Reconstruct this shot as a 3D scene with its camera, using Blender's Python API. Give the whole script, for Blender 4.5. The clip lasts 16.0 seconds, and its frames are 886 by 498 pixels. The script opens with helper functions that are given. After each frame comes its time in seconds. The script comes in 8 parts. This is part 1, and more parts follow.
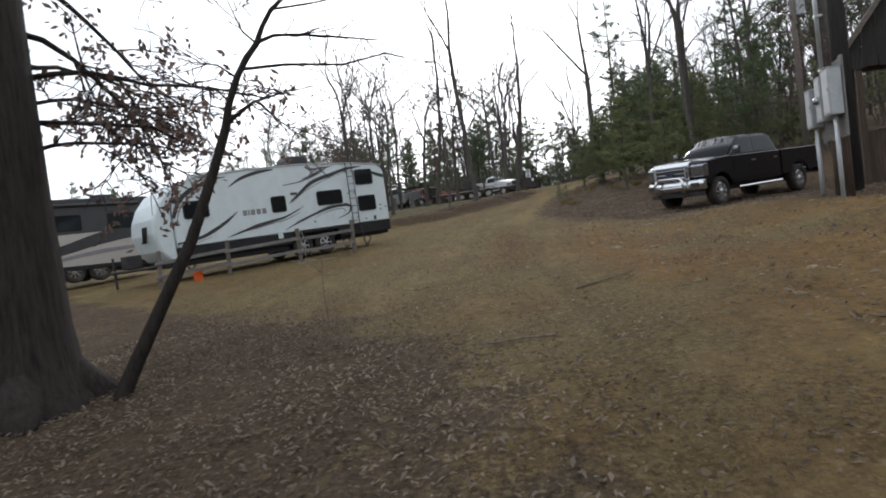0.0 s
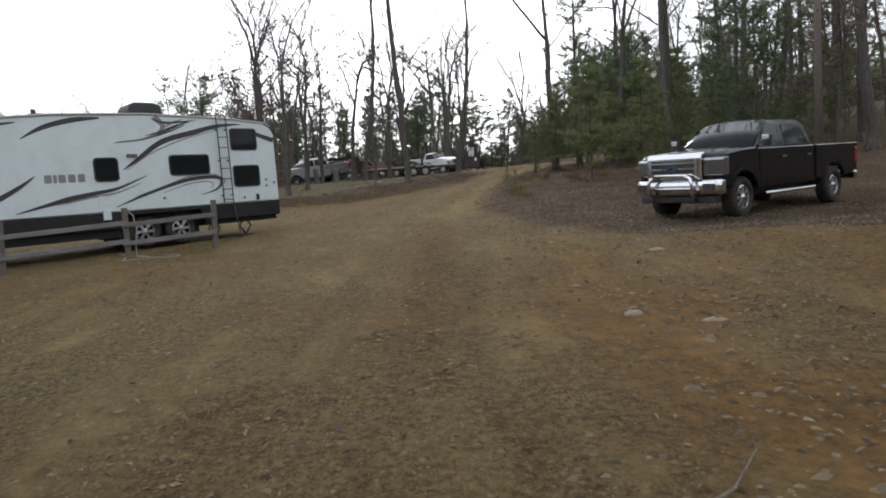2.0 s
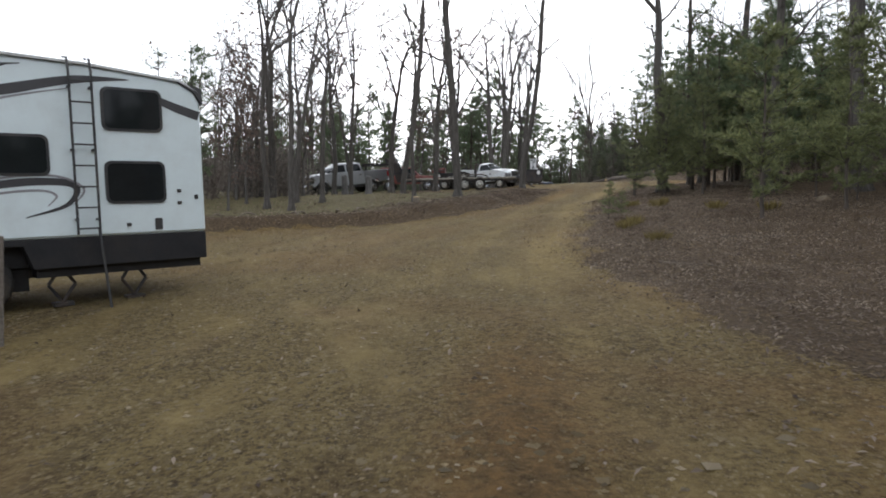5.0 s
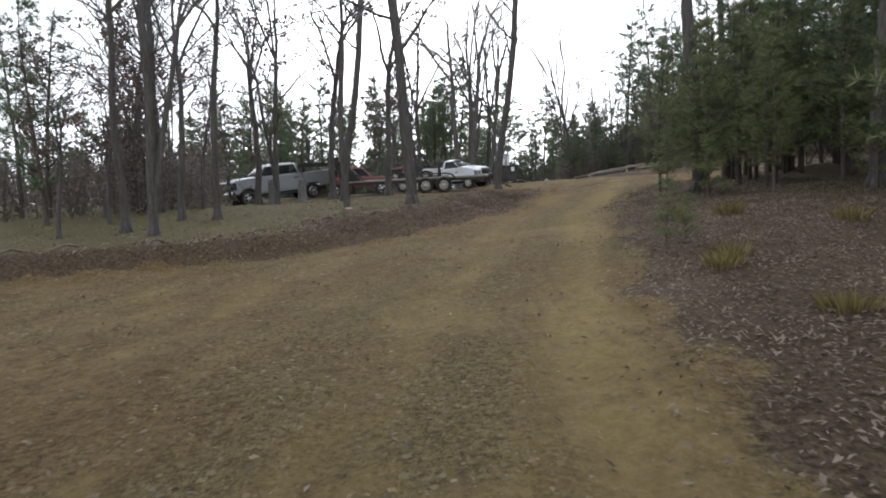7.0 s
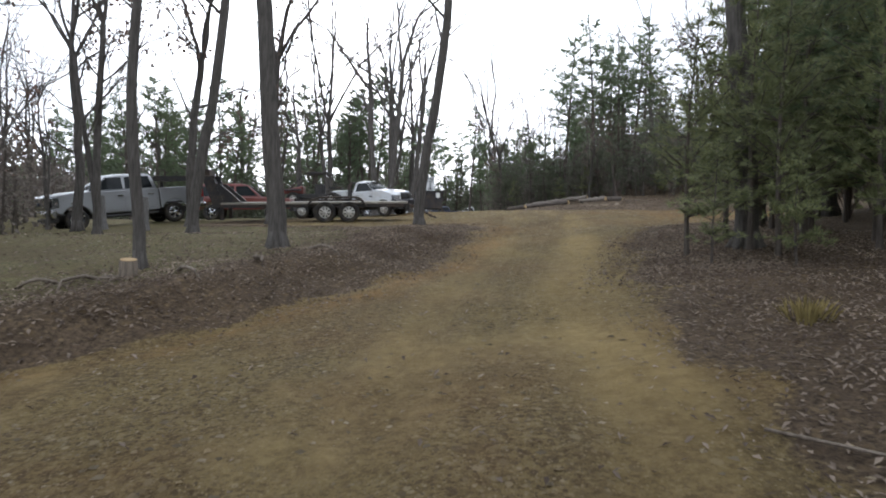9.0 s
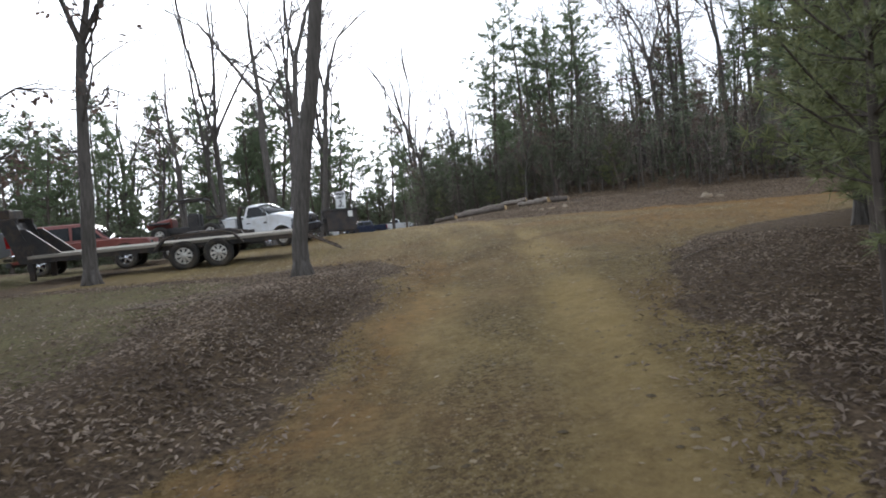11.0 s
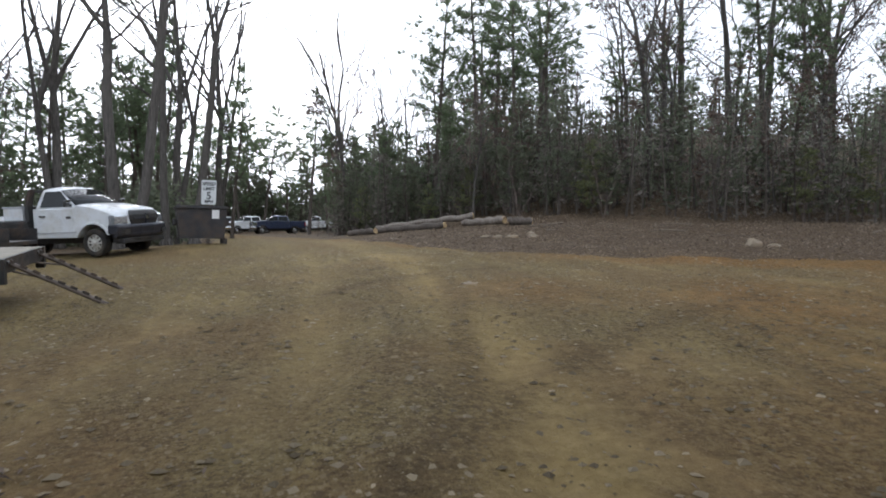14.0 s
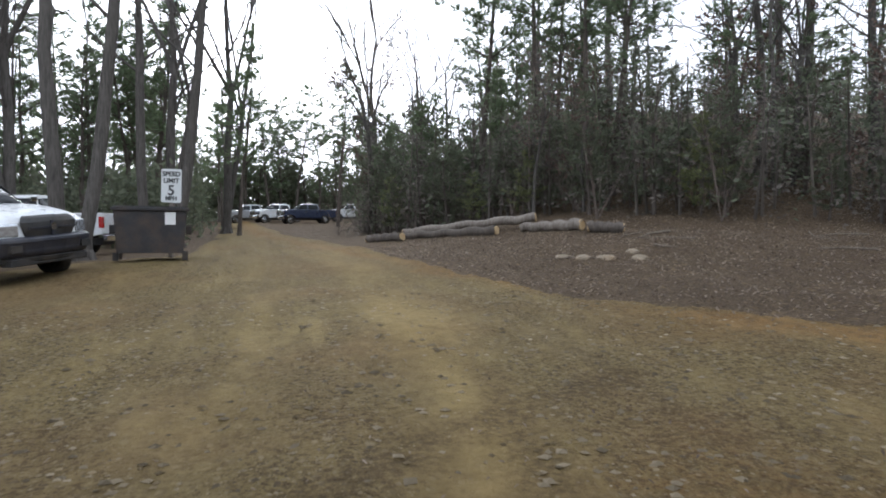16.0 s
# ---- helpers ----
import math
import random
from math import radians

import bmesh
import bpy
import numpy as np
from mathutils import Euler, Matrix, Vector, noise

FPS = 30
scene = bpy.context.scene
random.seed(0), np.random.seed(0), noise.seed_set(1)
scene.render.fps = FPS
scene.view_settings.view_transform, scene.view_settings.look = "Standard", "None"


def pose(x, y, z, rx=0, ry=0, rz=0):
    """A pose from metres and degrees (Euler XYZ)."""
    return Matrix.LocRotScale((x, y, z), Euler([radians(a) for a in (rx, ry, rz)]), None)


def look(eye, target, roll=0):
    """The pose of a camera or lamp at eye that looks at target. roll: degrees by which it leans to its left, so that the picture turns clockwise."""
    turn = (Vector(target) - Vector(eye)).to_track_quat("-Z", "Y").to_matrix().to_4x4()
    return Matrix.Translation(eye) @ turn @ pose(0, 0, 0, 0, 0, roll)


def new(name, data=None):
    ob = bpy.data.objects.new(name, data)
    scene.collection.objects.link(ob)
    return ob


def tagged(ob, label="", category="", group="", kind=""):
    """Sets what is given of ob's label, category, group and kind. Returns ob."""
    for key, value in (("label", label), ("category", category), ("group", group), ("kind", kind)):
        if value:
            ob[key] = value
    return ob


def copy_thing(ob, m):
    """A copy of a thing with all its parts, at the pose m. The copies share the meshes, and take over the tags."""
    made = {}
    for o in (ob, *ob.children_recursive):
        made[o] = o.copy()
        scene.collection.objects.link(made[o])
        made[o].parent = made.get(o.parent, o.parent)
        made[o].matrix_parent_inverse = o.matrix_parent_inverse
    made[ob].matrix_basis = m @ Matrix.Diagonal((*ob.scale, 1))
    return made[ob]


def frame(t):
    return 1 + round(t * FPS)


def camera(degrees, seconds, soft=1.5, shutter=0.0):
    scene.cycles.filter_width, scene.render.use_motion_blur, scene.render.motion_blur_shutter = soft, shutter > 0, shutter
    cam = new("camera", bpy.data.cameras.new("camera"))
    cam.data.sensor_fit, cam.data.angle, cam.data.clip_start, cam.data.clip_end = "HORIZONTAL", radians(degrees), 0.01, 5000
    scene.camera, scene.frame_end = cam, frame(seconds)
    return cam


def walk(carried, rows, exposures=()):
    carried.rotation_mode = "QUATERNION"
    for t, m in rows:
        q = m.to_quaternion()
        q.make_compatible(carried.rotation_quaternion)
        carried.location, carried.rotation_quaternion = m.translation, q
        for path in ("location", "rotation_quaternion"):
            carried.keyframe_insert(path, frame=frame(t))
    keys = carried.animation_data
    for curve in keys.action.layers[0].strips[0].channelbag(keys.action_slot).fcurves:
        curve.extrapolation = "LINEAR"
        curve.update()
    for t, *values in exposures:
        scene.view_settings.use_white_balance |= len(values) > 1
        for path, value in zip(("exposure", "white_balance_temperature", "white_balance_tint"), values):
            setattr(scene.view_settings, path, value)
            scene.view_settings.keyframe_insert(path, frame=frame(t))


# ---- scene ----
cam = camera(67.0, 16.0, soft=1.85, shutter=0.1)
PATH = [
    (0, (0.0, 0.0, 1.65), (-0.025, 1.999, 1.607), -6.37),
    (0.5, (0.329, 1.795, 1.749), (0.428, 3.792, 1.716), -5.99),
    (1, (0.397, 3.369, 1.934), (0.645, 5.351, 1.829), 1.54),
    (1.5, (0.613, 4.825, 2.045), (0.859, 6.806, 1.929), 1.45),
    (2, (0.851, 6.491, 2.138), (1.004, 8.48, 2.006), -2.51),
    (2.5, (0.775, 8.077, 2.215), (0.889, 10.072, 2.113), 2.9),
    (3, (0.813, 9.657, 2.307), (0.87, 11.652, 2.188), 1.87),
    (3.5, (0.846, 11.195, 2.406), (0.877, 13.192, 2.299), 1.6),
    (6, (1.536, 19.392, 2.935), (1.576, 21.39, 2.839), -1.44),
    (6.5, (1.698, 21.457, 3.061), (1.764, 23.453, 2.959), -2.31),
    (7, (1.832, 23.53, 3.167), (1.935, 25.525, 3.069), -1.43),
    (7.5, (1.986, 25.533, 3.286), (2.151, 27.524, 3.204), -0.15),
    (8, (2.262, 27.504, 3.44), (2.485, 29.49, 3.358), -0.08),
    (8.5, (2.583, 29.346, 3.578), (2.866, 31.324, 3.514), 0.29),
    (9, (2.922, 31.12, 3.739), (3.259, 33.091, 3.71), 0.74),
    (11.5, (5.191, 39.178, 4.578), (5.773, 41.091, 4.564), -5.56),
    (12, (5.797, 40.841, 4.738), (6.429, 42.739, 4.725), -4.82),
    (12.5, (6.304, 42.32, 4.924), (6.989, 44.199, 4.911), -2.84),
    (13, (6.887, 43.801, 5.073), (7.607, 45.667, 5.065), -1.31),
    (13.5, (7.484, 45.312, 5.265), (8.212, 47.175, 5.267), -0.67),
    (14, (8.075, 46.812, 5.44), (8.808, 48.673, 5.421), 0.47),
    (14.5, (8.639, 48.311, 5.635), (9.376, 50.169, 5.572), 2.32),
    (15, (9.247, 49.793, 5.828), (9.97, 51.657, 5.75), 2.36),
    (15.5, (9.794, 51.697, 6.016), (10.476, 53.576, 5.96), 2.38),
    (16, (10.365, 53.349, 6.206), (10.981, 55.251, 6.137), 0.73),
]
walk(cam, [(t, look(eye, target, roll)) for t, eye, target, roll in PATH],
     exposures=[(0, 0.27, 6200, 10), (2.5, 0.43, 6250, 10), (7, 0.62, 6100, 10), (9, 0.74, 6000, 10), (14, 0.74, 5950, 10), (16, 0.9, 5900, 10)])

# ---- sky and sun ----
SUN_DIR = Vector((0.02, 0.93, 0.30)).normalized()
world = bpy.data.worlds.new("overcast_sky")
scene.world = world
world.use_nodes = True
wn, wl = world.node_tree.nodes, world.node_tree.links
bg = wn["Background"]
sky = wn.new("ShaderNodeTexSky")
sky.sky_type, sky.sun_disc = "NISHITA", False
sky.sun_elevation = math.asin(SUN_DIR.z)
sky.sun_rotation = math.atan2(SUN_DIR.x, SUN_DIR.y)
sky.dust_density, sky.ozone_density = 4.0, 1.0
hs = wn.new("ShaderNodeHueSaturation")
hs.inputs["Saturation"].default_value = 0.12
cloud = wn.new("ShaderNodeMix")
cloud.data_type = "RGBA"
cloud.inputs["Factor"].default_value = 0.8
cloud.inputs["B"].default_value = (8.6, 8.9, 9.4, 1)
wl.new(sky.outputs["Color"], hs.inputs["Color"])
wl.new(hs.outputs["Color"], cloud.inputs["A"])
wl.new(cloud.outputs["Result"], bg.inputs["Color"])
bg.inputs["Strength"].default_value = 0.12
sun = new("sun", bpy.data.lights.new("sun", "SUN"))
sun.data.energy, sun.data.angle, sun.data.color = 0.7, radians(14), (1.0, 0.95, 0.87)
sun.matrix_world = look((0, 0, 60), Vector((0, 0, 60)) - SUN_DIR)

# ---- mesh helpers ----


class Geo:
    """Vertices and faces of one mesh."""

    def __init__(self):
        self.v, self.f = [], []

    def tube(self, pts, radii, sides=6, cap=True):
        base, n = len(self.v), len(pts)
        for i, p in enumerate(pts):
            a, b = pts[max(i - 1, 0)], pts[min(i + 1, n - 1)]
            d = (b - a).normalized()
            u = d.cross(Vector((0.31, 0.95, 0.07)) if abs(d.z) > 0.5 else Vector((0, 0, 1))).normalized()
            w = d.cross(u)
            for k in range(sides):
                an = 2 * math.pi * k / sides
                self.v.append(p + radii[i] * (math.cos(an) * u + math.sin(an) * w))
        for i in range(n - 1):
            for k in range(sides):
                k2 = (k + 1) % sides
                self.f.append((base + i * sides + k, base + i * sides + k2, base + (i + 1) * sides + k2, base + (i + 1) * sides + k))
        if cap:
            self.f.append(tuple(base + k for k in range(sides))[::-1])
            self.f.append(tuple(base + (n - 1) * sides + k for k in range(sides)))
        return self

    def poly(self, pts):
        base = len(self.v)
        self.v += [Vector(p) for p in pts]
        self.f.append(tuple(range(base, base + len(pts))))
        return self

    def box(self, x0, y0, z0, x1, y1, z1):
        base = len(self.v)
        self.v += [Vector((x, y, z)) for z in (z0, z1) for y in (y0, y1) for x in (x0, x1)]
        self.f += [tuple(base + i for i in q) for q in ((0, 2, 3, 1), (4, 5, 7, 6), (0, 1, 5, 4), (2, 6, 7, 3), (0, 4, 6, 2), (1, 3, 7, 5))]
        return self

    def mesh(self, name, material, smooth=False):
        me = bpy.data.meshes.new(name)
        me.from_pydata([tuple(p) for p in self.v], [], self.f)
        me.materials.append(material)
        if smooth:
            me.shade_smooth()
        return me


def thing(name, label, category, m=None, group="", kind=""):
    ob = new(name)
    ob.empty_display_size = 0.2
    if m is not None:
        ob.matrix_world = m
    return tagged(ob, label, category, group, kind)


def part(name, geo, material, parent, label="", m=None, smooth=False, bevel=0.0):
    """Links a Geo or a bmesh as one mesh object under a thing or a part."""
    if isinstance(geo, Geo):
        me = geo.mesh(name, material, smooth)
        if bevel:
            bm = bmesh.new()
            bm.from_mesh(me)
            soften(bm, bevel)
            bm.to_mesh(me)
            bm.free()
    else:
        me = bpy.data.meshes.new(name)
        if bevel:
            soften(geo, bevel)
        geo.to_mesh(me)
        geo.free()
        me.materials.append(material)
        if smooth:
            me.shade_smooth()
    ob = new(name, me)
    ob.parent = parent
    if m is not None:
        ob.matrix_basis = m
    return tagged(ob, label)


def soften(bm, width, segments=1, angle=30):
    bmesh.ops.remove_doubles(bm, verts=bm.verts, dist=1e-5)
    edges = [e for e in bm.edges if len(e.link_faces) == 2 and e.calc_face_angle(0) > radians(angle)]
    bmesh.ops.bevel(bm, geom=edges, offset=width, segments=segments, affect="EDGES", profile=0.6, clamp_overlap=True)


# ---- materials ----


def material(name, rough=0.8, metal=0.0, spec=0.5):
    m = bpy.data.materials.new(name)
    m.use_nodes = True
    b = m.node_tree.nodes["Principled BSDF"]
    b.inputs["Roughness"].default_value, b.inputs["Metallic"].default_value = rough, metal
    b.inputs["Specular IOR Level"].default_value = spec
    return m, m.node_tree.nodes, m.node_tree.links, b


def noise_at(n, l, scale, detail=4.0, rough=0.6, coord="Object", stretch=None):
    tc = n.new("ShaderNodeTexCoord")
    nz = n.new("ShaderNodeTexNoise")
    nz.inputs["Scale"].default_value, nz.inputs["Detail"].default_value, nz.inputs["Roughness"].default_value = scale, detail, rough
    if stretch:
        mp = n.new("ShaderNodeMapping")
        mp.inputs["Scale"].default_value = stretch
        l.new(tc.outputs[coord], mp.inputs["Vector"])
        l.new(mp.outputs["Vector"], nz.inputs["Vector"])
    else:
        l.new(tc.outputs[coord], nz.inputs["Vector"])
    return nz.outputs["Fac"]


def ramp(n, l, fac, stops):
    r = n.new("ShaderNodeValToRGB")
    el = r.color_ramp.elements
    while len(el) < len(stops):
        el.new(0.5)
    for e, (p, c) in zip(el, stops):
        e.position, e.color = p, (*c, 1)
    l.new(fac, r.inputs["Fac"])
    return r.outputs["Color"]


def blend(n, l, fac, a, b, mode="MIX"):
    x = n.new("ShaderNodeMix")
    x.data_type, x.blend_type = "RGBA", mode
    for socket, v in (("Factor", fac), ("A", a), ("B", b)):
        if isinstance(v, (int, float)):
            x.inputs[socket].default_value = v
        elif isinstance(v, tuple):
            x.inputs[socket].default_value = (*v, 1)
        else:
            l.new(v, x.inputs[socket])
    return x.outputs["Result"]


def bump(n, l, bsdf, height, strength=0.4, distance=0.02):
    b = n.new("ShaderNodeBump")
    b.inputs["Strength"].default_value, b.inputs["Distance"].default_value = strength, distance
    l.new(height, b.inputs["Height"])
    l.new(b.outputs["Normal"], bsdf.inputs["Normal"])


def simple(name, colour, rough=0.6, metal=0.0, vary=0.25, scale=6.0, spec=0.5, coat=0.0, bumpy=0.0, dirt=None):
    """A surface with mottling at two scales and, if asked for, dust."""
    m, n, l, b = material(name, rough, metal, spec)
    dark = tuple(c * (1 - vary) for c in colour)
    light = tuple(min(c * (1 + vary), 1) for c in colour)
    c = ramp(n, l, noise_at(n, l, scale, 6), [(0.3, dark), (0.7, light)])
    c = blend(n, l, 0.25, c, ramp(n, l, noise_at(n, l, scale * 9, 3), [(0.35, dark), (0.65, light)]))
    if dirt:
        c = blend(n, l, ramp(n, l, noise_at(n, l, 2.3, 8, 0.7), [(0.45, (0, 0, 0)), (0.75, (1, 1, 1))]), c, dirt)
    l.new(c, b.inputs["Base Color"])
    rr = ramp(n, l, noise_at(n, l, scale * 3, 5), [(0.3, (rough * 0.8,) * 3), (0.7, (min(rough * 1.2, 1),) * 3)])
    l.new(rr, b.inputs["Roughness"])
    b.inputs["Coat Weight"].default_value = coat
    b.inputs["Coat Roughness"].default_value = 0.08
    if bumpy:
        bump(n, l, b, noise_at(n, l, scale * 8, 6), bumpy)
    return m


def bark(name, dark, light):
    m, n, l, b = material(name, 0.9, 0, 0.2)
    f = noise_at(n, l, 5.0, 8, 0.7, stretch=(4, 4, 0.5))
    c = ramp(n, l, f, [(0.3, dark), (0.6, light), (0.75, tuple(x * 1.3 for x in light))])
    c = blend(n, l, ramp(n, l, noise_at(n, l, 1.3, 5), [(0.5, (0, 0, 0)), (0.75, (0.7, 0.7, 0.7))]), c, tuple(x * 1.15 for x in light))
    l.new(c, b.inputs["Base Color"])
    bump(n, l, b, f, 0.8, 0.03)
    return m


def foliage(name, dark, light, rough=0.6):
    m, n, l, b = material(name, rough, 0, 0.25)
    g = n.new("ShaderNodeNewGeometry")
    c = ramp(n, l, g.outputs["Random Per Island"], [(0.0, dark), (0.6, light), (1.0, tuple(x * 1.25 for x in light))])
    c = blend(n, l, ramp(n, l, noise_at(n, l, 0.8, 3), [(0.4, (0, 0, 0)), (0.65, (0.6, 0.6, 0.6))]), c, dark)
    l.new(c, b.inputs["Base Color"])
    t = n.new("ShaderNodeBsdfTranslucent")
    l.new(c, t.inputs["Color"])
    mx = n.new("ShaderNodeMixShader")
    mx.inputs["Fac"].default_value = 0.45
    l.new(b.outputs["BSDF"], mx.inputs[1])
    l.new(t.outputs["BSDF"], mx.inputs[2])
    l.new(mx.outputs["Shader"], n["Material Output"].inputs["Surface"])
    return m


def ground_material():
    """Dirt track, leaf litter and thin grass, by the sheet's own cover attributes."""
    m, n, l, b = material("ground_cover", 0.95, 0, 0.12)

    def attribute(name):
        node = n.new("ShaderNodeAttribute")
        node.attribute_name = name
        return node

    def maths(op, p, q):
        node = n.new("ShaderNodeMath")
        node.operation = op
        for i, v in enumerate((p, q)):
            if isinstance(v, (int, float)):
                node.inputs[i].default_value = v
            else:
                l.new(v, node.inputs[i])
        return node.outputs[0]

    def mask(fac, lo, hi, top=1.0, base=0.0):
        return ramp(n, l, fac, [(lo, (base,) * 3), (hi, (top,) * 3)])

    at = attribute("cover")
    sep = n.new("ShaderNodeSeparateColor")
    l.new(at.outputs["Color"], sep.inputs["Color"])
    on_dirt, on_grass, packed = sep.outputs["Red"], sep.outputs["Green"], sep.outputs["Blue"]
    big, mid, fine = noise_at(n, l, 0.35, 6), noise_at(n, l, 2.2, 7, 0.7), noise_at(n, l, 19, 8, 0.75)
    lump, grain = noise_at(n, l, 6.5, 8, 0.7), noise_at(n, l, 70, 4, 0.7)
    tc = n.new("ShaderNodeTexCoord")
    # bands that run with the traffic, across the track's own line
    xyz = n.new("ShaderNodeSeparateXYZ")
    l.new(tc.outputs["Object"], xyz.inputs["Vector"])
    lane = n.new("ShaderNodeCombineXYZ")
    l.new(maths("MULTIPLY", attribute("along").outputs["Fac"], 1.9), lane.inputs["X"])
    l.new(maths("MULTIPLY", xyz.outputs["Y"], 0.11), lane.inputs["Y"])
    band = n.new("ShaderNodeTexNoise")
    band.inputs["Scale"].default_value, band.inputs["Detail"].default_value, band.inputs["Roughness"].default_value = 1.0, 5, 0.62
    l.new(lane.outputs["Vector"], band.inputs["Vector"])
    band = band.outputs["Fac"]

    def pebbles(scale, edge, share):
        """Mask and colour of small stones of one size."""
        warp = n.new("ShaderNodeMapping")
        warp.inputs["Scale"].default_value = (1.0, 0.72, 1.0)
        warp.inputs["Rotation"].default_value = (0, 0, 0.05 * scale)
        l.new(tc.outputs["Object"], warp.inputs["Vector"])
        v = n.new("ShaderNodeTexVoronoi")
        v.inputs["Scale"].default_value = scale
        l.new(warp.outputs["Vector"], v.inputs["Vector"])
        cell = n.new("ShaderNodeSeparateColor")
        l.new(v.outputs["Color"], cell.inputs["Color"])
        shape = ramp(n, l, v.outputs["Distance"], [(edge * 0.7, (1, 1, 1)), (edge, (0, 0, 0))])
        some = mask(cell.outputs["Red"], 1 - share, 1.02 - share)
        tint = ramp(n, l, cell.outputs["Green"], [(0.0, (0.055, 0.042, 0.026)), (0.3, (0.12, 0.094, 0.058)), (0.6, (0.175, 0.138, 0.082)), (1.0, (0.27, 0.222, 0.145))])
        return blend(n, l, 1.0, shape, some, "MULTIPLY"), tint

    soil = ramp(n, l, lump, [(0.34, (0.142, 0.104, 0.044)), (0.5, (0.172, 0.13, 0.058)), (0.66, (0.206, 0.158, 0.073))])
    soil = blend(n, l, mask(big, 0.42, 0.62, 0.75), soil, ramp(n, l, lump, [(0.36, (0.112, 0.089, 0.047)), (0.64, (0.18, 0.146, 0.082))]))
    soil = blend(n, l, mask(band, 0.54, 0.68, 0.55), soil, ramp(n, l, lump, [(0.36, (0.2, 0.15, 0.064)), (0.64, (0.262, 0.204, 0.095))]))
    soil = blend(n, l, mask(band, 0.34, 0.46, 0.0, 0.72), soil, ramp(n, l, lump, [(0.36, (0.083, 0.062, 0.032)), (0.64, (0.135, 0.104, 0.055))]))
    soil = blend(n, l, mask(grain, 0.38, 0.52, 0.0, 0.3), soil, (0.1, 0.074, 0.04))
    # stony, broken patches between the packed ones
    patch = noise_at(n, l, 0.75, 7, 0.68, stretch=(1.25, 0.6, 1))
    stony = maths("MULTIPLY", mask(patch, 0.36, 0.52, 1.0, 0.25), maths("SUBTRACT", 1.0, maths("MULTIPLY", packed, 0.6)))
    broken = blend(n, l, mask(fine, 0.4, 0.5, 0.0, 0.95), soil, (0.052, 0.037, 0.02))
    broken = blend(n, l, mask(fine, 0.55, 0.63, 0.75), broken, (0.27, 0.215, 0.125))
    for scale, edge, share in ((8, 0.3, 0.2), (15, 0.36, 0.36), (31, 0.4, 0.45), (60, 0.42, 0.4)):
        shape, tint = pebbles(scale, edge, share)
        broken = blend(n, l, shape, broken, tint)
    dirt = blend(n, l, stony, soil, broken)
    clay = ramp(n, l, lump, [(0.38, (0.12, 0.063, 0.023)), (0.62, (0.215, 0.122, 0.045))])
    dirt = blend(n, l, mask(big, 0.46, 0.62, 0.3), dirt, clay)
    firm = ramp(n, l, lump, [(0.38, (0.205, 0.15, 0.064)), (0.62, (0.25, 0.19, 0.088))])
    dirt = blend(n, l, maths("MULTIPLY", mask(packed, 0.1, 0.9, 0.85), mask(mid, 0.34, 0.5, 1.0, 0.35)), dirt, firm)
    dirt = blend(n, l, maths("MULTIPLY", at.outputs["Alpha"], mask(lump, 0.35, 0.6, 1.0, 0.25)), dirt, clay)
    worn = maths("MULTIPLY", attribute("tread").outputs["Fac"], mask(fine, 0.4, 0.6, 0.3, 1.0))
    dirt = blend(n, l, worn, dirt, ramp(n, l, lump, [(0.4, (0.05, 0.034, 0.018)), (0.6, (0.11, 0.076, 0.038))]))

    litter = ramp(n, l, fine, [(0.38, (0.036, 0.026, 0.018)), (0.5, (0.088, 0.065, 0.044)), (0.62, (0.155, 0.116, 0.08))])
    litter = blend(n, l, mask(mid, 0.4, 0.7, 0.6), litter, (0.085, 0.061, 0.045))
    for scale, edge, share in ((7, 0.4, 0.3), (15, 0.42, 0.45)):
        shape, tint = pebbles(scale, edge, share)
        litter = blend(n, l, blend(n, l, 1.0, shape, (0.5, 0.5, 0.5), "MULTIPLY"), litter, blend(n, l, 1.0, tint, (0.86, 0.78, 0.72), "MULTIPLY"))
    grass = ramp(n, l, fine, [(0.38, (0.048, 0.044, 0.021)), (0.5, (0.112, 0.102, 0.05)), (0.62, (0.18, 0.162, 0.085))])
    grass = blend(n, l, mask(mid, 0.42, 0.62, 0.8), grass, (0.1, 0.076, 0.047))

    def soft(channel):
        """A ragged edge to a cover."""
        mixed = maths("MULTIPLY", maths("ADD", fine, lump), 0.5)
        return mask(maths("ADD", mixed, channel), 0.82, 1.1)

    c = blend(n, l, soft(on_grass), litter, grass)
    c = blend(n, l, soft(on_dirt), c, dirt)
    c = blend(n, l, 1.0, c, (1.1, 1.07, 0.99), "MULTIPLY")
    l.new(c, b.inputs["Base Color"])
    relief_ = maths("ADD", maths("MULTIPLY", lump, 0.5), maths("MULTIPLY", fine, maths("ADD", maths("MULTIPLY", stony, 0.9), 0.25)))
    bump(n, l, b, relief_, 1.0, 0.07)
    return m


MAT_GROUND = ground_material()
MAT_BARK = bark("grey_bark", (0.042, 0.038, 0.034), (0.112, 0.101, 0.09))
MAT_BARK_DARK = bark("dark_bark", (0.045, 0.038, 0.033), (0.115, 0.096, 0.08))
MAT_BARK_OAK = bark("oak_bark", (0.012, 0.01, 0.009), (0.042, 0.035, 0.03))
MAT_NEEDLE = foliage("pine_needles", (0.088, 0.118, 0.068), (0.172, 0.21, 0.113))
MAT_CEDAR = foliage("evergreen_sprays", (0.088, 0.101, 0.066), (0.165, 0.178, 0.115))
MAT_NEEDLE_YOUNG = foliage("young_pine_needles", (0.12, 0.135, 0.066), (0.22, 0.237, 0.108))
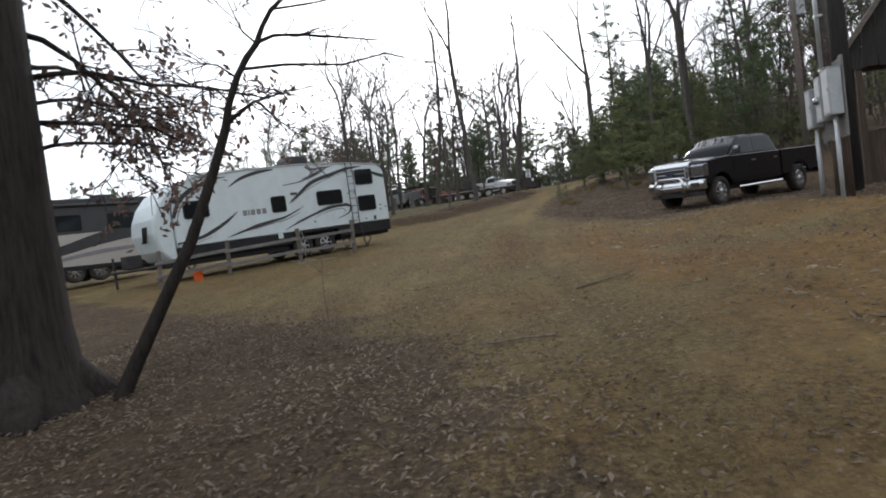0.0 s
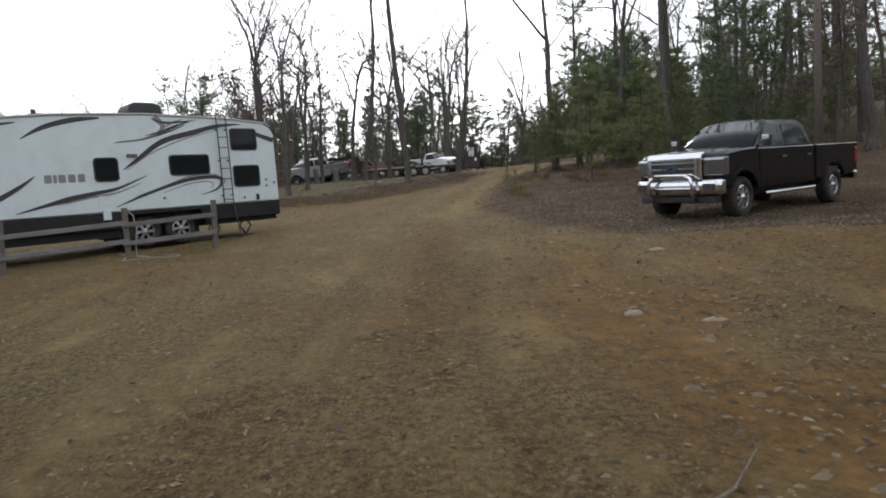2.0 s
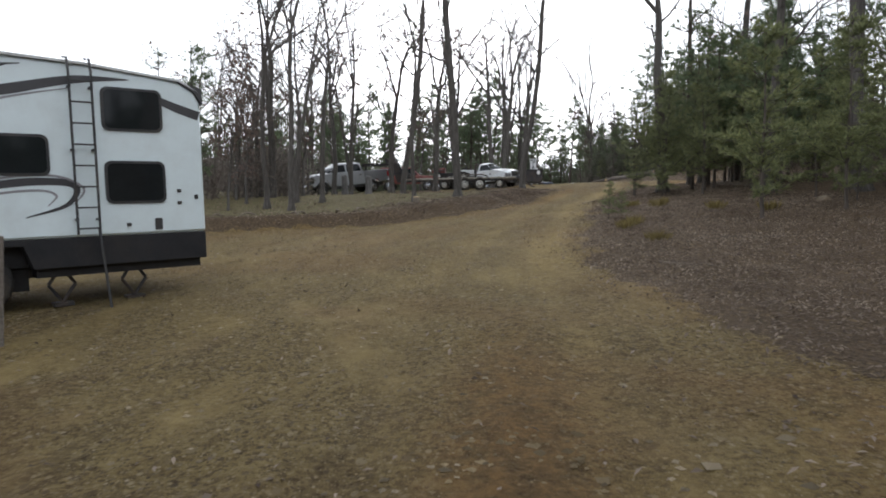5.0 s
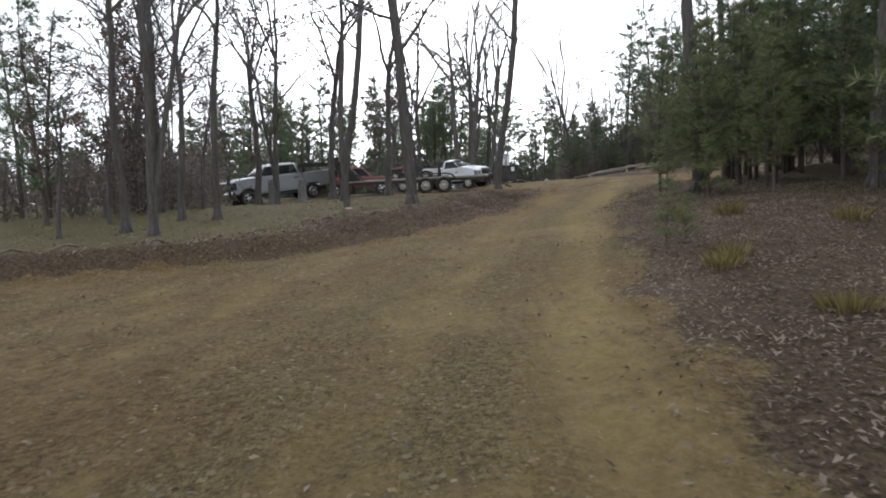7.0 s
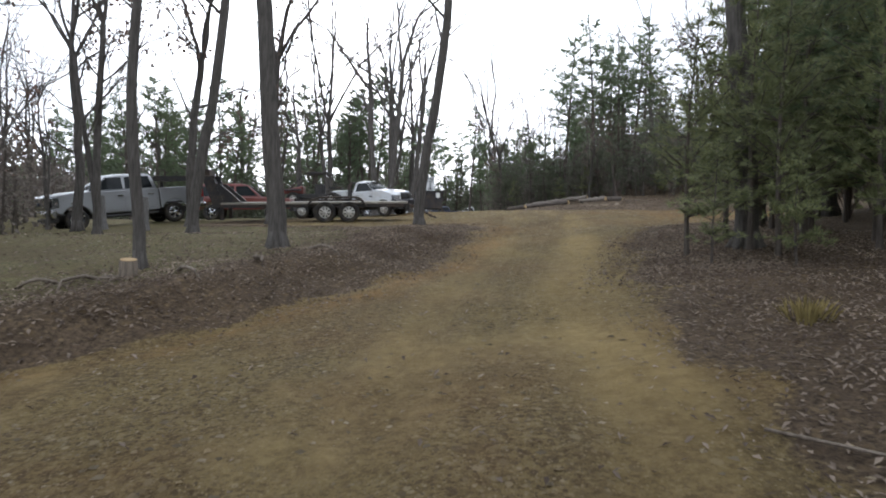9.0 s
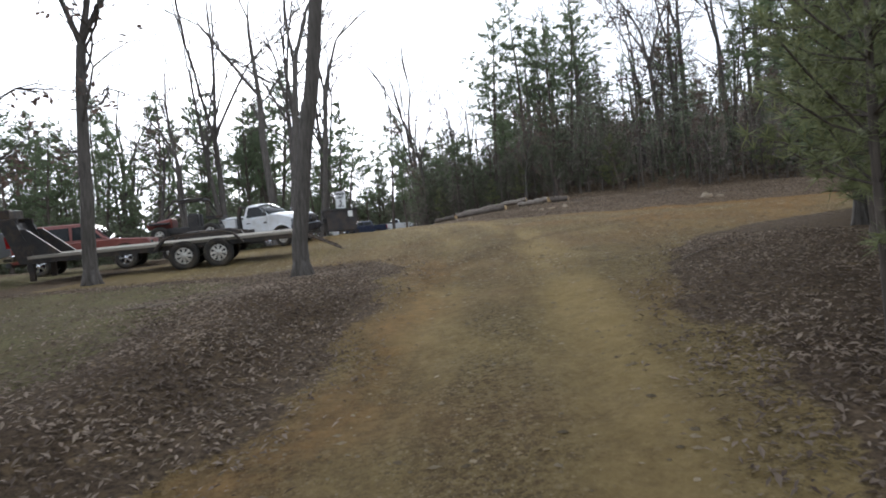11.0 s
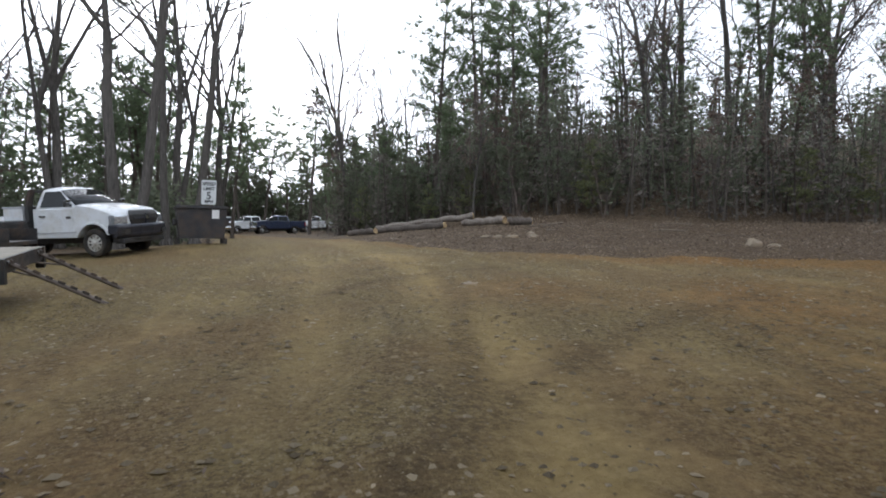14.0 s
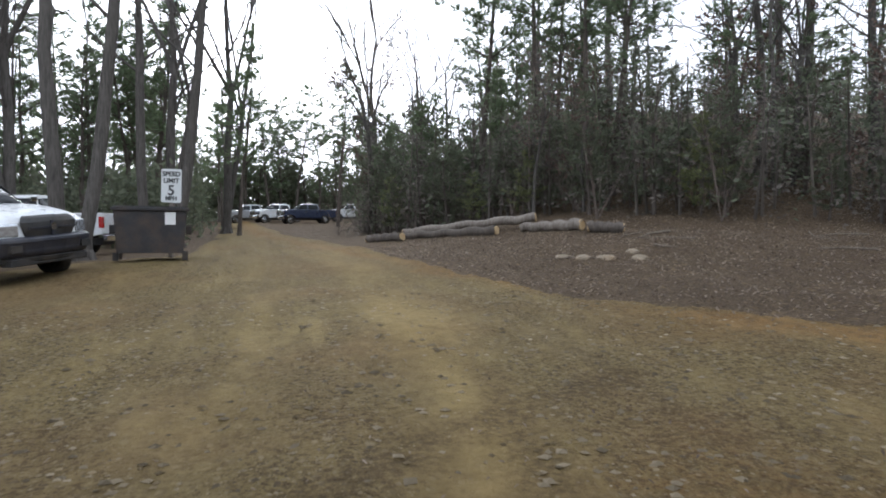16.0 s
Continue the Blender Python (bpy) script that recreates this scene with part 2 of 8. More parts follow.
MAT_OAKLEAF = foliage("dry_oak_leaves", (0.075, 0.052, 0.042), (0.175, 0.122, 0.098))

# ---- ground ----
ROAD_Y = (-11, 0, 4.84, 11.22, 19.36, 27.5, 31.13, 39.16, 43.78, 48.29, 53.35, 60.5, 67.1, 71.5, 99, 154)
ROAD_Z = (-0.77, 0.13, 0.51, 0.89, 1.42, 1.93, 2.22, 3.06, 3.55, 4.09, 4.62, 5.08, 5.33, 5.45, 5.83, 6.16)
ROAD_X = (-0.55, 0, 0.55, 0.83, 1.54, 2.25, 2.92, 5.17, 6.88, 8.63, 10.34, 11.55, 11.88, 12.1, 12.1, 12.1)
LEFT_Y = (-22, 33.55, 35.2, 36.74, 37.73, 39.82, 42.57, 46.75, 49.5, 50.93, 52.25, 53.9, 68.2, 72.6, 88, 132)
LEFT_X = (-15.4, -15.4, -7.15, -1.32, 0.77, 2.86, 4.73, 6.3, 7.3, 7.15, 6.0, 0, 3.3, 9.35, 10.12, 9.9)
RIGHT_Y = (-22, 8.8, 16.5, 19.36, 22, 26.95, 31.57, 35.53, 39.82, 44.66, 46.64, 48.4, 49.28, 59.4, 60.28, 62.48, 64.9, 69.96, 84.7, 132)
RIGHT_X = (9.9, 9.9, 6.6, 4.62, 3.85, 3.47, 4.51, 5.5, 6.82, 9.24, 10.89, 13.2, 66, 66, 18.7, 16.28, 15.4, 14.52, 12.87, 13.2)
FAR_X = (13.0, 14.2, 15.0, 17.0, 21.0, 25.0, 40.0, 66.0)
FAR_Y = (130.0, 68.0, 61.6, 59.2, 57.2, 55.4, 51.0, 47.0)


def smooth(e0, e1, x):
    t = np.clip((x - e0) / (e1 - e0), 0, 1)
    return t * t * (3 - 2 * t)


def relief(x, y, k, seed=0.0):
    """Cheap smooth unevenness, about +-1."""
    return (np.sin(k * x + 1.3 + seed) * np.cos(k * 0.83 * y + 0.7 * seed) + np.sin(k * 1.9 * y + 0.6 * k * x + 2.1) * 0.6 + np.sin(k * 3.1 * x - 2.3 * k * y + seed) * 0.4) / 2


def height(x, y):
    """The ground's height at x, y (numbers or arrays)."""
    x, y = np.asarray(x, float), np.asarray(y, float)
    zc = np.interp(y, ROAD_Y, ROAD_Z)
    dx = x - np.interp(y, ROAD_Y, ROAD_X)
    left, right = np.minimum(dx, 0), np.maximum(dx, 0)
    dip = 0.05 + 0.03 * smooth(30, 38, y)
    z = zc + dip * np.maximum(left, -5.5) + 0.03 * np.clip(left + 5.5, -13, 0)
    z = z + (0.025 + 0.085 * smooth(22, 32, y) * (1 - smooth(45, 50, y))) * np.minimum(right, 10)
    inner = x - 0.3 * np.clip(y - 74, 0, 70)
    past = y - np.interp(x, FAR_X, FAR_Y)
    z = z + 0.06 * np.clip(past, 0, 10) * smooth(12.2, 19.8, inner) + 0.2 * np.clip(past - 10, 0, 48) * smooth(17, 27, inner)
    z = z + (0.16 * (1 - smooth(46, 54, y)) + 0.03) * np.clip(right - 10.5, 0, 70)
    edge = np.interp(y, LEFT_Y, LEFT_X)
    bank = smooth(0.0, 1.4, (edge - x + 0.25 * relief(x, y, 1.3, 4.0)) * 0.8) * smooth(34, 36, y) * (1 - smooth(46, 51.5, y))
    z = z + 0.4 * bank
    z = z + 0.22 * np.exp(-(((x - 7.6) / 2.6) ** 2) - ((y - 70.2) / 3.0) ** 2)
    z = z + 0.3 * smooth(4.5, 7.5, x) * smooth(19, 15.5, y) * smooth(1, 8, y)
    z = z - 0.22 * np.exp(-(((x + 7.0) / 1.9) ** 2) - ((y - 58) / 3.0) ** 2)
    far = smooth(70, 200, np.hypot(x - 5, y - 30))
    z = z + 0.05 * relief(x, y, 0.55) + 0.02 * relief(x, y, 2.3, 1.0) + far * (1.5 + 2.0 * relief(x, y, 0.02, 3.0))
    road = smooth(0.0, 0.6, x - edge) * smooth(0.0, 0.6, np.interp(y, RIGHT_Y, RIGHT_X) - x)
    rut = np.exp(-(((np.abs(dx + 0.1) - 0.8) / 0.22) ** 2)) * (1 - smooth(55, 64, y))
    return z - 0.035 * rut * road


def on(x, y, sink=0.0):
    return float(height(x, y)) - sink


def axis(lo, hi, step, far, grow=1.13):
    pts = list(np.arange(lo, hi, step))
    for sign, start in ((-1, lo), (1, hi)):
        s, p = step, start
        while abs(p) < far:
            s *= grow
            p += sign * s
            pts.append(p)
    return np.array(sorted(pts))


gx, gy = axis(-7, 19, 0.17, 900), axis(1, 66, 0.28, 900)
X, Y = np.meshgrid(gx, gy)
Z = height(X, Y)
Z = Z + np.random.default_rng(3).normal(0, 0.006, Z.shape)
nx, ny = len(gx), len(gy)
idx = np.arange(nx * ny).reshape(ny, nx)
faces = np.stack([idx[:-1, :-1], idx[:-1, 1:], idx[1:, 1:], idx[1:, :-1]], -1).reshape(-1, 4)
gm = bpy.data.meshes.new("ground")
gm.from_pydata(np.stack([X, Y, Z], -1).reshape(-1, 3).tolist(), [], faces.tolist())
gm.shade_smooth()
gm.materials.append(MAT_GROUND)
le, re_ = np.interp(Y, LEFT_Y, LEFT_X), np.interp(Y, RIGHT_Y, RIGHT_X)
wob = 0.35 * relief(X, Y, 1.7, 2.0) + 0.22 * relief(X, Y, 4.3, 1.0)
dirt = smooth(-0.5, 0.4, X - le + wob) * smooth(-0.8, 0.6, re_ - X + wob) * smooth(-0.5, 0.4, np.interp(X, FAR_X, FAR_Y) - Y + 0.7 * wob)
grassy = smooth(1.0, -3.0, X + 0.9 * wob) * smooth(34, 28, Y) * 0.8
grassy = grassy * smooth(9.5, 14.0, Y + 0.9 * X + 2 * wob)
grassy = np.maximum(grassy, 0.6 * smooth(3.0, 4.2, X - 0.2 * Y + wob) * smooth(3.2, 1.6, X - 0.2 * Y) * smooth(20, 12, Y))
dirt = dirt * (1 - 0.85 * smooth(11.0, 5.0, Y + 1.1 * X + 3 * wob) * smooth(2.6, -1.2, X + 2 * wob))
verge = smooth(35, 38, Y) * smooth(1.6, 3.0, le - X + 0.8 * wob) * (1 - smooth(60, 75, Y)) * 0.85
cover = np.zeros((ny, nx, 4), np.float32)
cover[..., 0] = dirt * (1 - 0.55 * grassy)
cover[..., 1] = np.clip(grassy + verge, 0, 1)
lane = X - np.interp(Y, ROAD_Y, ROAD_X) + 0.2 * relief(X, Y, 0.4, 6.0)
track = (np.exp(-(((lane - 0.85) / 0.5) ** 2)) + 0.5 * np.exp(-(((lane + 0.9) / 0.4) ** 2))) * smooth(20, 30, Y) * (1 - smooth(64, 76, Y))
cover[..., 2] = np.clip(track * (0.75 + 0.5 * relief(X, Y, 0.7, 4.0)), 0, 1)
along = X - np.interp(Y, ROAD_Y, ROAD_X)
clay = 0.9 * np.exp(-(((along - 0.1) / 0.45) ** 2)) * smooth(10, 14, Y) * smooth(24, 19, Y)
clay += 0.55 * np.exp(-(((along - 2.2 + 0.5 * wob) / 0.7) ** 2)) * smooth(6, 10, Y) * smooth(22, 17, Y)
clay += 0.75 * smooth(1.2, 3.5, X + 0.6 * wob) * smooth(20, 13, Y) * smooth(-0.7, 0.3, relief(X, Y, 0.9, 5.0))
clay += 0.35 * smooth(2.5, -0.5, np.abs(along)) * smooth(20, 8, Y) * smooth(-0.4, 0.6, relief(X, Y, 0.7, 1.0))
clay += 0.9 * np.exp(-(((np.interp(X, FAR_X, FAR_Y) - 0.7 - Y + 1.0 * wob) / 0.8) ** 2)) * smooth(14, 17, X)
clay += 0.7 * np.exp(-(((X - re_ + 0.8 + wob) / 0.5) ** 2)) * smooth(58, 62, Y)
clay += 0.6 * np.exp(-(((X - le - 0.5 + wob) / 0.4) ** 2)) * smooth(36, 39, Y) * smooth(52, 48, Y)
clay += 0.95 * smooth(10, 15, X) * smooth(47, 51, Y) * smooth(61, 58, Y) * smooth(-0.5, 0.6, relief(X, Y, 0.5, 2.0))
cover[..., 3] = np.clip(clay, 0, 1)
ca = gm.color_attributes.new("cover", "FLOAT_COLOR", "POINT")
ca.data.foreach_set("color", cover.reshape(-1))
tread = 0.9 * np.exp(-(((along - 0.15 + 0.12 * relief(X, Y, 1.1)) / 0.36) ** 2)) * smooth(10, 13, Y) * smooth(25, 17, Y)


def tyre_line(points, width, depth):
    """How strongly a tyre has marked each place of the sheet along a bent line."""
    mark = np.zeros_like(X)
    for (x0, y0), (x1, y1) in zip(points, points[1:]):
        dx, dy = x1 - x0, y1 - y0
        u = np.clip(((X - x0) * dx + (Y - y0) * dy) / (dx * dx + dy * dy), 0, 1)
        far_off = np.hypot(X - x0 - u * dx, Y - y0 - u * dy)
        mark = np.maximum(mark, depth * np.exp(-((far_off / width) ** 2)))
    return mark


for points, width, depth in (
    (((10.0, 55.9), (11.0, 56.8), (12.1, 57.6), (13.6, 58.2)), 0.16, 1.3),
    (((9.9, 50.9), (10.4, 52.2), (11.2, 54.3), (11.9, 56.2), (12.5, 58.6)), 0.15, 1.2),
    (((7.6, 48.3), (8.8, 49.6), (10.3, 51.0), (12.7, 52.6), (15.5, 53.6)), 0.16, 1.0),
    (((0.9, 31.0), (1.4, 31.3), (2.1, 32.0), (2.8, 32.2), (3.5, 33.2)), 0.15, 0.6),
    (((-6.0, 33.6), (-3.0, 34.6), (0.0, 36.2), (2.2, 37.8)), 0.2, 0.45),
):
    tread = tread + tyre_line(points, width, depth)
for side in (-0.85, 0.85):
    tread = tread + 0.4 * np.exp(-(((along - side - 0.25 * relief(X, Y, 0.35)) / 0.16) ** 2)) * smooth(2, 5, Y) * smooth(46, 40, Y)
ta = gm.attributes.new("tread", "FLOAT", "POINT")
ta.data.foreach_set("value", np.clip(tread, 0, 0.85).astype(np.float32).reshape(-1))
aa = gm.attributes.new("along", "FLOAT", "POINT")
aa.data.foreach_set("value", along.astype(np.float32).reshape(-1))
ground = tagged(new("ground", gm), "yellow-brown dirt and gravel ground with leaf litter and thin grass", "ground", kind="structure")

# ---- materials of the made things ----
MAT_BLACK = simple("black_paint", (0.008, 0.009, 0.013), 0.12, 0.0, 0.3, 3, spec=0.25, coat=0.25, dirt=(0.01, 0.01, 0.012))
MAT_SILVER = simple("silver_paint", (0.29, 0.295, 0.3), 0.34, 0.2, 0.06, 3, coat=0.5)
MAT_WHITE = simple("white_paint", (0.62, 0.64, 0.66), 0.3, 0.0, 0.05, 2.5, coat=0.6, dirt=(0.5, 0.48, 0.43))
MAT_RED = simple("dull_red_paint", (0.15, 0.034, 0.024), 0.35, 0.0, 0.2, 3, coat=0.4)
MAT_BLUE = simple("dark_blue_paint", (0.025, 0.035, 0.07), 0.3, 0.0, 0.2, 3, coat=0.6)
MAT_CHROME = simple("chrome", (0.75, 0.76, 0.78), 0.12, 1.0, 0.06, 5)
MAT_ALLOY = simple("alloy_wheel", (0.66, 0.67, 0.69), 0.2, 0.85, 0.1, 5)
MAT_RIMWELL = simple("dark_wheel_barrel", (0.018, 0.018, 0.018), 0.5, 0.4, 0.3, 9)
MAT_TRAILERRIM = simple("machined_trailer_rim", (0.42, 0.42, 0.43), 0.3, 0.7, 0.3, 9)
MAT_STEELRIM = simple("pale_steel_rim", (0.55, 0.54, 0.5), 0.5, 0.2, 0.2, 8, dirt=(0.3, 0.25, 0.18))
MAT_RUBBER = simple("tyre_rubber", (0.025, 0.024, 0.023), 0.85, 0.0, 0.3, 14, spec=0.3, bumpy=0.4, dirt=(0.1, 0.08, 0.055))
MAT_PLASTIC = simple("black_plastic", (0.02, 0.02, 0.021), 0.55, 0.0, 0.25, 8, dirt=(0.06, 0.05, 0.04))
MAT_STEEL = simple("black_painted_steel", (0.022, 0.021, 0.021), 0.5, 0.2, 0.4, 5, dirt=(0.1, 0.065, 0.04))
MAT_RUSTED = simple("rusted_black_steel", (0.03, 0.024, 0.02), 0.85, 0.0, 0.4, 9, spec=0.15, dirt=(0.085, 0.055, 0.035))
MAT_RAMP = simple("worn_ramp_steel", (0.12, 0.095, 0.075), 0.7, 0.2, 0.4, 9, dirt=(0.06, 0.045, 0.035))
MAT_LENS = simple("clear_lamp_lens", (0.3, 0.31, 0.33), 0.1, 0.85, 0.35, 9, coat=0.8)
MAT_CLEARLENS = simple("bright_lamp_lens", (0.45, 0.47, 0.5), 0.14, 0.6, 0.5, 14, coat=0.9)
MAT_BUMPER = simple("blue_black_bumper", (0.02, 0.022, 0.032), 0.4, 0.0, 0.2, 6, dirt=(0.05, 0.045, 0.045))
MAT_TAIL = simple("red_lamp_lens", (0.35, 0.02, 0.02), 0.15, 0.0, 0.2, 10, coat=0.8)
MAT_GLASS = simple("tinted_glass", (0.012, 0.014, 0.015), 0.05, 0.0, 0.2, 3, spec=0.22)
MAT_RVWALL = simple("white_fibreglass", (0.61, 0.68, 0.69), 0.38, 0.0, 0.03, 1.2, dirt=(0.54, 0.59, 0.59))
MAT_RVDARK = simple("charcoal_decal", (0.035, 0.033, 0.035), 0.4, 0.0, 0.2, 3)
MAT_RVGREY = simple("grey_decal", (0.22, 0.21, 0.22), 0.4, 0.0, 0.15, 3)
MAT_RVSKIRT = simple("black_skirt", (0.014, 0.014, 0.016), 0.5, 0.0, 0.3, 3, spec=0.3, dirt=(0.025, 0.022, 0.02))
MAT_TAN = simple("tan_coach_paint", (0.42, 0.39, 0.35), 0.35, 0.0, 0.1, 2)
MAT_ROOFING = simple("grey_vinyl", (0.5, 0.5, 0.49), 0.6, 0.0, 0.1, 4)
MAT_GALV = simple("galvanised_steel", (0.42, 0.44, 0.45), 0.45, 0.6, 0.2, 7)
MAT_METER = simple("grey_meter_box_paint", (0.36, 0.38, 0.39), 0.5, 0.2, 0.15, 6)
MAT_SIGN = simple("white_sign_face", (0.6, 0.61, 0.6), 0.4, 0.0, 0.06, 6)
MAT_INK = simple("black_sign_ink", (0.015, 0.015, 0.016), 0.5, 0.0, 0.2, 6)
MAT_DUMPSTER = simple("dark_dumpster_paint", (0.022, 0.021, 0.022), 0.55, 0.1, 0.4, 3, bumpy=0.1, dirt=(0.07, 0.045, 0.03))
MAT_PAPER = simple("white_paper", (0.7, 0.7, 0.68), 0.8, 0.0, 0.05, 6)
MAT_ORANGE = simple("orange_plastic", (0.7, 0.12, 0.02), 0.5, 0.0, 0.15, 6)
MAT_HOSE = simple("white_hose", (0.3, 0.29, 0.27), 0.5, 0.0, 0.1, 6)
MAT_STONE = simple("pale_sandstone", (0.22, 0.175, 0.12), 0.9, 0.0, 0.3, 5, bumpy=0.6, dirt=(0.2, 0.13, 0.07))
MAT_FLATBED = simple("dark_flatbed_steel", (0.03, 0.03, 0.03), 0.5, 0.3, 0.3, 4, dirt=(0.1, 0.06, 0.04))
MAT_SHEET = simple("weathered_metal_sheet", (0.3, 0.29, 0.28), 0.5, 0.5, 0.25, 3, dirt=(0.2, 0.11, 0.06))


def wood(name, dark, light, rough=0.85, stretch=(1, 14, 14)):
    m, n, l, b = material(name, rough, 0, 0.2)
    f = noise_at(n, l, 2.5, 8, 0.7, stretch=stretch)
    c = ramp(n, l, f, [(0.3, dark), (0.7, light)])
    o = n.new("ShaderNodeObjectInfo")
    c = blend(n, l, ramp(n, l, o.outputs["Random"], [(0, (0, 0, 0)), (1, (0.5, 0.5, 0.5))]), c, dark)
    l.new(c, b.inputs["Base Color"])
    bump(n, l, b, f, 0.5, 0.01)
    return m


MAT_GREYWOOD = wood("weathered_grey_wood", (0.09, 0.075, 0.062), (0.22, 0.19, 0.165))
MAT_FENCE = wood("silvered_fence_wood", (0.11, 0.105, 0.1), (0.25, 0.24, 0.23))
MAT_BROWNWOOD = wood("old_brown_wood", (0.05, 0.036, 0.028), (0.12, 0.088, 0.066), stretch=(14, 14, 1))
MAT_DARKBOARD = wood("dark_weathered_boards", (0.02, 0.019, 0.018), (0.06, 0.057, 0.053), stretch=(14, 14, 1))
MAT_DECK = wood("pale_trailer_deck", (0.2, 0.18, 0.145), (0.36, 0.33, 0.28))
MAT_CUTWOOD = wood("pale_cut_wood", (0.3, 0.2, 0.1), (0.5, 0.38, 0.22), stretch=(3, 3, 3))
MAT_LOG = bark("felled_log_bark", (0.07, 0.055, 0.045), (0.22, 0.19, 0.16))
MAT_STICK = bark("dead_branch", (0.08, 0.062, 0.048), (0.2, 0.165, 0.13))
MAT_LEAF = foliage("fallen_leaves", (0.07, 0.05, 0.038), (0.29, 0.232, 0.18), 0.8)
MAT_BRAMBLE = foliage("brown_bramble", (0.1, 0.086, 0.072), (0.185, 0.16, 0.137), 0.8)
MAT_BRUSH = bark("grey_brush", (0.06, 0.045, 0.038), (0.15, 0.12, 0.1))

# ---- vehicle building blocks (x forwards, y to the left, z up) ----


ACROSS = (1, 0.88, 0.6, 0.25, -0.25, -0.6, -0.88, -1)


def prism(outline, wide, shape=None):
    """A closed body from a side outline of (x, z); wide(z) gives its half width, shape(x, z, u) bends it across."""
    g = Geo()
    n = len(outline)
    for u in ACROSS:
        for x, z in outline:
            dx, dz = shape(x, z, u) if shape else (0, 0)
            g.v.append(Vector((x + dx, u * wide(z), z + dz)))
    last = n * (len(ACROSS) - 1)
    g.f.append(tuple(range(n)))
    g.f.append(tuple(range(last + n - 1, last - 1, -1)))
    for c in range(len(ACROSS) - 1):
        for i in range(n):
            j = (i + 1) % n
            g.f.append((c * n + i, (c + 1) * n + i, (c + 1) * n + j, c * n + j))
    return g


def slab(outline, y0, y1, tilt=None):
    """A flat piece from an outline of (x, z) between two side distances; tilt(z) adds to them."""
    g = Geo()
    n = len(outline)
    for y in (y0, y1):
        g.v += [Vector((x, y + (tilt(z) if tilt else 0), z)) for x, z in outline]
    g.f.append(tuple(range(n)))
    g.f.append(tuple(range(2 * n - 1, n - 1, -1)))
    for i in range(n):
        j = (i + 1) % n
        g.f.append((i, n + i, n + j, j))
    return g


def clean(g):
    """A Geo as a bmesh with its normals outwards."""
    bm = bmesh.new()
    vs = [bm.verts.new(p) for p in g.v]
    for f in g.f:
        bm.faces.new([vs[i] for i in f])
    bmesh.ops.recalc_face_normals(bm, faces=bm.faces)
    return bm


def lathe(profile, n=28):
    """A body of revolution about the y axis from (radius, y) pairs."""
    g = Geo()
    m = len(profile)
    for k in range(n):
        a = 2 * math.pi * k / n
        g.v += [Vector((r * math.cos(a), y, r * math.sin(a))) for r, y in profile]
    for k in range(n):
        for i in range(m - 1):
            a, b = k * m + i, ((k + 1) % n) * m + i
            g.f.append((a, a + 1, b + 1, b))
    return g


def rounded(x0, z0, x1, z1, r=0.06, steps=3):
    """A rectangle outline with rounded corners, in (x, z)."""
    out = []
    for cx, cz, a0 in ((x1 - r, z1 - r, 0), (x0 + r, z1 - r, 90), (x0 + r, z0 + r, 180), (x1 - r, z0 + r, 270)):
        for i in range(steps + 1):
            a = radians(a0 + 90 * i / steps)
            out.append((cx + r * math.cos(a), cz + r * math.sin(a)))
    return out


def rod(a, b, r, sides=8):
    return Geo().tube([Vector(a), Vector(b)], [r, r], sides)


def pipe(pts, r, sides=8):
    pts = [Vector(p) for p in pts]
    return Geo().tube(pts, [r] * len(pts), sides)


def arch(cx, cz, r, z_cut, steps=8):
    """Points of a wheel arch from its front foot, over the wheel, to its rear foot."""
    a0 = math.asin(max(-0.95, min(0.95, (z_cut - cz) / r)))
    return [(cx + r * math.cos(a0 + (math.pi - 2 * a0) * i / steps), cz + r * math.sin(a0 + (math.pi - 2 * a0) * i / steps)) for i in range(steps + 1)]


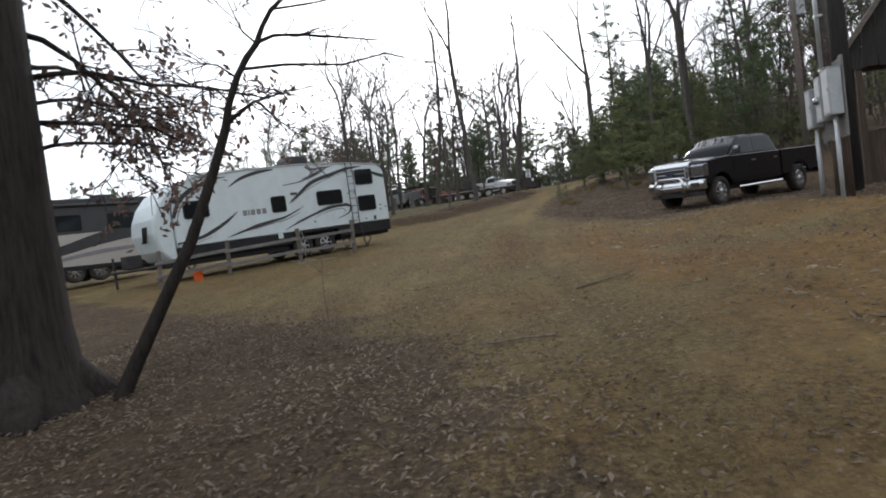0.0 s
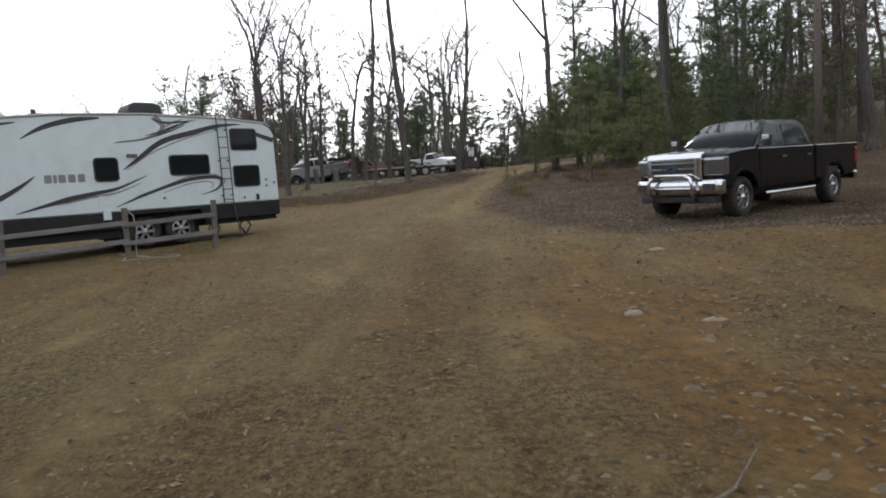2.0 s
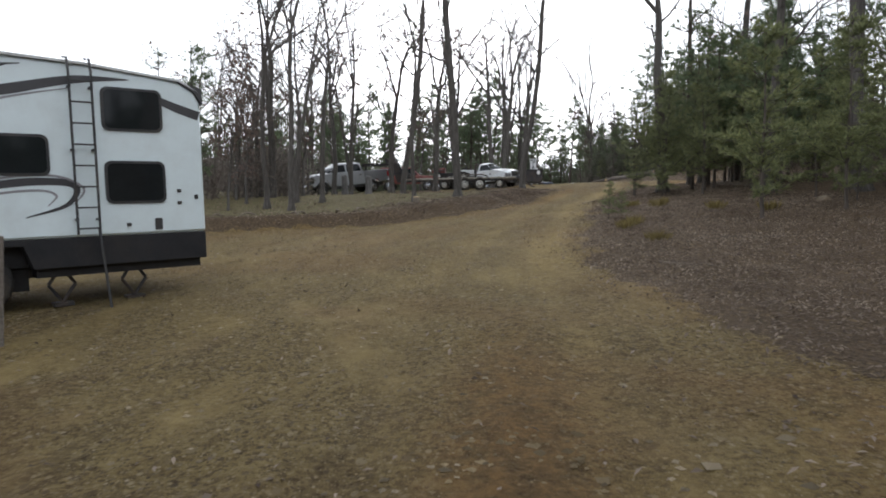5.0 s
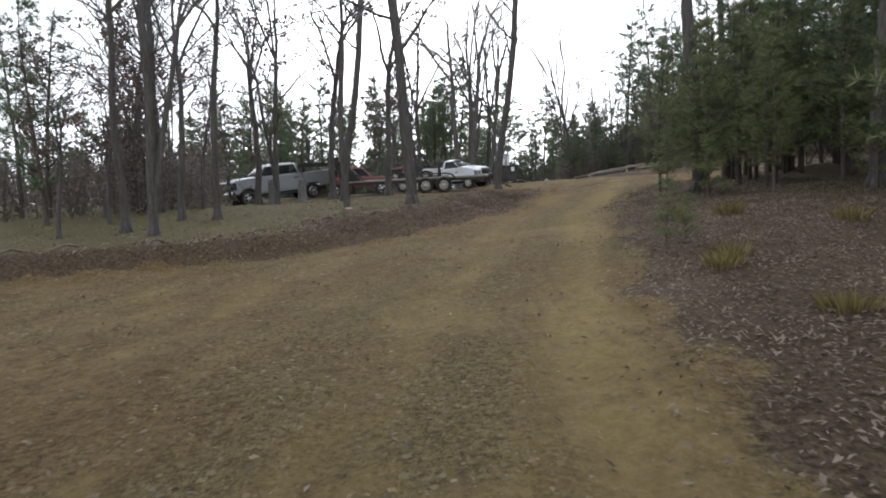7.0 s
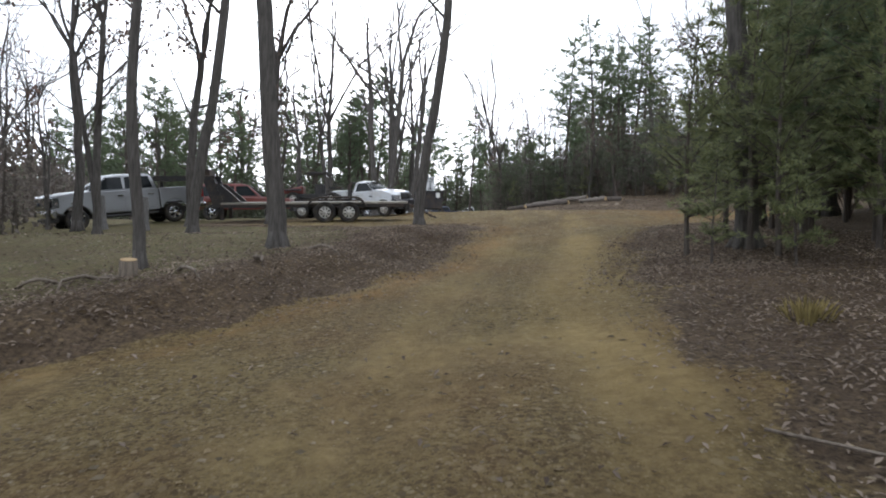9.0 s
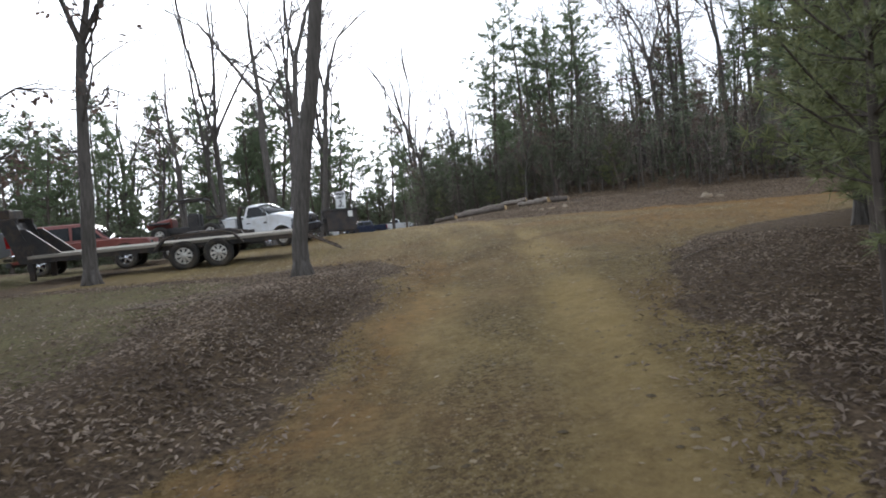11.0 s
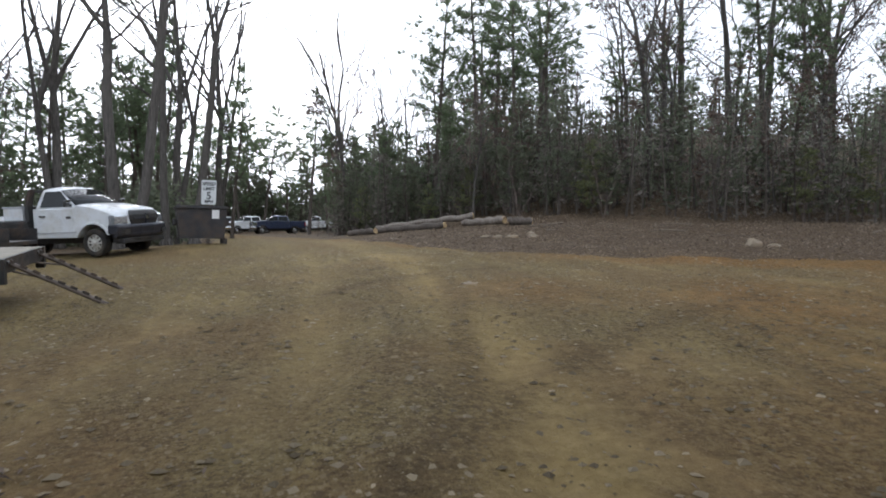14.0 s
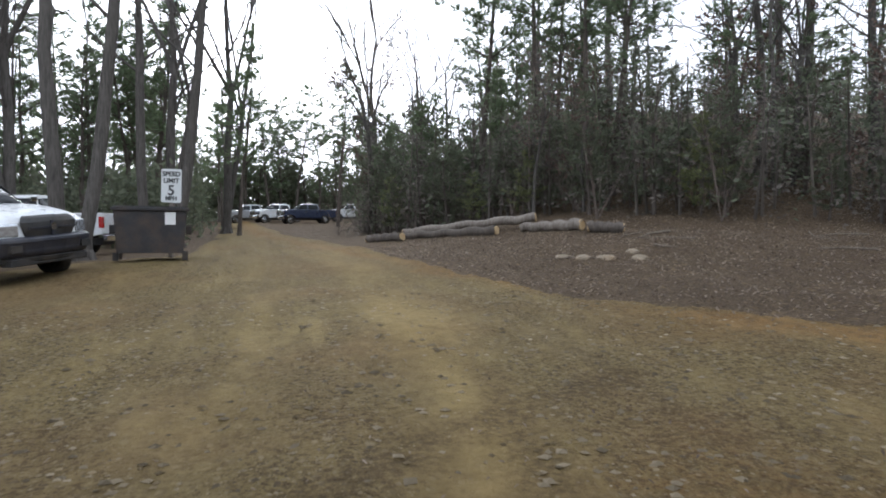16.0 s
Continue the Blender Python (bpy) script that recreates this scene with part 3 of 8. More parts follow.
def wheel(parent, x, y, r, w, rim, spokes=6, rim_frac=0.6, dish=0.02):
    """A wheel with tyre, rim and spokes; y is the outer face, its sign the side."""
    s = 1 if y > 0 else -1
    ri = r * rim_frac
    hub = part("wheel", clean(lathe([(0.0, 0.012), (0.045, 0.012), (0.075, -0.02), (0.075, -0.05), (0.0, -0.05)], 12)), rim, parent, m=pose(x, y - s * 0.03, r, 0, 0, 0 if s > 0 else 180), smooth=True)
    tyre = [(ri, -0.03), (ri + 0.015, -0.005), (r * 0.86, 0.0), (r * 0.95, -0.02), (r, -0.055), (r, -w + 0.055), (r * 0.95, -w + 0.02), (r * 0.86, -w), (ri, -w + 0.03), (ri, -0.03)]
    part("tyre", clean(lathe(tyre)), MAT_RUBBER, hub, "black tyre with dusty sidewall", smooth=True)
    part("barrel", clean(lathe([(ri - 0.028, -0.05), (ri - 0.045, -0.13), (0.0, -0.13)], 20)), MAT_RIMWELL, hub, "dark wheel barrel")
    g = lathe([(ri, -0.03), (ri - 0.02, -0.02), (ri - 0.03, -0.055)], 24)
    for k in range(spokes):
        a = 2 * math.pi * k / spokes
        d = Vector((math.cos(a), 0, math.sin(a)))
        t = Vector((-math.sin(a), 0, math.cos(a)))
        q = []
        for rr, hw, yy in ((0.05, 0.026, -dish), (ri - 0.02, 0.04 if spokes < 9 else 0.024, -0.03)):
            q.append((d * rr + t * hw + Vector((0, yy, 0)), d * rr - t * hw + Vector((0, yy, 0))))
        back = Vector((0, -0.045, 0))
        (a1, b1), (a2, b2) = q
        base = len(g.v)
        g.v += [a1, b1, b2, a2, a1 + back, b1 + back, b2 + back, a2 + back]
        g.f += [tuple(base + i for i in f) for f in ((0, 1, 2, 3), (4, 7, 6, 5), (0, 4, 5, 1), (1, 5, 6, 2), (2, 6, 7, 3), (3, 7, 4, 0))]
    part("rim", clean(g), rim, hub, "bright wheel rim")
    return hub


def pickup(label, m, paint, wb=3.9, crew=True, bed="box", r=0.41, bright=None, bull_bar=False, step=True, rim=None, spokes=6, group="parked vehicles", flare=None, tow_mirrors=False, bar_grille=False):
    """A full-size pickup truck, its origin on the ground midway between the axles."""
    t = thing("pickup_truck", label, "pickup truck", m, group)
    bright = bright or MAT_CHROME
    rim = rim or MAT_ALLOY
    xf, xr = wb / 2, -wb / 2
    nose, cowl = xf + 0.9, xf - 0.52
    cab_end = cowl - (2.5 if crew else 1.5)
    tail = xr - 1.2
    sill, belt, roof, rail = 0.56, 1.38, 1.99, 1.4
    ra = r + 0.13
    low = 0.62

    def side(z):
        return 0.98 - 0.05 * max(0, (z - 1.0)) - 0.05 * max(0, 0.75 - z)

    def green(z):
        return 0.93 - 0.19 * (z - belt) / (roof - belt)

    def bow(x, z, u):
        front = max(0.0, min(1.0, (x - nose + 0.5) / 0.5))
        hood = 1.0 if z > 1.2 and x > cowl - 0.05 else 0.0
        if bar_grille:
            drop = hood * max(0.0, min(1.0, (x - cowl) / 1.1)) * abs(u) ** 4
            return -0.2 * front * abs(u) ** 2.6, hood * 0.05 * (1 - u * u) - 0.12 * drop
        return -0.17 * front * abs(u) ** 3, hood * (0.045 * (1 - u * u) - 0.02 * abs(u) ** 4)

    def wrap(x, z, u):
        up = (z - belt) / (roof - belt)
        return (-0.1 if x > wt - 0.1 else 0.03 if x < cab_end + 0.3 else 0.0) * abs(u) ** 3, 0.045 * up * (1 - u * u) - 0.02 * up * abs(u) ** 4

    def bowed(bm):
        for v in bm.verts:
            v.co.x += bow(v.co.x, 0, v.co.y / 0.98)[0]
        return bm

    wt = cowl - 0.74
    nose_line = [(nose, 0.7), (nose + 0.015, 1.0), (nose - 0.03, 1.27), (nose - 0.07, 1.32), (nose - 0.18, 1.36)]
    if bar_grille:
        nose_line = [(nose, 0.7), (nose + 0.03, 0.92), (nose + 0.02, 1.16), (nose - 0.03, 1.25), (nose - 0.13, 1.31), (nose - 0.34, 1.36), (nose - 0.7, 1.41)]
    lamp_top, grille_top = (1.16, 1.2) if bar_grille else (1.26, 1.24)
    shell = nose_line + [(cowl + 0.5, 1.45 if bar_grille else 1.42), (cowl, 1.48 if bar_grille else 1.44), (cowl - 0.1, belt + 0.02), (cab_end, belt + 0.02), (cab_end, sill)]
    a = arch(xf, r, ra, low)
    shell += [(xf - ra * 1.02, sill)] + a[::-1]
    part("body", clean(prism(shell, side, bow)), paint, t, bevel=0.05)
    # greenhouse
    top = [(cowl + 0.05, belt), (wt, roof - 0.03), (wt - 0.3, roof), (cab_end + 0.35, roof - 0.01), (cab_end + 0.14, roof - 0.06), (cab_end, belt)]
    part("cab", clean(prism(top, green, wrap)), paint, t, bevel=0.05)
    # windscreen and rear window
    for nm, (xa, za), (xb, zb), off in (("windscreen", (cowl + 0.03, belt + 0.05), (wt + 0.115, roof - 0.075), 0.014), ("rear_window", (cab_end - 0.0, belt + 0.12), (cab_end + 0.12, roof - 0.12), -0.012)):
        wa, wb_ = green(za) - 0.07, green(zb) - 0.07
        d = Vector((zb - za, 0, xa - xb)).normalized() * abs(off)
        d = d if (d.x > 0) == (off > 0) else -d
        g = Geo()
        for e in (d, -d):
            for u in ACROSS:
                lo_dx, lo_dz = wrap(xa, za, u * 0.94)
                hi_dx, hi_dz = wrap(xb, zb, u * 0.94)
                g.v += [Vector((xa + lo_dx, u * wa, za + lo_dz)) + e, Vector((xb + hi_dx, u * wb_, zb + hi_dz)) + e]
        k = len(ACROSS)
        for c in range(k - 1):
            g.f += [(2 * c, 2 * c + 2, 2 * c + 3, 2 * c + 1), (2 * k + 2 * c, 2 * k + 2 * c + 1, 2 * k + 2 * c + 3, 2 * k + 2 * c + 2), (2 * c, 2 * k + 2 * c, 2 * k + 2 * c + 2, 2 * c + 2), (2 * c + 1, 2 * c + 3, 2 * k + 2 * c + 3, 2 * k + 2 * c + 1)]
        g.f += [(0, 1, 2 * k + 1, 2 * k), (2 * k - 2, 4 * k - 2, 4 * k - 1, 2 * k - 1)]
        part(nm, clean(g), MAT_GLASS, t, "dark reflecting glass", smooth=nm == "windscreen")
    # side windows and doors
    spans = [(cowl - 0.16, cowl - 1.18), (cowl - 1.26, cab_end + 0.2)] if crew else [(cowl - 0.16, cab_end + 0.22)]
    for s in (1, -1):
        for i, (xa, xb) in enumerate(spans):
            slope = 0.5 if i == 0 else 0.05
            z0, z1 = belt + 0.06, roof - 0.1
            out = [(xa, z0), (xa - slope, z1), (xb + (0.1 if i == len(spans) - 1 else 0), z1), (xb, z0)]
            part("window", clean(slab(out, 0.0, 0.008 * s, lambda z: s * (green(z) + 0.0))), MAT_GLASS, t, "dark side glass")
            d0 = [(xa + 0.06, belt), (xa + 0.06, 0.68), (xb - 0.02, 0.68), (xb - 0.02, belt)]
            door = part("door", clean(slab(d0, -0.01 * s, 0.012 * s, lambda z: s * side(z))), paint, t, bevel=0.006)
            hx = xb + 0.14
            part("door_handle", clean(Geo().box(hx - 0.1, s * (side(1.2) + 0.012), 1.17, hx + 0.1, s * (side(1.2) + 0.05), 1.21)), bright if not bar_grille else MAT_PLASTIC, door)
        mx = cowl - 0.2
        mir = part("mirror", clean(Geo().box(mx - 0.06, s * 0.98, belt + 0.06, mx + 0.05, s * 1.16, belt + (0.28 if tow_mirrors else 0.24))), MAT_PLASTIC, t, bevel=0.025)
        part("mirror_cap", clean(Geo().box(mx + 0.045, s * 0.995, belt + 0.17, mx + 0.07, s * 1.15, belt + 0.27)), bright, mir, "bright mirror cap", bevel=0.01)
        part("mirror_arm", clean(rod((mx, s * 0.9, belt + 0.12), (mx, s * 1.02, belt + 0.14), 0.025)), MAT_PLASTIC, mir)
        # lamps
        part("headlight", bowed(clean(slab(rounded(nose - 0.26, 0.9, nose + 0.05, lamp_top, 0.05), s * 0.64, s * 0.99))), MAT_CLEARLENS if bar_grille else MAT_LENS, t, "clear headlight", bevel=0.01)
        if flare or bull_bar:
            ring = arch(xf, r, ra + 0.05, low)
            inner = arch(xf, r, ra - 0.01, low)
            part("wheel_arch_trim", clean(slab(ring + inner[::-1], s * 0.95, s * 1.0)), flare or paint, t)
        if step:
            part("side_step", clean(pipe([(xf - 0.75, s * 1.0, 0.45), (cab_end + 0.1, s * 1.0, 0.45)], 0.045, 8)), bright if bull_bar else MAT_PLASTIC, t, "tubular side step")
    # front end
    if bar_grille:
        face = [(nose - 0.02, 0.86), (nose + 0.07, 0.88), (nose + 0.085, 1.0), (nose + 0.075, 1.16), (nose + 0.04, 1.26), (nose - 0.05, 1.3)]
        part("grille", clean(prism(face, lambda z: 0.5 + 0.14 * max(0, min(1, (z - 0.86) / 0.25)) - 0.16 * max(0, (z - 1.16) / 0.14) ** 2, lambda x, z, u: (-0.07 * u * u, 0))), MAT_PLASTIC, t, "dark rounded grille", bevel=0.02)
    else:
        part("grille_frame", clean(slab([(nose, 0.82), (nose + 0.07, 0.84), (nose + 0.075, grille_top + 0.04), (nose + 0.02, grille_top + 0.12), (nose - 0.08, grille_top + 0.135)], -0.63, 0.63)), bright, t, "bright grille surround", bevel=0.015)
    if not bar_grille:
        part("grille", clean(Geo().box(nose + 0.03, -0.54, 0.87, nose + 0.085, 0.54, grille_top)), MAT_PLASTIC, t, "dark grille insert", bevel=0.02)
    for z in (0.94, 1.06, 1.18) if not bar_grille else (1.05,):
        part("grille_bar", clean(Geo().box(nose + 0.08, -0.52, z - 0.018, nose + 0.105, 0.52, z + 0.018)), bright if not bar_grille else MAT_BUMPER, t)
    if not bar_grille:
        for y in (-0.53, 0.53):
            part("grille_end", clean(Geo().box(nose + 0.075, y - 0.03, 0.88, nose + 0.1, y + 0.03, grille_top - 0.01)), bright, t)
    if bar_grille:
        part("grille_post", clean(Geo().box(nose + 0.06, -0.03, 0.9, nose + 0.11, 0.03, grille_top - 0.02)), MAT_BUMPER, t)
        valance = [(nose - 0.36, 0.62), (nose + 0.1, 0.62), (nose + 0.14, 0.78), (nose + 0.17, 0.83), (nose + 0.1, 0.9), (nose - 0.34, 0.9)]
        part("bumper_cover", clean(prism(valance, lambda z: 1.0, bow)), MAT_BUMPER, t, "dark blue-black bumper top", bevel=0.03)
        part("skid_plate", clean(prism([(nose - 0.2, 0.4), (nose + 0.03, 0.42), (nose + 0.06, 0.52), (nose - 0.2, 0.52)], lambda z: 0.9, bow)), MAT_PLASTIC, t, bevel=0.02)
        for s in (1, -1):
            flare_out = arch(xf, r, ra + 0.07, low)
            part("wheel_arch_lip", clean(slab(flare_out + arch(xf, r, ra - 0.005, low)[::-1], s * 0.93, s * 1.005)), paint, t, bevel=0.015)
            part("door_emblem", clean(Geo().box(xf - 0.86, s * 0.985, 1.1, xf - 0.7, s * 0.992, 1.17)), MAT_PLASTIC, t, "small dark emblem plate")
            part("sill_trim", clean(Geo().box(cab_end + 0.01, s * 0.968, 0.7, xf - ra - 0.02, s * 0.988, 0.73)), MAT_SILVER, t, "pale lower body line")
    badge = Geo().tube([Vector((nose + 0.1, 0, 1.065)), Vector((nose + 0.13, 0, 1.065))], [1, 1], 20)
    for p in badge.v:
        p.y, p.z = (p.y) * (0.14 if not bar_grille else 0.06), 1.065 + (p.z - 1.065) * 0.07
    part("badge", clean(badge), MAT_BLUE if not bar_grille else MAT_CHROME, t, "plain oval badge")
    bm = clean(prism([(nose - 0.12, 0.52), (nose + 0.05, 0.52), (nose + 0.11, 0.6), (nose + 0.115, 0.72), (nose + 0.09, 0.82), (nose - 0.12, 0.84)], lambda z: 0.98, bow))
    part("front_bumper", bm, bright if not bar_grille else MAT_BUMPER, t, "front bumper", bevel=0.03)
    for s in (1, -1):
        part("fog_lamp", clean(Geo().box(nose - 0.06, s * 0.66, 0.62, nose + 0.075, s * 0.88, 0.75)), MAT_PLASTIC, t)
    part("air_dam", clean(Geo().box(nose - 0.3, -0.85, 0.36, nose + 0.0, 0.85, 0.5)), MAT_PLASTIC, t, bevel=0.02)
    part("underbody", clean(Geo().box(tail + 0.2, -0.45, 0.38, nose - 0.25, 0.45, 0.6)), MAT_PLASTIC, t)
    if bull_bar:
        b = nose + 0.2
        hoop = [(nose + 0.05, 0.5, 0.42), (b, 0.5, 0.55), (b, 0.5, 0.78), (b, 0.45, 0.88), (b, 0.35, 0.92), (b, -0.35, 0.92), (b, -0.45, 0.88), (b, -0.5, 0.78), (b, -0.5, 0.55), (nose + 0.05, -0.5, 0.42)]
        part("bull_bar", clean(pipe(hoop, 0.038, 10)), MAT_CHROME, t, "polished tubular bull bar", smooth=True)
        part("bull_bar_rail", clean(pipe([(b, 0.5, 0.66), (b, -0.5, 0.66)], 0.028, 10)), MAT_CHROME, t, smooth=True)
    # load bed
    if bed == "box":
        f = cab_end - 0.03
        ar = arch(xr, r, ra, low)
        out = [(f, low), (f, rail), (tail, rail), (tail, 0.72), (xr - ra * 1.05, low)] + ar[::-1]
        for s in (1, -1):
            part("bed_side", clean(slab(out, s * 0.88, s * 0.985)), paint, t, bevel=0.025)
            part("tail_lamp", clean(Geo().box(tail - 0.012, s * 0.84, 0.92, tail + 0.12, s * 0.993, 1.28)), MAT_TAIL, t, "red tail lamp", bevel=0.012)
        part("tailgate", clean(Geo().box(tail, -0.84, 0.74, tail + 0.07, 0.84, rail)), paint, t, bevel=0.02)
        part("bed_front", clean(Geo().box(f - 0.05, -0.88, low, f, 0.88, rail)), paint, t)
        part("bed_floor", clean(Geo().box(tail + 0.05, -0.9, 0.78, f - 0.02, 0.9, 0.83)), MAT_PLASTIC, t)
        part("rear_bumper", clean(Geo().box(tail - 0.14, -0.95, 0.5, tail + 0.02, 0.95, 0.7)), bright, t, "rear step bumper", bevel=0.03)
    else:
        f = cab_end - 0.06
        part("flatbed", clean(Geo().box(tail - 0.15, -1.12, 0.96, f, 1.12, 1.08)), MAT_FLATBED, t, "dark steel flatbed", bevel=0.01)
        part("headache_rack", clean(slab([(f - 0.1, 0.6), (f, 0.6), (f, 1.5), (f + 0.05, 1.72), (f + 0.14, 1.97), (f + 0.06, 1.99), (f - 0.06, 1.78), (f - 0.16, 1.3)], 0.86, 1.04)), MAT_FLATBED, t, "black headache rack upright", bevel=0.012)
        part("headache_rack", clean(slab([(f - 0.1, 0.6), (f, 0.6), (f, 1.5), (f + 0.05, 1.72), (f + 0.14, 1.97), (f + 0.06, 1.99), (f - 0.06, 1.78), (f - 0.16, 1.3)], -1.04, -0.86)), MAT_FLATBED, t, "black headache rack upright", bevel=0.012)
        for z, x in ((1.92, f + 0.08), (1.45, f - 0.06), (1.12, f - 0.08)):
            part("rack_bar", clean(Geo().box(x - 0.05, -0.9, z - 0.04, x + 0.02, 0.9, z + 0.04)), MAT_FLATBED, t, bevel=0.008)
        part("bed_box", clean(Geo().box(f - 0.95, -1.0, 1.085, f - 0.25, 1.0, 1.46)), MAT_WHITE, t, "white cross-bed tool box", bevel=0.02)
        part("box_lid", clean(Geo().box(f - 0.97, -1.02, 1.46, f - 0.23, 1.02, 1.5)), MAT_GALV, t, "pale tool box lid", bevel=0.012)
        for s in (1, -1):
            part("bed_skirt", clean(slab([(f, 0.98), (f - 0.02, 0.62), (xr + 0.62, 0.55), (xr + 0.5, 0.98)], s * 1.06, s * 1.1)), MAT_FLATBED, t, "black skirt below the bed")
            part("mud_flap", clean(Geo().box(xr - 0.62, s * 0.65, 0.3, xr - 0.6, s * 1.1, 0.95)), MAT_PLASTIC, t)
    for s in (1, -1):
        wheel(t, xf, s * 1.0, r, 0.28, rim, spokes)
        wheel(t, xr, s * 1.0, r, 0.28, rim, spokes)
    part("axles", clean(Geo().tube([Vector((xf, -0.8, r)), Vector((xf, 0.8, r))], [0.05, 0.05], 8).tube([Vector((xr, -0.8, r)), Vector((xr, 0.8, r))], [0.06, 0.06], 8)), MAT_PLASTIC, t)
    return t


def stand(x, y, yaw, length=3.0, width=1.6):
    """A pose resting on the sloping ground at x, y with that heading."""
    c, s = math.cos(radians(yaw)), math.sin(radians(yaw))
    ax, ay = Vector((c, s, 0)), Vector((-s, c, 0))
    h = lambda d: on(x + d.x, y + d.y)
    f, b, l, r = h(ax * length / 2), h(-ax * length / 2), h(ay * width / 2), h(-ay * width / 2)
    vx = (ax * length + Vector((0, 0, f - b))).normalized()
    vy = (ay * width + Vector((0, 0, l - r))).normalized()
    vz = vx.cross(vy).normalized()
    vy = vz.cross(vx)
    m = Matrix((vx, vy, vz)).transposed().to_4x4()
    m.translation = (x, y, (f + b + l + r) / 4 - 0.02)
    return m

# ---- trees ----


def limb(geo, rng, start, way, length, r0, r1, steps, bend, rise, sides):
    """One tapering, wandering limb; returns its points and radii."""
    pts, rad, p, d = [start], [r0], start.copy(), way.normalized()
    for i in range(steps):
        d = (d + Vector((rng.gauss(0, bend), rng.gauss(0, bend), rng.gauss(0, bend) + rise))).normalized()
        p = p + d * (length / steps)
        pts.append(p.copy())
        rad.append(r0 + (r1 - r0) * (i + 1) / steps)
    geo.tube(pts, rad, sides, cap=False)
    return pts, rad


def leaf_spray(geo, rng, at, n, reach, size):
    """A few loose dry leaves round a point."""
    for _ in range(n):
        c = at + Vector((rng.gauss(0, reach), rng.gauss(0, reach), rng.gauss(-0.3 * reach, reach)))
        u = Vector((rng.gauss(0, 1), rng.gauss(0, 1), rng.gauss(0, 1))).normalized()
        w = u.orthogonal().normalized()
        s = size * rng.uniform(0.6, 1.2)
        geo.poly([c - u * s, c - w * s * 0.45, c + u * s * 0.9, c + w * s * 0.45])


def twig(geo, rng, at, way, length, r):
    """A thin crooked twig with a point."""
    d = way.normalized()
    u = d.orthogonal().normalized()
    w = d.cross(u)
    mid = at + d * length * 0.5
    tip = mid + (d + Vector((rng.gauss(0, 0.35), rng.gauss(0, 0.35), rng.gauss(0.2, 0.25)))).normalized() * length * 0.5
    b = len(geo.v)
    for p, q in ((at, r), (mid, r * 0.7)):
        geo.v += [p + u * q, p - u * q * 0.5 + w * q * 0.87, p - u * q * 0.5 - w * q * 0.87]
    geo.v.append(tip)
    for k in range(3):
        j = (k + 1) % 3
        geo.f += [(b + k, b + j, b + 3 + j, b + 3 + k), (b + 3 + k, b + 3 + j, b + 6)]
    return tip


def aside(rng, d, angle):
    """A direction at an angle from d."""
    u = d.orthogonal().normalized()
    w = d.cross(u)
    a = rng.uniform(0, 6.283)
    return (d * math.cos(angle) + (u * math.cos(a) + w * math.sin(a)) * math.sin(angle)).normalized()


def grow(geo, dry, rng, p, d, length, r, level, wander, spread, leaves, shoots):
    """A bough that forks at its end and throws side shoots, down to the twigs."""
    if level == 0:
        tip = twig(geo, rng, p, d, length, max(r, 0.0095))
        if leaves and rng.random() < leaves:
            leaf_spray(dry, rng, tip, 6, 0.11, 0.095)
        return
    r = max(r, 0.011)
    pts, rad = limb(geo, rng, p, d, length, r, max(r * 0.62, 0.009), (1, 2, 4, 6)[level], wander * (2.4, 2.4, 2.0, 1.4)[level], 0.02, (3, 3, 4, 6)[level])
    end = (pts[-1] - pts[-2]).normalized()
    for k in range(2 + (rng.random() < 0.3)):
        grow(geo, dry, rng, pts[-1], aside(rng, end, spread * rng.uniform(0.2, 0.62)), length * rng.uniform(0.5, 0.8), rad[-1] * rng.uniform(0.7, 0.95), level - 1, wander, spread, leaves, shoots)
    n = len(pts) - 1
    for k in range(shoots + (level == 1)):
        f = rng.uniform(0.25, 0.95) * n
        j = min(int(f), n - 1)
        way = aside(rng, (pts[j + 1] - pts[j]).normalized(), spread * rng.uniform(0.5, 0.95))
        grow(geo, dry, rng, pts[j].lerp(pts[j + 1], f - j), way, length * rng.uniform(0.3, 0.55), rad[j] * 0.5, level - 1, wander, spread, leaves, shoots)


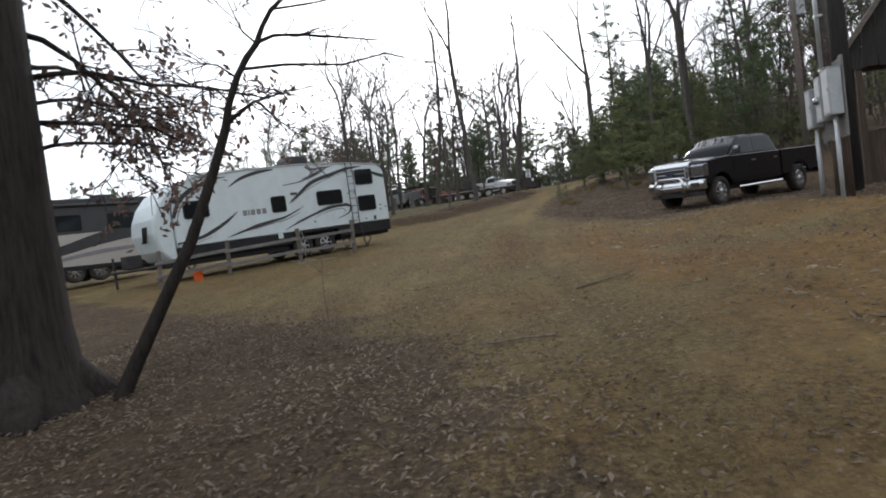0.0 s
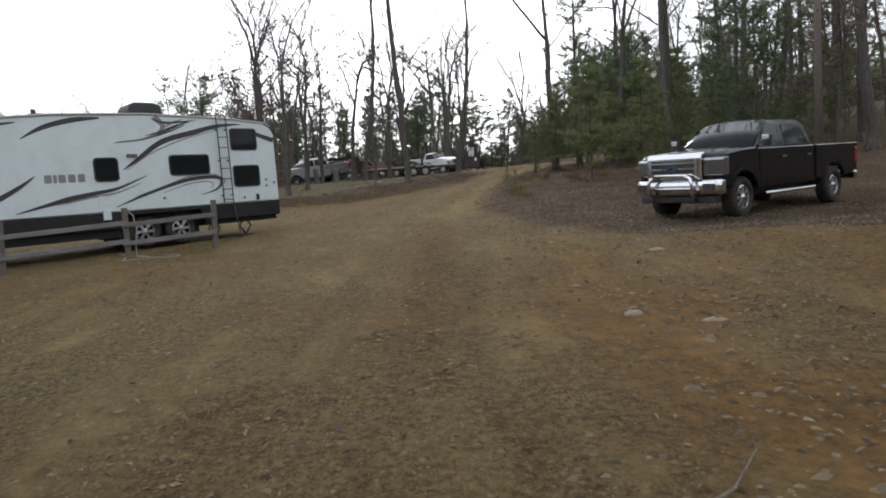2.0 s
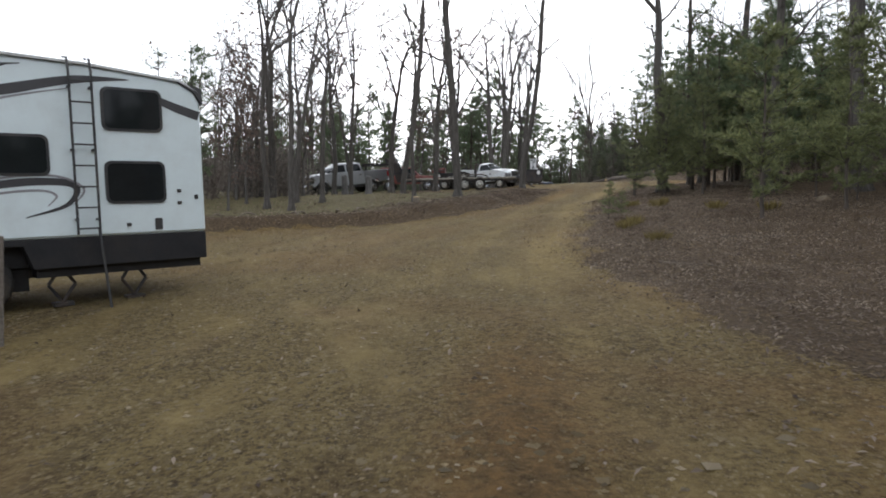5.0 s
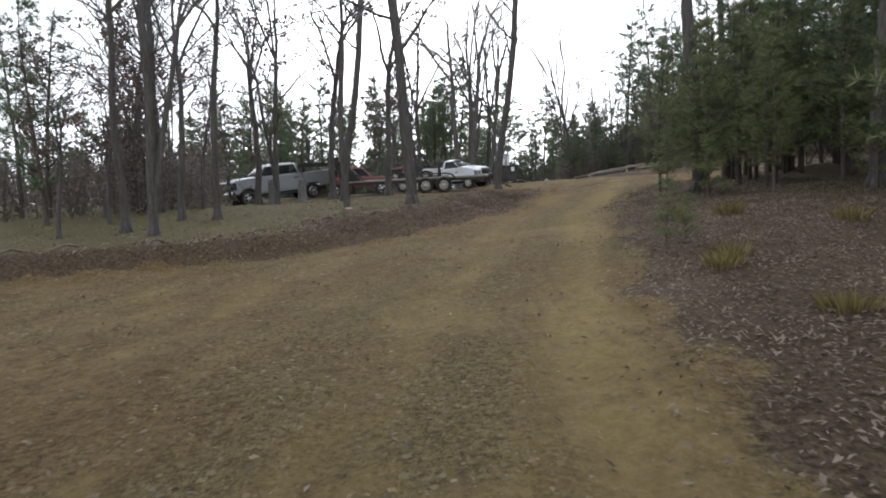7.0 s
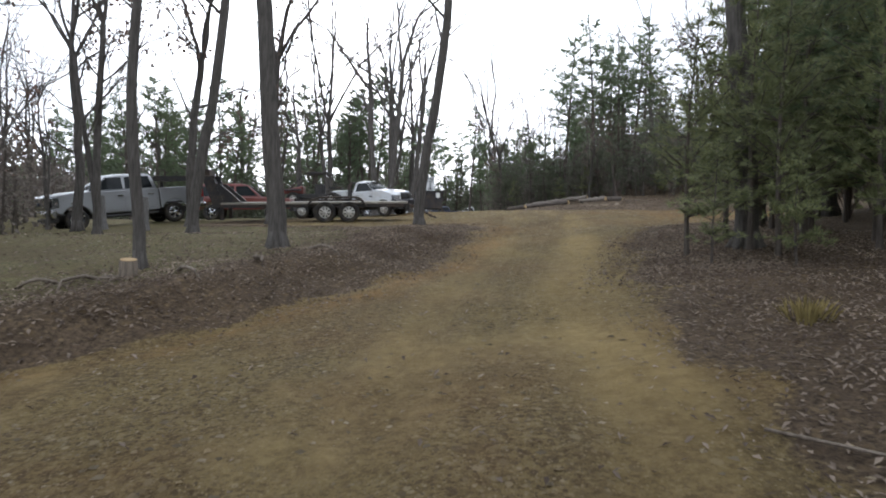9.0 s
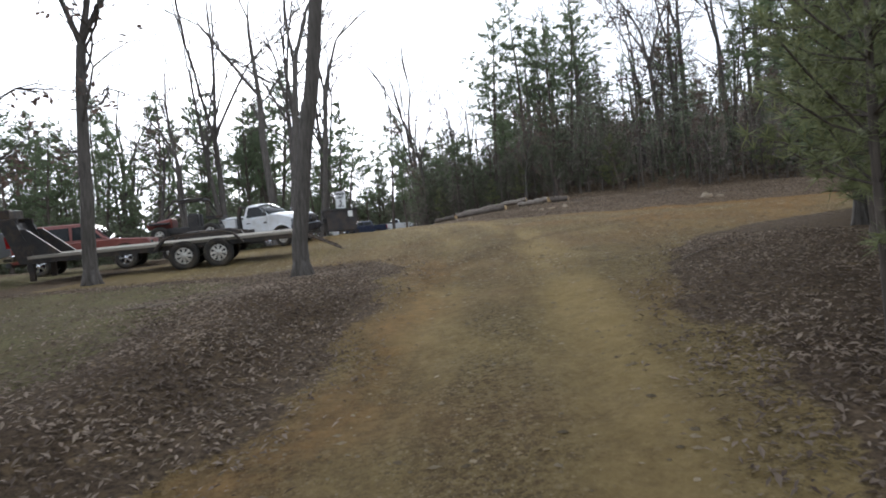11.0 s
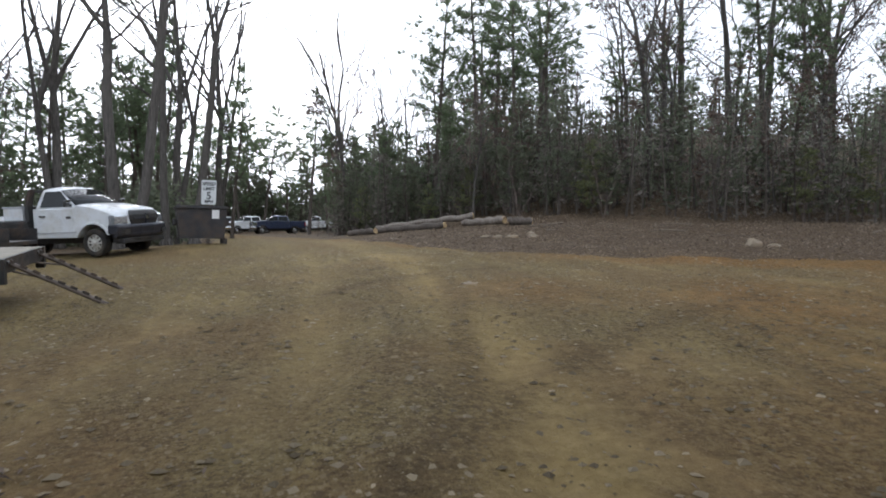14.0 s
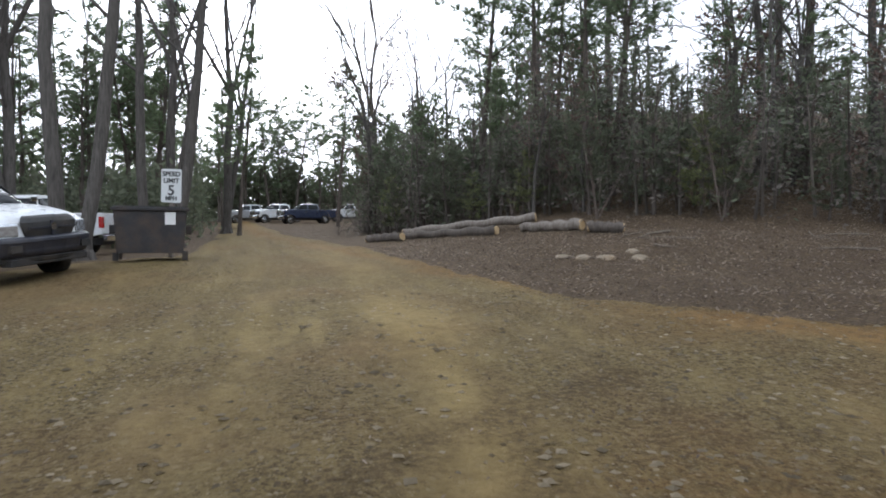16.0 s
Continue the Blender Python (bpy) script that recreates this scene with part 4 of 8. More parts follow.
def bare_tree_meshes(seed, h, r, fork=0.4, low=0.6, boughs=2, stems=((0, 0, 1),), leaves=0.0, wander=0.05, spread=1.0, lean=0.04, shoots=2):
    """Trunk, crown and, where asked for, clinging dry leaves of a leafless broadleaf tree with its foot at the origin.
    fork: how far up the trunk divides; low: where the lower boughs begin, as a share of that."""
    rng = random.Random(seed)
    trunk, crown, dry = Geo(), Geo(), Geo()
    foot = [Vector((0, 0, -0.3)), Vector((0, 0, 0.0)), Vector((0, 0, 0.22)), Vector((0, 0, 0.75))]
    trunk.tube(foot, [r * 1.6, r * 1.32, r * 1.08, r], 10, cap=False)
    for k in range(5):
        a = 1.26 * k + rng.uniform(0, 0.6)
        c, d = math.cos(a), math.sin(a)
        trunk.tube([Vector((0.5 * r * c, 0.5 * r * d, 0.4)), Vector((1.25 * r * c, 1.25 * r * d, 0.08)), Vector((2.3 * r * c, 2.3 * r * d, -0.12))], [r * 0.5, r * 0.4, r * 0.2], 5)
    for s, way in enumerate(stems):
        rr = r * (1.0 if s == 0 else 0.75)
        way = Vector(way) + Vector((rng.gauss(0, lean), rng.gauss(0, lean), 0))
        length = h * fork * (1.0 if s == 0 else 0.85)
        sp, sr = limb(trunk, rng, Vector((0, 0, 0.7)), way, length, rr, rr * 0.72, 10, wander * 0.75, 0.2, 9)
        end = (sp[-1] - sp[-2]).normalized()
        rest = h * (1 - fork)
        for k in range(2 + (rng.random() < 0.4)):
            grow(crown, dry, rng, sp[-1], aside(rng, end, spread * (0.12 if k == 0 else rng.uniform(0.3, 0.6))), rest * rng.uniform(0.36, 0.46), sr[-1] * (0.85 if k == 0 else 0.65), 3, wander, spread, leaves, shoots)
        for k in range(boughs):
            f = (low + (1 - low) * (k + rng.random()) / max(boughs, 1)) * 10
            j = min(int(f), 9)
            way2 = aside(rng, (sp[j + 1] - sp[j]).normalized(), spread * rng.uniform(0.7, 1.1))
            grow(crown, dry, rng, sp[j].lerp(sp[j + 1], f - j), way2, h * rng.uniform(0.09, 0.16), min(sr[j] * 0.35, 0.06), 2, wander, spread, leaves, shoots)
    return trunk, crown, dry


def tuft(geo, rng, at, way, size, blades, thick=1.0):
    """A spray of pine needles."""
    for _ in range(blades):
        d = (way * 0.7 + Vector((rng.gauss(0, 0.8), rng.gauss(0, 0.8), rng.gauss(0.1, 0.65)))).normalized()
        s = d.orthogonal().normalized() * size * thick * rng.uniform(0.05, 0.09)
        geo.poly([at - s, at + s, at + d * size * rng.uniform(0.6, 1.15)])


def pine_meshes(seed, h, r, low=0.45, width=0.2, whorls=11, blades=12, size=0.34, droop=0.0, per=6, peak=0.25, thick=1.0, fill=0.55):
    """Trunk with limbs, and needles in clumps along them, of a pine with its foot at the origin."""
    rng = random.Random(seed)
    trunk, crown = Geo(), Geo()
    trunk.tube([Vector((0, 0, -0.3)), Vector((0, 0, 0.25))], [r * 1.4, r], 7, cap=False)
    tp, tr = limb(trunk, rng, Vector((0, 0, 0.25)), Vector((rng.gauss(0, 0.03), rng.gauss(0, 0.03), 1)), h - 0.25, r, r * 0.12, 12, 0.03, 0.02, 6)
    for w in range(whorls):
        f = low + (0.98 - low) * (w + 0.8 * rng.random()) / whorls
        k = min(int(f * 12), 11)
        p = tp[k].lerp(tp[k + 1], f * 12 - k)
        g = (f - low) / (1 - low)
        taper = g / peak * 0.4 + 0.6 if g < peak else 1 - 0.75 * (g - peak) / (1 - peak)
        for b in range(rng.randint(per - 2, per)):
            an = rng.uniform(0, 2 * math.pi)
            ln = h * width * taper * rng.uniform(0.45, 1.25)
            d = Vector((math.cos(an), math.sin(an), rng.uniform(0.05, 0.6) - droop))
            bp, br = limb(trunk, rng, p, d, ln, min(tr[k] * 0.35, 0.05), 0.01, 3, 0.14, 0.08, 3)
            m = max(2, int(ln / (size * fill)))
            for i in range(m):
                g = 0.3 + 0.7 * (i + rng.random()) / m
                j = min(int(g * 3), 2)
                q = bp[j].lerp(bp[j + 1], g * 3 - j) + Vector((rng.gauss(0, 0.3), rng.gauss(0, 0.3), rng.gauss(0.05, 0.1))) * ln * 0.4
                tuft(crown, rng, q, Vector((d.x, d.y, 0.5)), size * rng.uniform(0.7, 1.25), blades, thick)
    for i in range(5):
        tuft(crown, rng, tp[-1] - Vector((0, 0, 0.2 * i)), Vector((0, 0, 1)), size, blades, thick)
    return trunk, crown


class Kind:
    """A tree built once, then copied to further places."""

    def __init__(self, name, label, category, group, pieces):
        self.spec, self.pieces, self.first = (name, label, category), pieces, None
        self.group = group

    def plant(self, x, y, turn=0.0, size=1.0, lean=0.0, sink=0.05, label=""):
        m = pose(x, y, on(x, y, sink), lean, 0, turn)
        if self.first is None:
            root = thing(*self.spec, group=self.group)
            for name, geo, mat, lab in self.pieces:
                if geo.f:
                    part(name, geo, mat, root, lab, smooth=name == "trunk")
            self.first = root
            root.matrix_basis = m @ Matrix.Scale(size, 4)
            ob = root
        else:
            ob = copy_thing(self.first, m)
            ob.matrix_basis = m @ Matrix.Scale(size, 4)
        return tagged(ob, label)


def bare_kind(seed, h, r, label="tall leafless grey hardwood tree on the leaf-strewn bank", mat=None, **kw):
    t, c, d = bare_tree_meshes(seed, h, r, **kw)
    mat = mat or MAT_BARK
    return Kind("hardwood_tree", label, "tree", "leafless trees", [("trunk", t, mat, ""), ("crown", c, mat, ""), ("dry_leaves", d, MAT_OAKLEAF, "clinging brown dry leaves")])


def pine_kind(seed, h, r, label="tall green pine tree with an open crown", name="pine_tree", mat=None, **kw):
    t, c = pine_meshes(seed, h, r, **kw)
    return Kind(name, label, "tree", "pines", [("trunk", t, MAT_BARK_DARK, ""), ("crown", c, mat or MAT_NEEDLE, "green needles")])


bare = [
    bare_kind(11, 16, 0.17, fork=0.45, boughs=3),
    bare_kind(12, 17, 0.2, fork=0.33, boughs=2, stems=((0.05, 0, 1), (0.3, 0.1, 1)), wander=0.04, spread=0.8),
    bare_kind(13, 11.5, 0.1, fork=0.4, boughs=2, wander=0.07),
    bare_kind(14, 17, 0.2, fork=0.4, boughs=3, spread=1.1, wander=0.045),
    bare_kind(15, 9.5, 0.08, fork=0.35, boughs=2, wander=0.08),
    bare_kind(16, 12, 0.12, fork=0.3, boughs=1, stems=((0.1, 0, 1), (-0.28, 0.1, 1)), wander=0.06),
    bare_kind(17, 18, 0.2, fork=0.5, boughs=3, stems=((0.2, 0, 1),), wander=0.035, lean=0.0, spread=0.85),
]
bank = [
    bare_kind(51, 17, 0.15, fork=0.55, low=0.4, boughs=5, wander=0.045, label="leafless hardwood tree on the eroded bank"),
    bare_kind(52, 18, 0.175, fork=0.55, low=0.4, boughs=5, wander=0.04, label="thick leafless hardwood tree on the eroded bank"),
    bare_kind(53, 14, 0.12, fork=0.42, low=0.4, boughs=4, wander=0.06, stems=((0.06, 0, 1), (-0.16, 0.1, 1)), label="forked leafless hardwood tree on the eroded bank"),
]
oak = [
    bare_kind(21, 11, 0.14, label="oak tree with clinging brown leaves", fork=0.4, low=0.35, boughs=5, leaves=0.42, spread=1.15, wander=0.07),
    bare_kind(22, 7.5, 0.08, label="young oak tree with clinging brown leaves", fork=0.35, low=0.3, boughs=4, leaves=0.5, spread=1.15, wander=0.08),
]
pine = [
    pine_kind(31, 12, 0.15, low=0.32, width=0.19, whorls=11, per=5),
    pine_kind(32, 15, 0.18, low=0.5, width=0.16, whorls=9, size=0.38, per=6),
    pine_kind(33, 9, 0.11, low=0.14, width=0.24, whorls=13, size=0.26, per=6),
]
wild = [
    pine_kind(36, 8.5, 0.11, label="dense dark green pine in the woods", low=0.12, width=0.22, whorls=11, size=0.31, per=6),
    pine_kind(37, 11.5, 0.14, label="tall green pine with an open ragged crown in the woods", low=0.42, width=0.2, whorls=9, size=0.36, per=6),
    pine_kind(38, 10, 0.12, label="ragged green pine with upswept clumps in the woods", low=0.3, width=0.18, whorls=10, size=0.33, per=6, droop=-0.3),
]
cedar = [
    pine_kind(46, 4.6, 0.07, label="low dense dull green evergreen at the wood's edge", name="evergreen_tree", mat=MAT_CEDAR, low=0.02, width=0.3, whorls=11, blades=11, size=0.25, per=5),
    pine_kind(47, 5.6, 0.08, label="tall narrow dull green evergreen at the wood's edge", name="evergreen_tree", mat=MAT_CEDAR, low=0.02, width=0.24, whorls=12, blades=11, size=0.27, per=5),
]
young = [
    pine_kind(41, 5.0, 0.05, label="bushy young pine with dense yellow-green needles", name="young_pine", mat=MAT_NEEDLE_YOUNG, low=0.06, width=0.28, whorls=11, blades=15, size=0.23, per=6),
    pine_kind(42, 6.5, 0.06, label="bushy young pine with dense green needles", name="young_pine", low=0.08, width=0.24, whorls=12, blades=15, size=0.26, per=6),
    pine_kind(43, 3.0, 0.035, label="small bushy young pine", name="young_pine", mat=MAT_NEEDLE_YOUNG, low=0.05, width=0.32, whorls=9, blades=13, size=0.19, per=6),
    pine_kind(44, 5.2, 0.06, label="bushy young pine with fine green needles beside the track", name="young_pine", mat=MAT_NEEDLE_YOUNG, low=0.1, width=0.26, whorls=13, blades=24, size=0.19, per=6, thick=0.6),
]

# trees that stand singly beside the track: kind, x, y, turn, size
for kind, x, y, turn, size in (
    (bank[0], 5.4, 49.7, 200, 0.95),
    (bank[1], 1.98, 43.9, 70, 0.95),
    (bare[2], 0.25, 41.3, 140, 0.85),
    (bank[0], -0.6, 49.6, 200, 0.95),
    (bank[2], -3.4, 51.0, 10, 0.9),
    (oak[0], -1.5, 54.0, 0, 1.05),
    (oak[0], 1.0, 54.4, 60, 1.1),
    (oak[0], -4.6, 53.0, 140, 1.0),
    (bank[2], -3.9, 39.0, 250, 0.85),
    (bare[2], -5.1, 40.4, 120, 1.0),
    (bare[4], -4.5, 42.7, 60, 1.1),
    (bare[2], -3.4, 42.3, 200, 0.95),
    (oak[1], -6.2, 39.4, 20, 0.62),
    (oak[1], -6.6, 43.0, 80, 0.65),
    (bank[2], -6.3, 46.0, 120, 1.05),
    (oak[1], -7.6, 45.0, 20, 0.7),
    (oak[1], -5.0, 46.5, 50, 0.8),
    (oak[1], -7.1, 47.2, 170, 1.15),
    (oak[1], -8.3, 49.0, 290, 1.1),
    (pine[2], -8.6, 43.5, 20, 0.72),
    (pine[2], -9.8, 46.0, 90, 0.75),
    (pine[0], -11.5, 47.5, 50, 0.6),
    (bare[3], 5.86, 74.6, 60, 1.1),
    (bare[6], 6.6, 74.2, 10, 1.0),
    (bare[0], 7.5, 80.3, 0, 1.1),
    (bare[6], 8.7, 79.2, -8, 0.95),
    (bare[1], 7.9, 86.5, 0, 1.2),
    (bare[1], 10.4, 93.0, 20, 1.2),
    (bare[1], 3.0, 81.0, 200, 1.1),
    (bare[5], 1.0, 78.0, 60, 1.2),
    (wild[0], -7.5, 84.0, 0, 1.15),
    (wild[0], -3.6, 86.0, 60, 1.2),
    (wild[2], -1.2, 84.0, 160, 1.1),
    (wild[0], 1.4, 88.0, 220, 1.2),
    (wild[2], 4.6, 87.0, 20, 1.1),
    (wild[0], -11.0, 82.0, 130, 1.15),
    (wild[1], 6.2, 92.0, 0, 1.0),
    (bare[3], 9.6, 41.0, 40, 0.9),
    (young[2], 5.55, 33.0, 0, 0.34),
    (young[2], 5.95, 33.25, 90, 0.24),
    (wild[0], 9.5, 138.0, 0, 1.7),
    (cedar[1], 11.0, 140.0, 30, 2.3),
    (cedar[0], 14.0, 141.0, 90, 2.5),
    (cedar[1], 16.8, 140.0, 150, 2.6),
    (cedar[0], 20.2, 141.5, 210, 2.6),
    (cedar[1], 23.6, 140.0, 250, 2.4),
    (cedar[0], 7.6, 141.0, 300, 2.2),
    (wild[2], 12.6, 139.5, 40, 1.6),
    (wild[0], 15.4, 138.5, 80, 1.8),
    (wild[1], 18.6, 139.0, 120, 1.5),
    (wild[0], 21.5, 138.0, 160, 1.6),
    (wild[2], 6.8, 136.0, 200, 1.5),
    (bare[0], 14.0, 44.5, 140, 0.95),
    (pine[1], 11.6, 43.6, 0, 0.8),
    (young[3], 8.5, 40.9, 10, 0.72),
    (young[2], 8.2, 39.7, 30, 0.6),
    (young[2], 8.9, 38.9, 100, 0.5),
    (young[3], 9.9, 37.9, 220, 0.7),
    (young[3], 9.4, 40.6, 70, 0.85),
    (young[3], 9.3, 39.8, 0, 0.75),
    (young[3], 10.0, 42.2, 80, 0.9),
    (young[3], 10.8, 41.2, 40, 0.95),
    (young[1], 11.5, 43.0, 10, 0.9),
    (wild[0], 15.6, 44.4, 30, 0.95),
    (oak[1], 12.4, 44.6, 10, 1.0),
    (young[1], 13.3, 44.2, 200, 1.0),
    (young[1], 12.8, 39.5, 0, 1.0),
    (young[3], 10.5, 39.3, 60, 0.8),
    (young[1], 12.3, 37.6, 160, 0.95),
    (young[0], 13.6, 36.0, 260, 1.0),
    (pine[2], 14.2, 41.5, 120, 0.58),
    (pine[2], 11.9, 42.4, 220, 0.56),
    (young[1], 13.4, 40.6, 300, 1.0),
    (bare[6], 12.9, 34.2, 100, 0.8),
    (bare[0], 15.4, 33.0, 200, 0.85),
    (bare[3], 11.6, 37.0, 280, 0.8),
    (bare[2], 16.4, 36.5, 20, 1.1),
    (bare[6], 18.2, 31.6, 250, 0.85),
    (bare[0], 17.4, 28.8, 10, 0.9),
    (bare[2], 14.2, 31.0, 70, 1.0),
    (bare[1], 21.5, 106.0, 90, 1.3),
    (bare[5], 19.0, 84.0, 0, 1.0),
    (bare[0], 31.5, 75.0, 0, 0.95),
    (pine[1], 22.6, 74.5, 0, 0.75),
    (pine[1], 21.8, 77.0, 130, 0.85),
    (wild[1], 20.0, 78.5, 60, 1.05),
    (wild[2], 23.6, 79.0, 160, 1.1),
    (wild[1], 25.3, 76.5, 200, 1.05),
    (bare[5], 27.6, 73.0, 0, 1.1),
    (oak[0], 28.8, 73.0, 160, 1.2),
    (bare[0], 30.4, 72.6, 40, 1.0),
    (bare[3], 33.0, 72.0, 90, 0.9),
    (pine[1], 34.0, 70.8, 10, 0.9),
    (bare[3], 35.0, 72.0, 200, 1.0),
    (oak[0], 36.4, 69.4, 20, 1.2),
    (bare[1], 38.5, 71.0, 60, 0.95),
    (bare[0], 41.0, 66.0, 60, 0.95),
    (oak[0], 42.5, 65.0, 60, 1.15),
    (pine[1], 44.0, 66.0, 60, 0.9),
    (bare[3], 46.5, 64.0, 160, 1.0),
    (bare[0], 50.5, 61.5, 60, 1.0),
    (oak[0], 48.0, 62.0, 60, 1.2),
):
    kind.plant(x, y, turn, size)

rng = random.Random(5)


def scatter(kinds, n, x0, x1, y0, y1, s0=0.8, s1=1.2, gap=1.5, clear=None):
    """Plants n trees at random in a rectangle, not closer than gap."""
    done, tries = [], 0
    while len(done) < n and tries < n * 30:
        tries += 1
        x, y = rng.uniform(x0, x1), rng.uniform(y0, y1)
        if clear and clear(x, y) or any((x - a) ** 2 + (y - b) ** 2 < gap * gap for a, b in done):
            continue
        done.append((x, y))
        rng.choice(kinds).plant(x, y, rng.uniform(0, 360), rng.uniform(s0, s1))


def belt(kinds, n, line, depth, s0=0.8, s1=1.2):
    """Plants n trees along a line of points, up to depth behind it."""
    xs, ys = [p[0] for p in line], [p[1] for p in line]
    at = np.concatenate([[0], np.cumsum(np.hypot(np.diff(xs), np.diff(ys)))])
    for k in range(n):
        s = at[-1] * (k + rng.uniform(0.1, 0.9)) / n
        x, y = float(np.interp(s, at, xs)), float(np.interp(s, at, ys))
        q = 0.6 + rng.random() * depth if depth < 5 else 3.0 + rng.random() * depth
        away = Vector((x - 9, y - 49)).normalized()
        rng.choice(kinds).plant(x + away.x * q, y + away.y * q, rng.uniform(0, 360), rng.uniform(s0, s1))


# thicket of young pines along the right verge
beside = lambda x, y: x < np.interp(y, RIGHT_Y, RIGHT_X) + 3.4
scatter([young[3], young[1], young[2]], 18, 8.2, 17, 37, 47, 0.75, 1.15, 1.2, beside)
scatter(young[:1] + young[2:3], 16, 8.2, 18, 29.5, 37, 0.55, 0.9, 1.1, beside)
scatter(pine[2:] + young[1:2], 6, 12, 19, 39, 47, 0.65, 0.8, 1.8)
scatter(young[:2], 9, 14, 30, 29, 42, 0.75, 1.05, 2)
scatter(wild[1:], 3, 16, 30, 33, 44, 0.6, 0.85, 3)
scatter(young[:1] + young[2:3], 10, 13, 29, 27.5, 34, 0.5, 0.8, 1.3)
scatter(oak[1:], 5, 13, 24, 26, 36, 0.8, 1.1, 3)
# right hillside
scatter([bare[0], bare[2], bare[6], bare[5]], 12, 12, 34, 27, 47, 0.75, 1.0, 2.5)
scatter(wild[1:], 4, 20, 34, 32, 47, 0.6, 0.85, 4)
# woods beyond the clearing: evergreen edge, then pines and bare trees
WOOD_EDGE = ((16.2, 83), (17.0, 79), (18.6, 74.5), (20.8, 70.5), (23.0, 67), (27, 64.3), (33, 61.5), (41, 57.5), (46, 54.6))
belt(cedar, 22, WOOD_EDGE, 2.5, 0.35, 0.75)
belt(cedar, 17, WOOD_EDGE, 7, 0.75, 1.05)
belt(young[:1] + cedar[:1], 9, WOOD_EDGE, 0.5, 0.35, 0.6)
belt(oak[1:], 11, WOOD_EDGE[2:], 3, 0.5, 0.85)
belt(bare[4:5], 10, WOOD_EDGE, 6, 0.6, 0.9)
belt([wild[0], wild[2]], 9, WOOD_EDGE[:4], 8, 0.55, 0.8)
belt(cedar, 16, WOOD_EDGE[:5], 3.5, 0.6, 0.95)
belt(wild, 9, WOOD_EDGE[2:7], 9, 0.75, 1.0)
belt(wild[:1] + wild[2:], 4, WOOD_EDGE[4:], 12, 0.6, 0.85)
belt([bare[0], bare[2], bare[5], bare[3]] + oak[:1], 14, WOOD_EDGE, 18, 0.75, 1.05)
belt(wild[1:], 6, WOOD_EDGE, 30, 0.7, 0.9)
belt(wild[1:2], 3, WOOD_EDGE[4:], 12, 0.8, 1.0)
belt([bare[0], bare[5], bare[2]] + oak, 9, WOOD_EDGE[4:], 7, 0.7, 1.0)
# woods behind the parked vehicles
scatter([bare[2], bare[1], bare[5], bare[0]] + oak[:1], 10, -24, 3, 80, 105, 0.8, 1.1, 2.5)
scatter(wild[1:] + pine[:1], 22, -34, 12, 88, 118, 0.85, 1.1, 3)
scatter([oak[0], bare[2], bare[4], bare[5]], 7, -18, -6, 46, 57, 0.5, 0.75, 1.6)
scatter([bare[2], bare[5]], 5, -50, -16, 52, 95, 0.8, 1.1, 3)
scatter(wild, 8, -60, -20, 50, 105, 0.75, 1.05, 3)
scatter(wild[1:], 8, 9, 34, 140, 150, 1.1, 1.5, 2.5)
scatter(wild[:1] + wild[2:], 8, -2, 9, 112, 128, 1.1, 1.4, 2)
scatter(wild, 6, 17, 30, 95, 118, 0.9, 1.2, 3)
scatter([wild[0], wild[2]], 16, -22, 8, 90, 106, 1.1, 1.4, 2.5)
scatter(cedar, 14, -20, 7, 86, 95, 0.7, 1.0, 2)
scatter([wild[0], wild[2]], 9, -12, 4.5, 83, 90, 0.85, 1.15, 2.4)

# ---- foreground oak and sapling ----


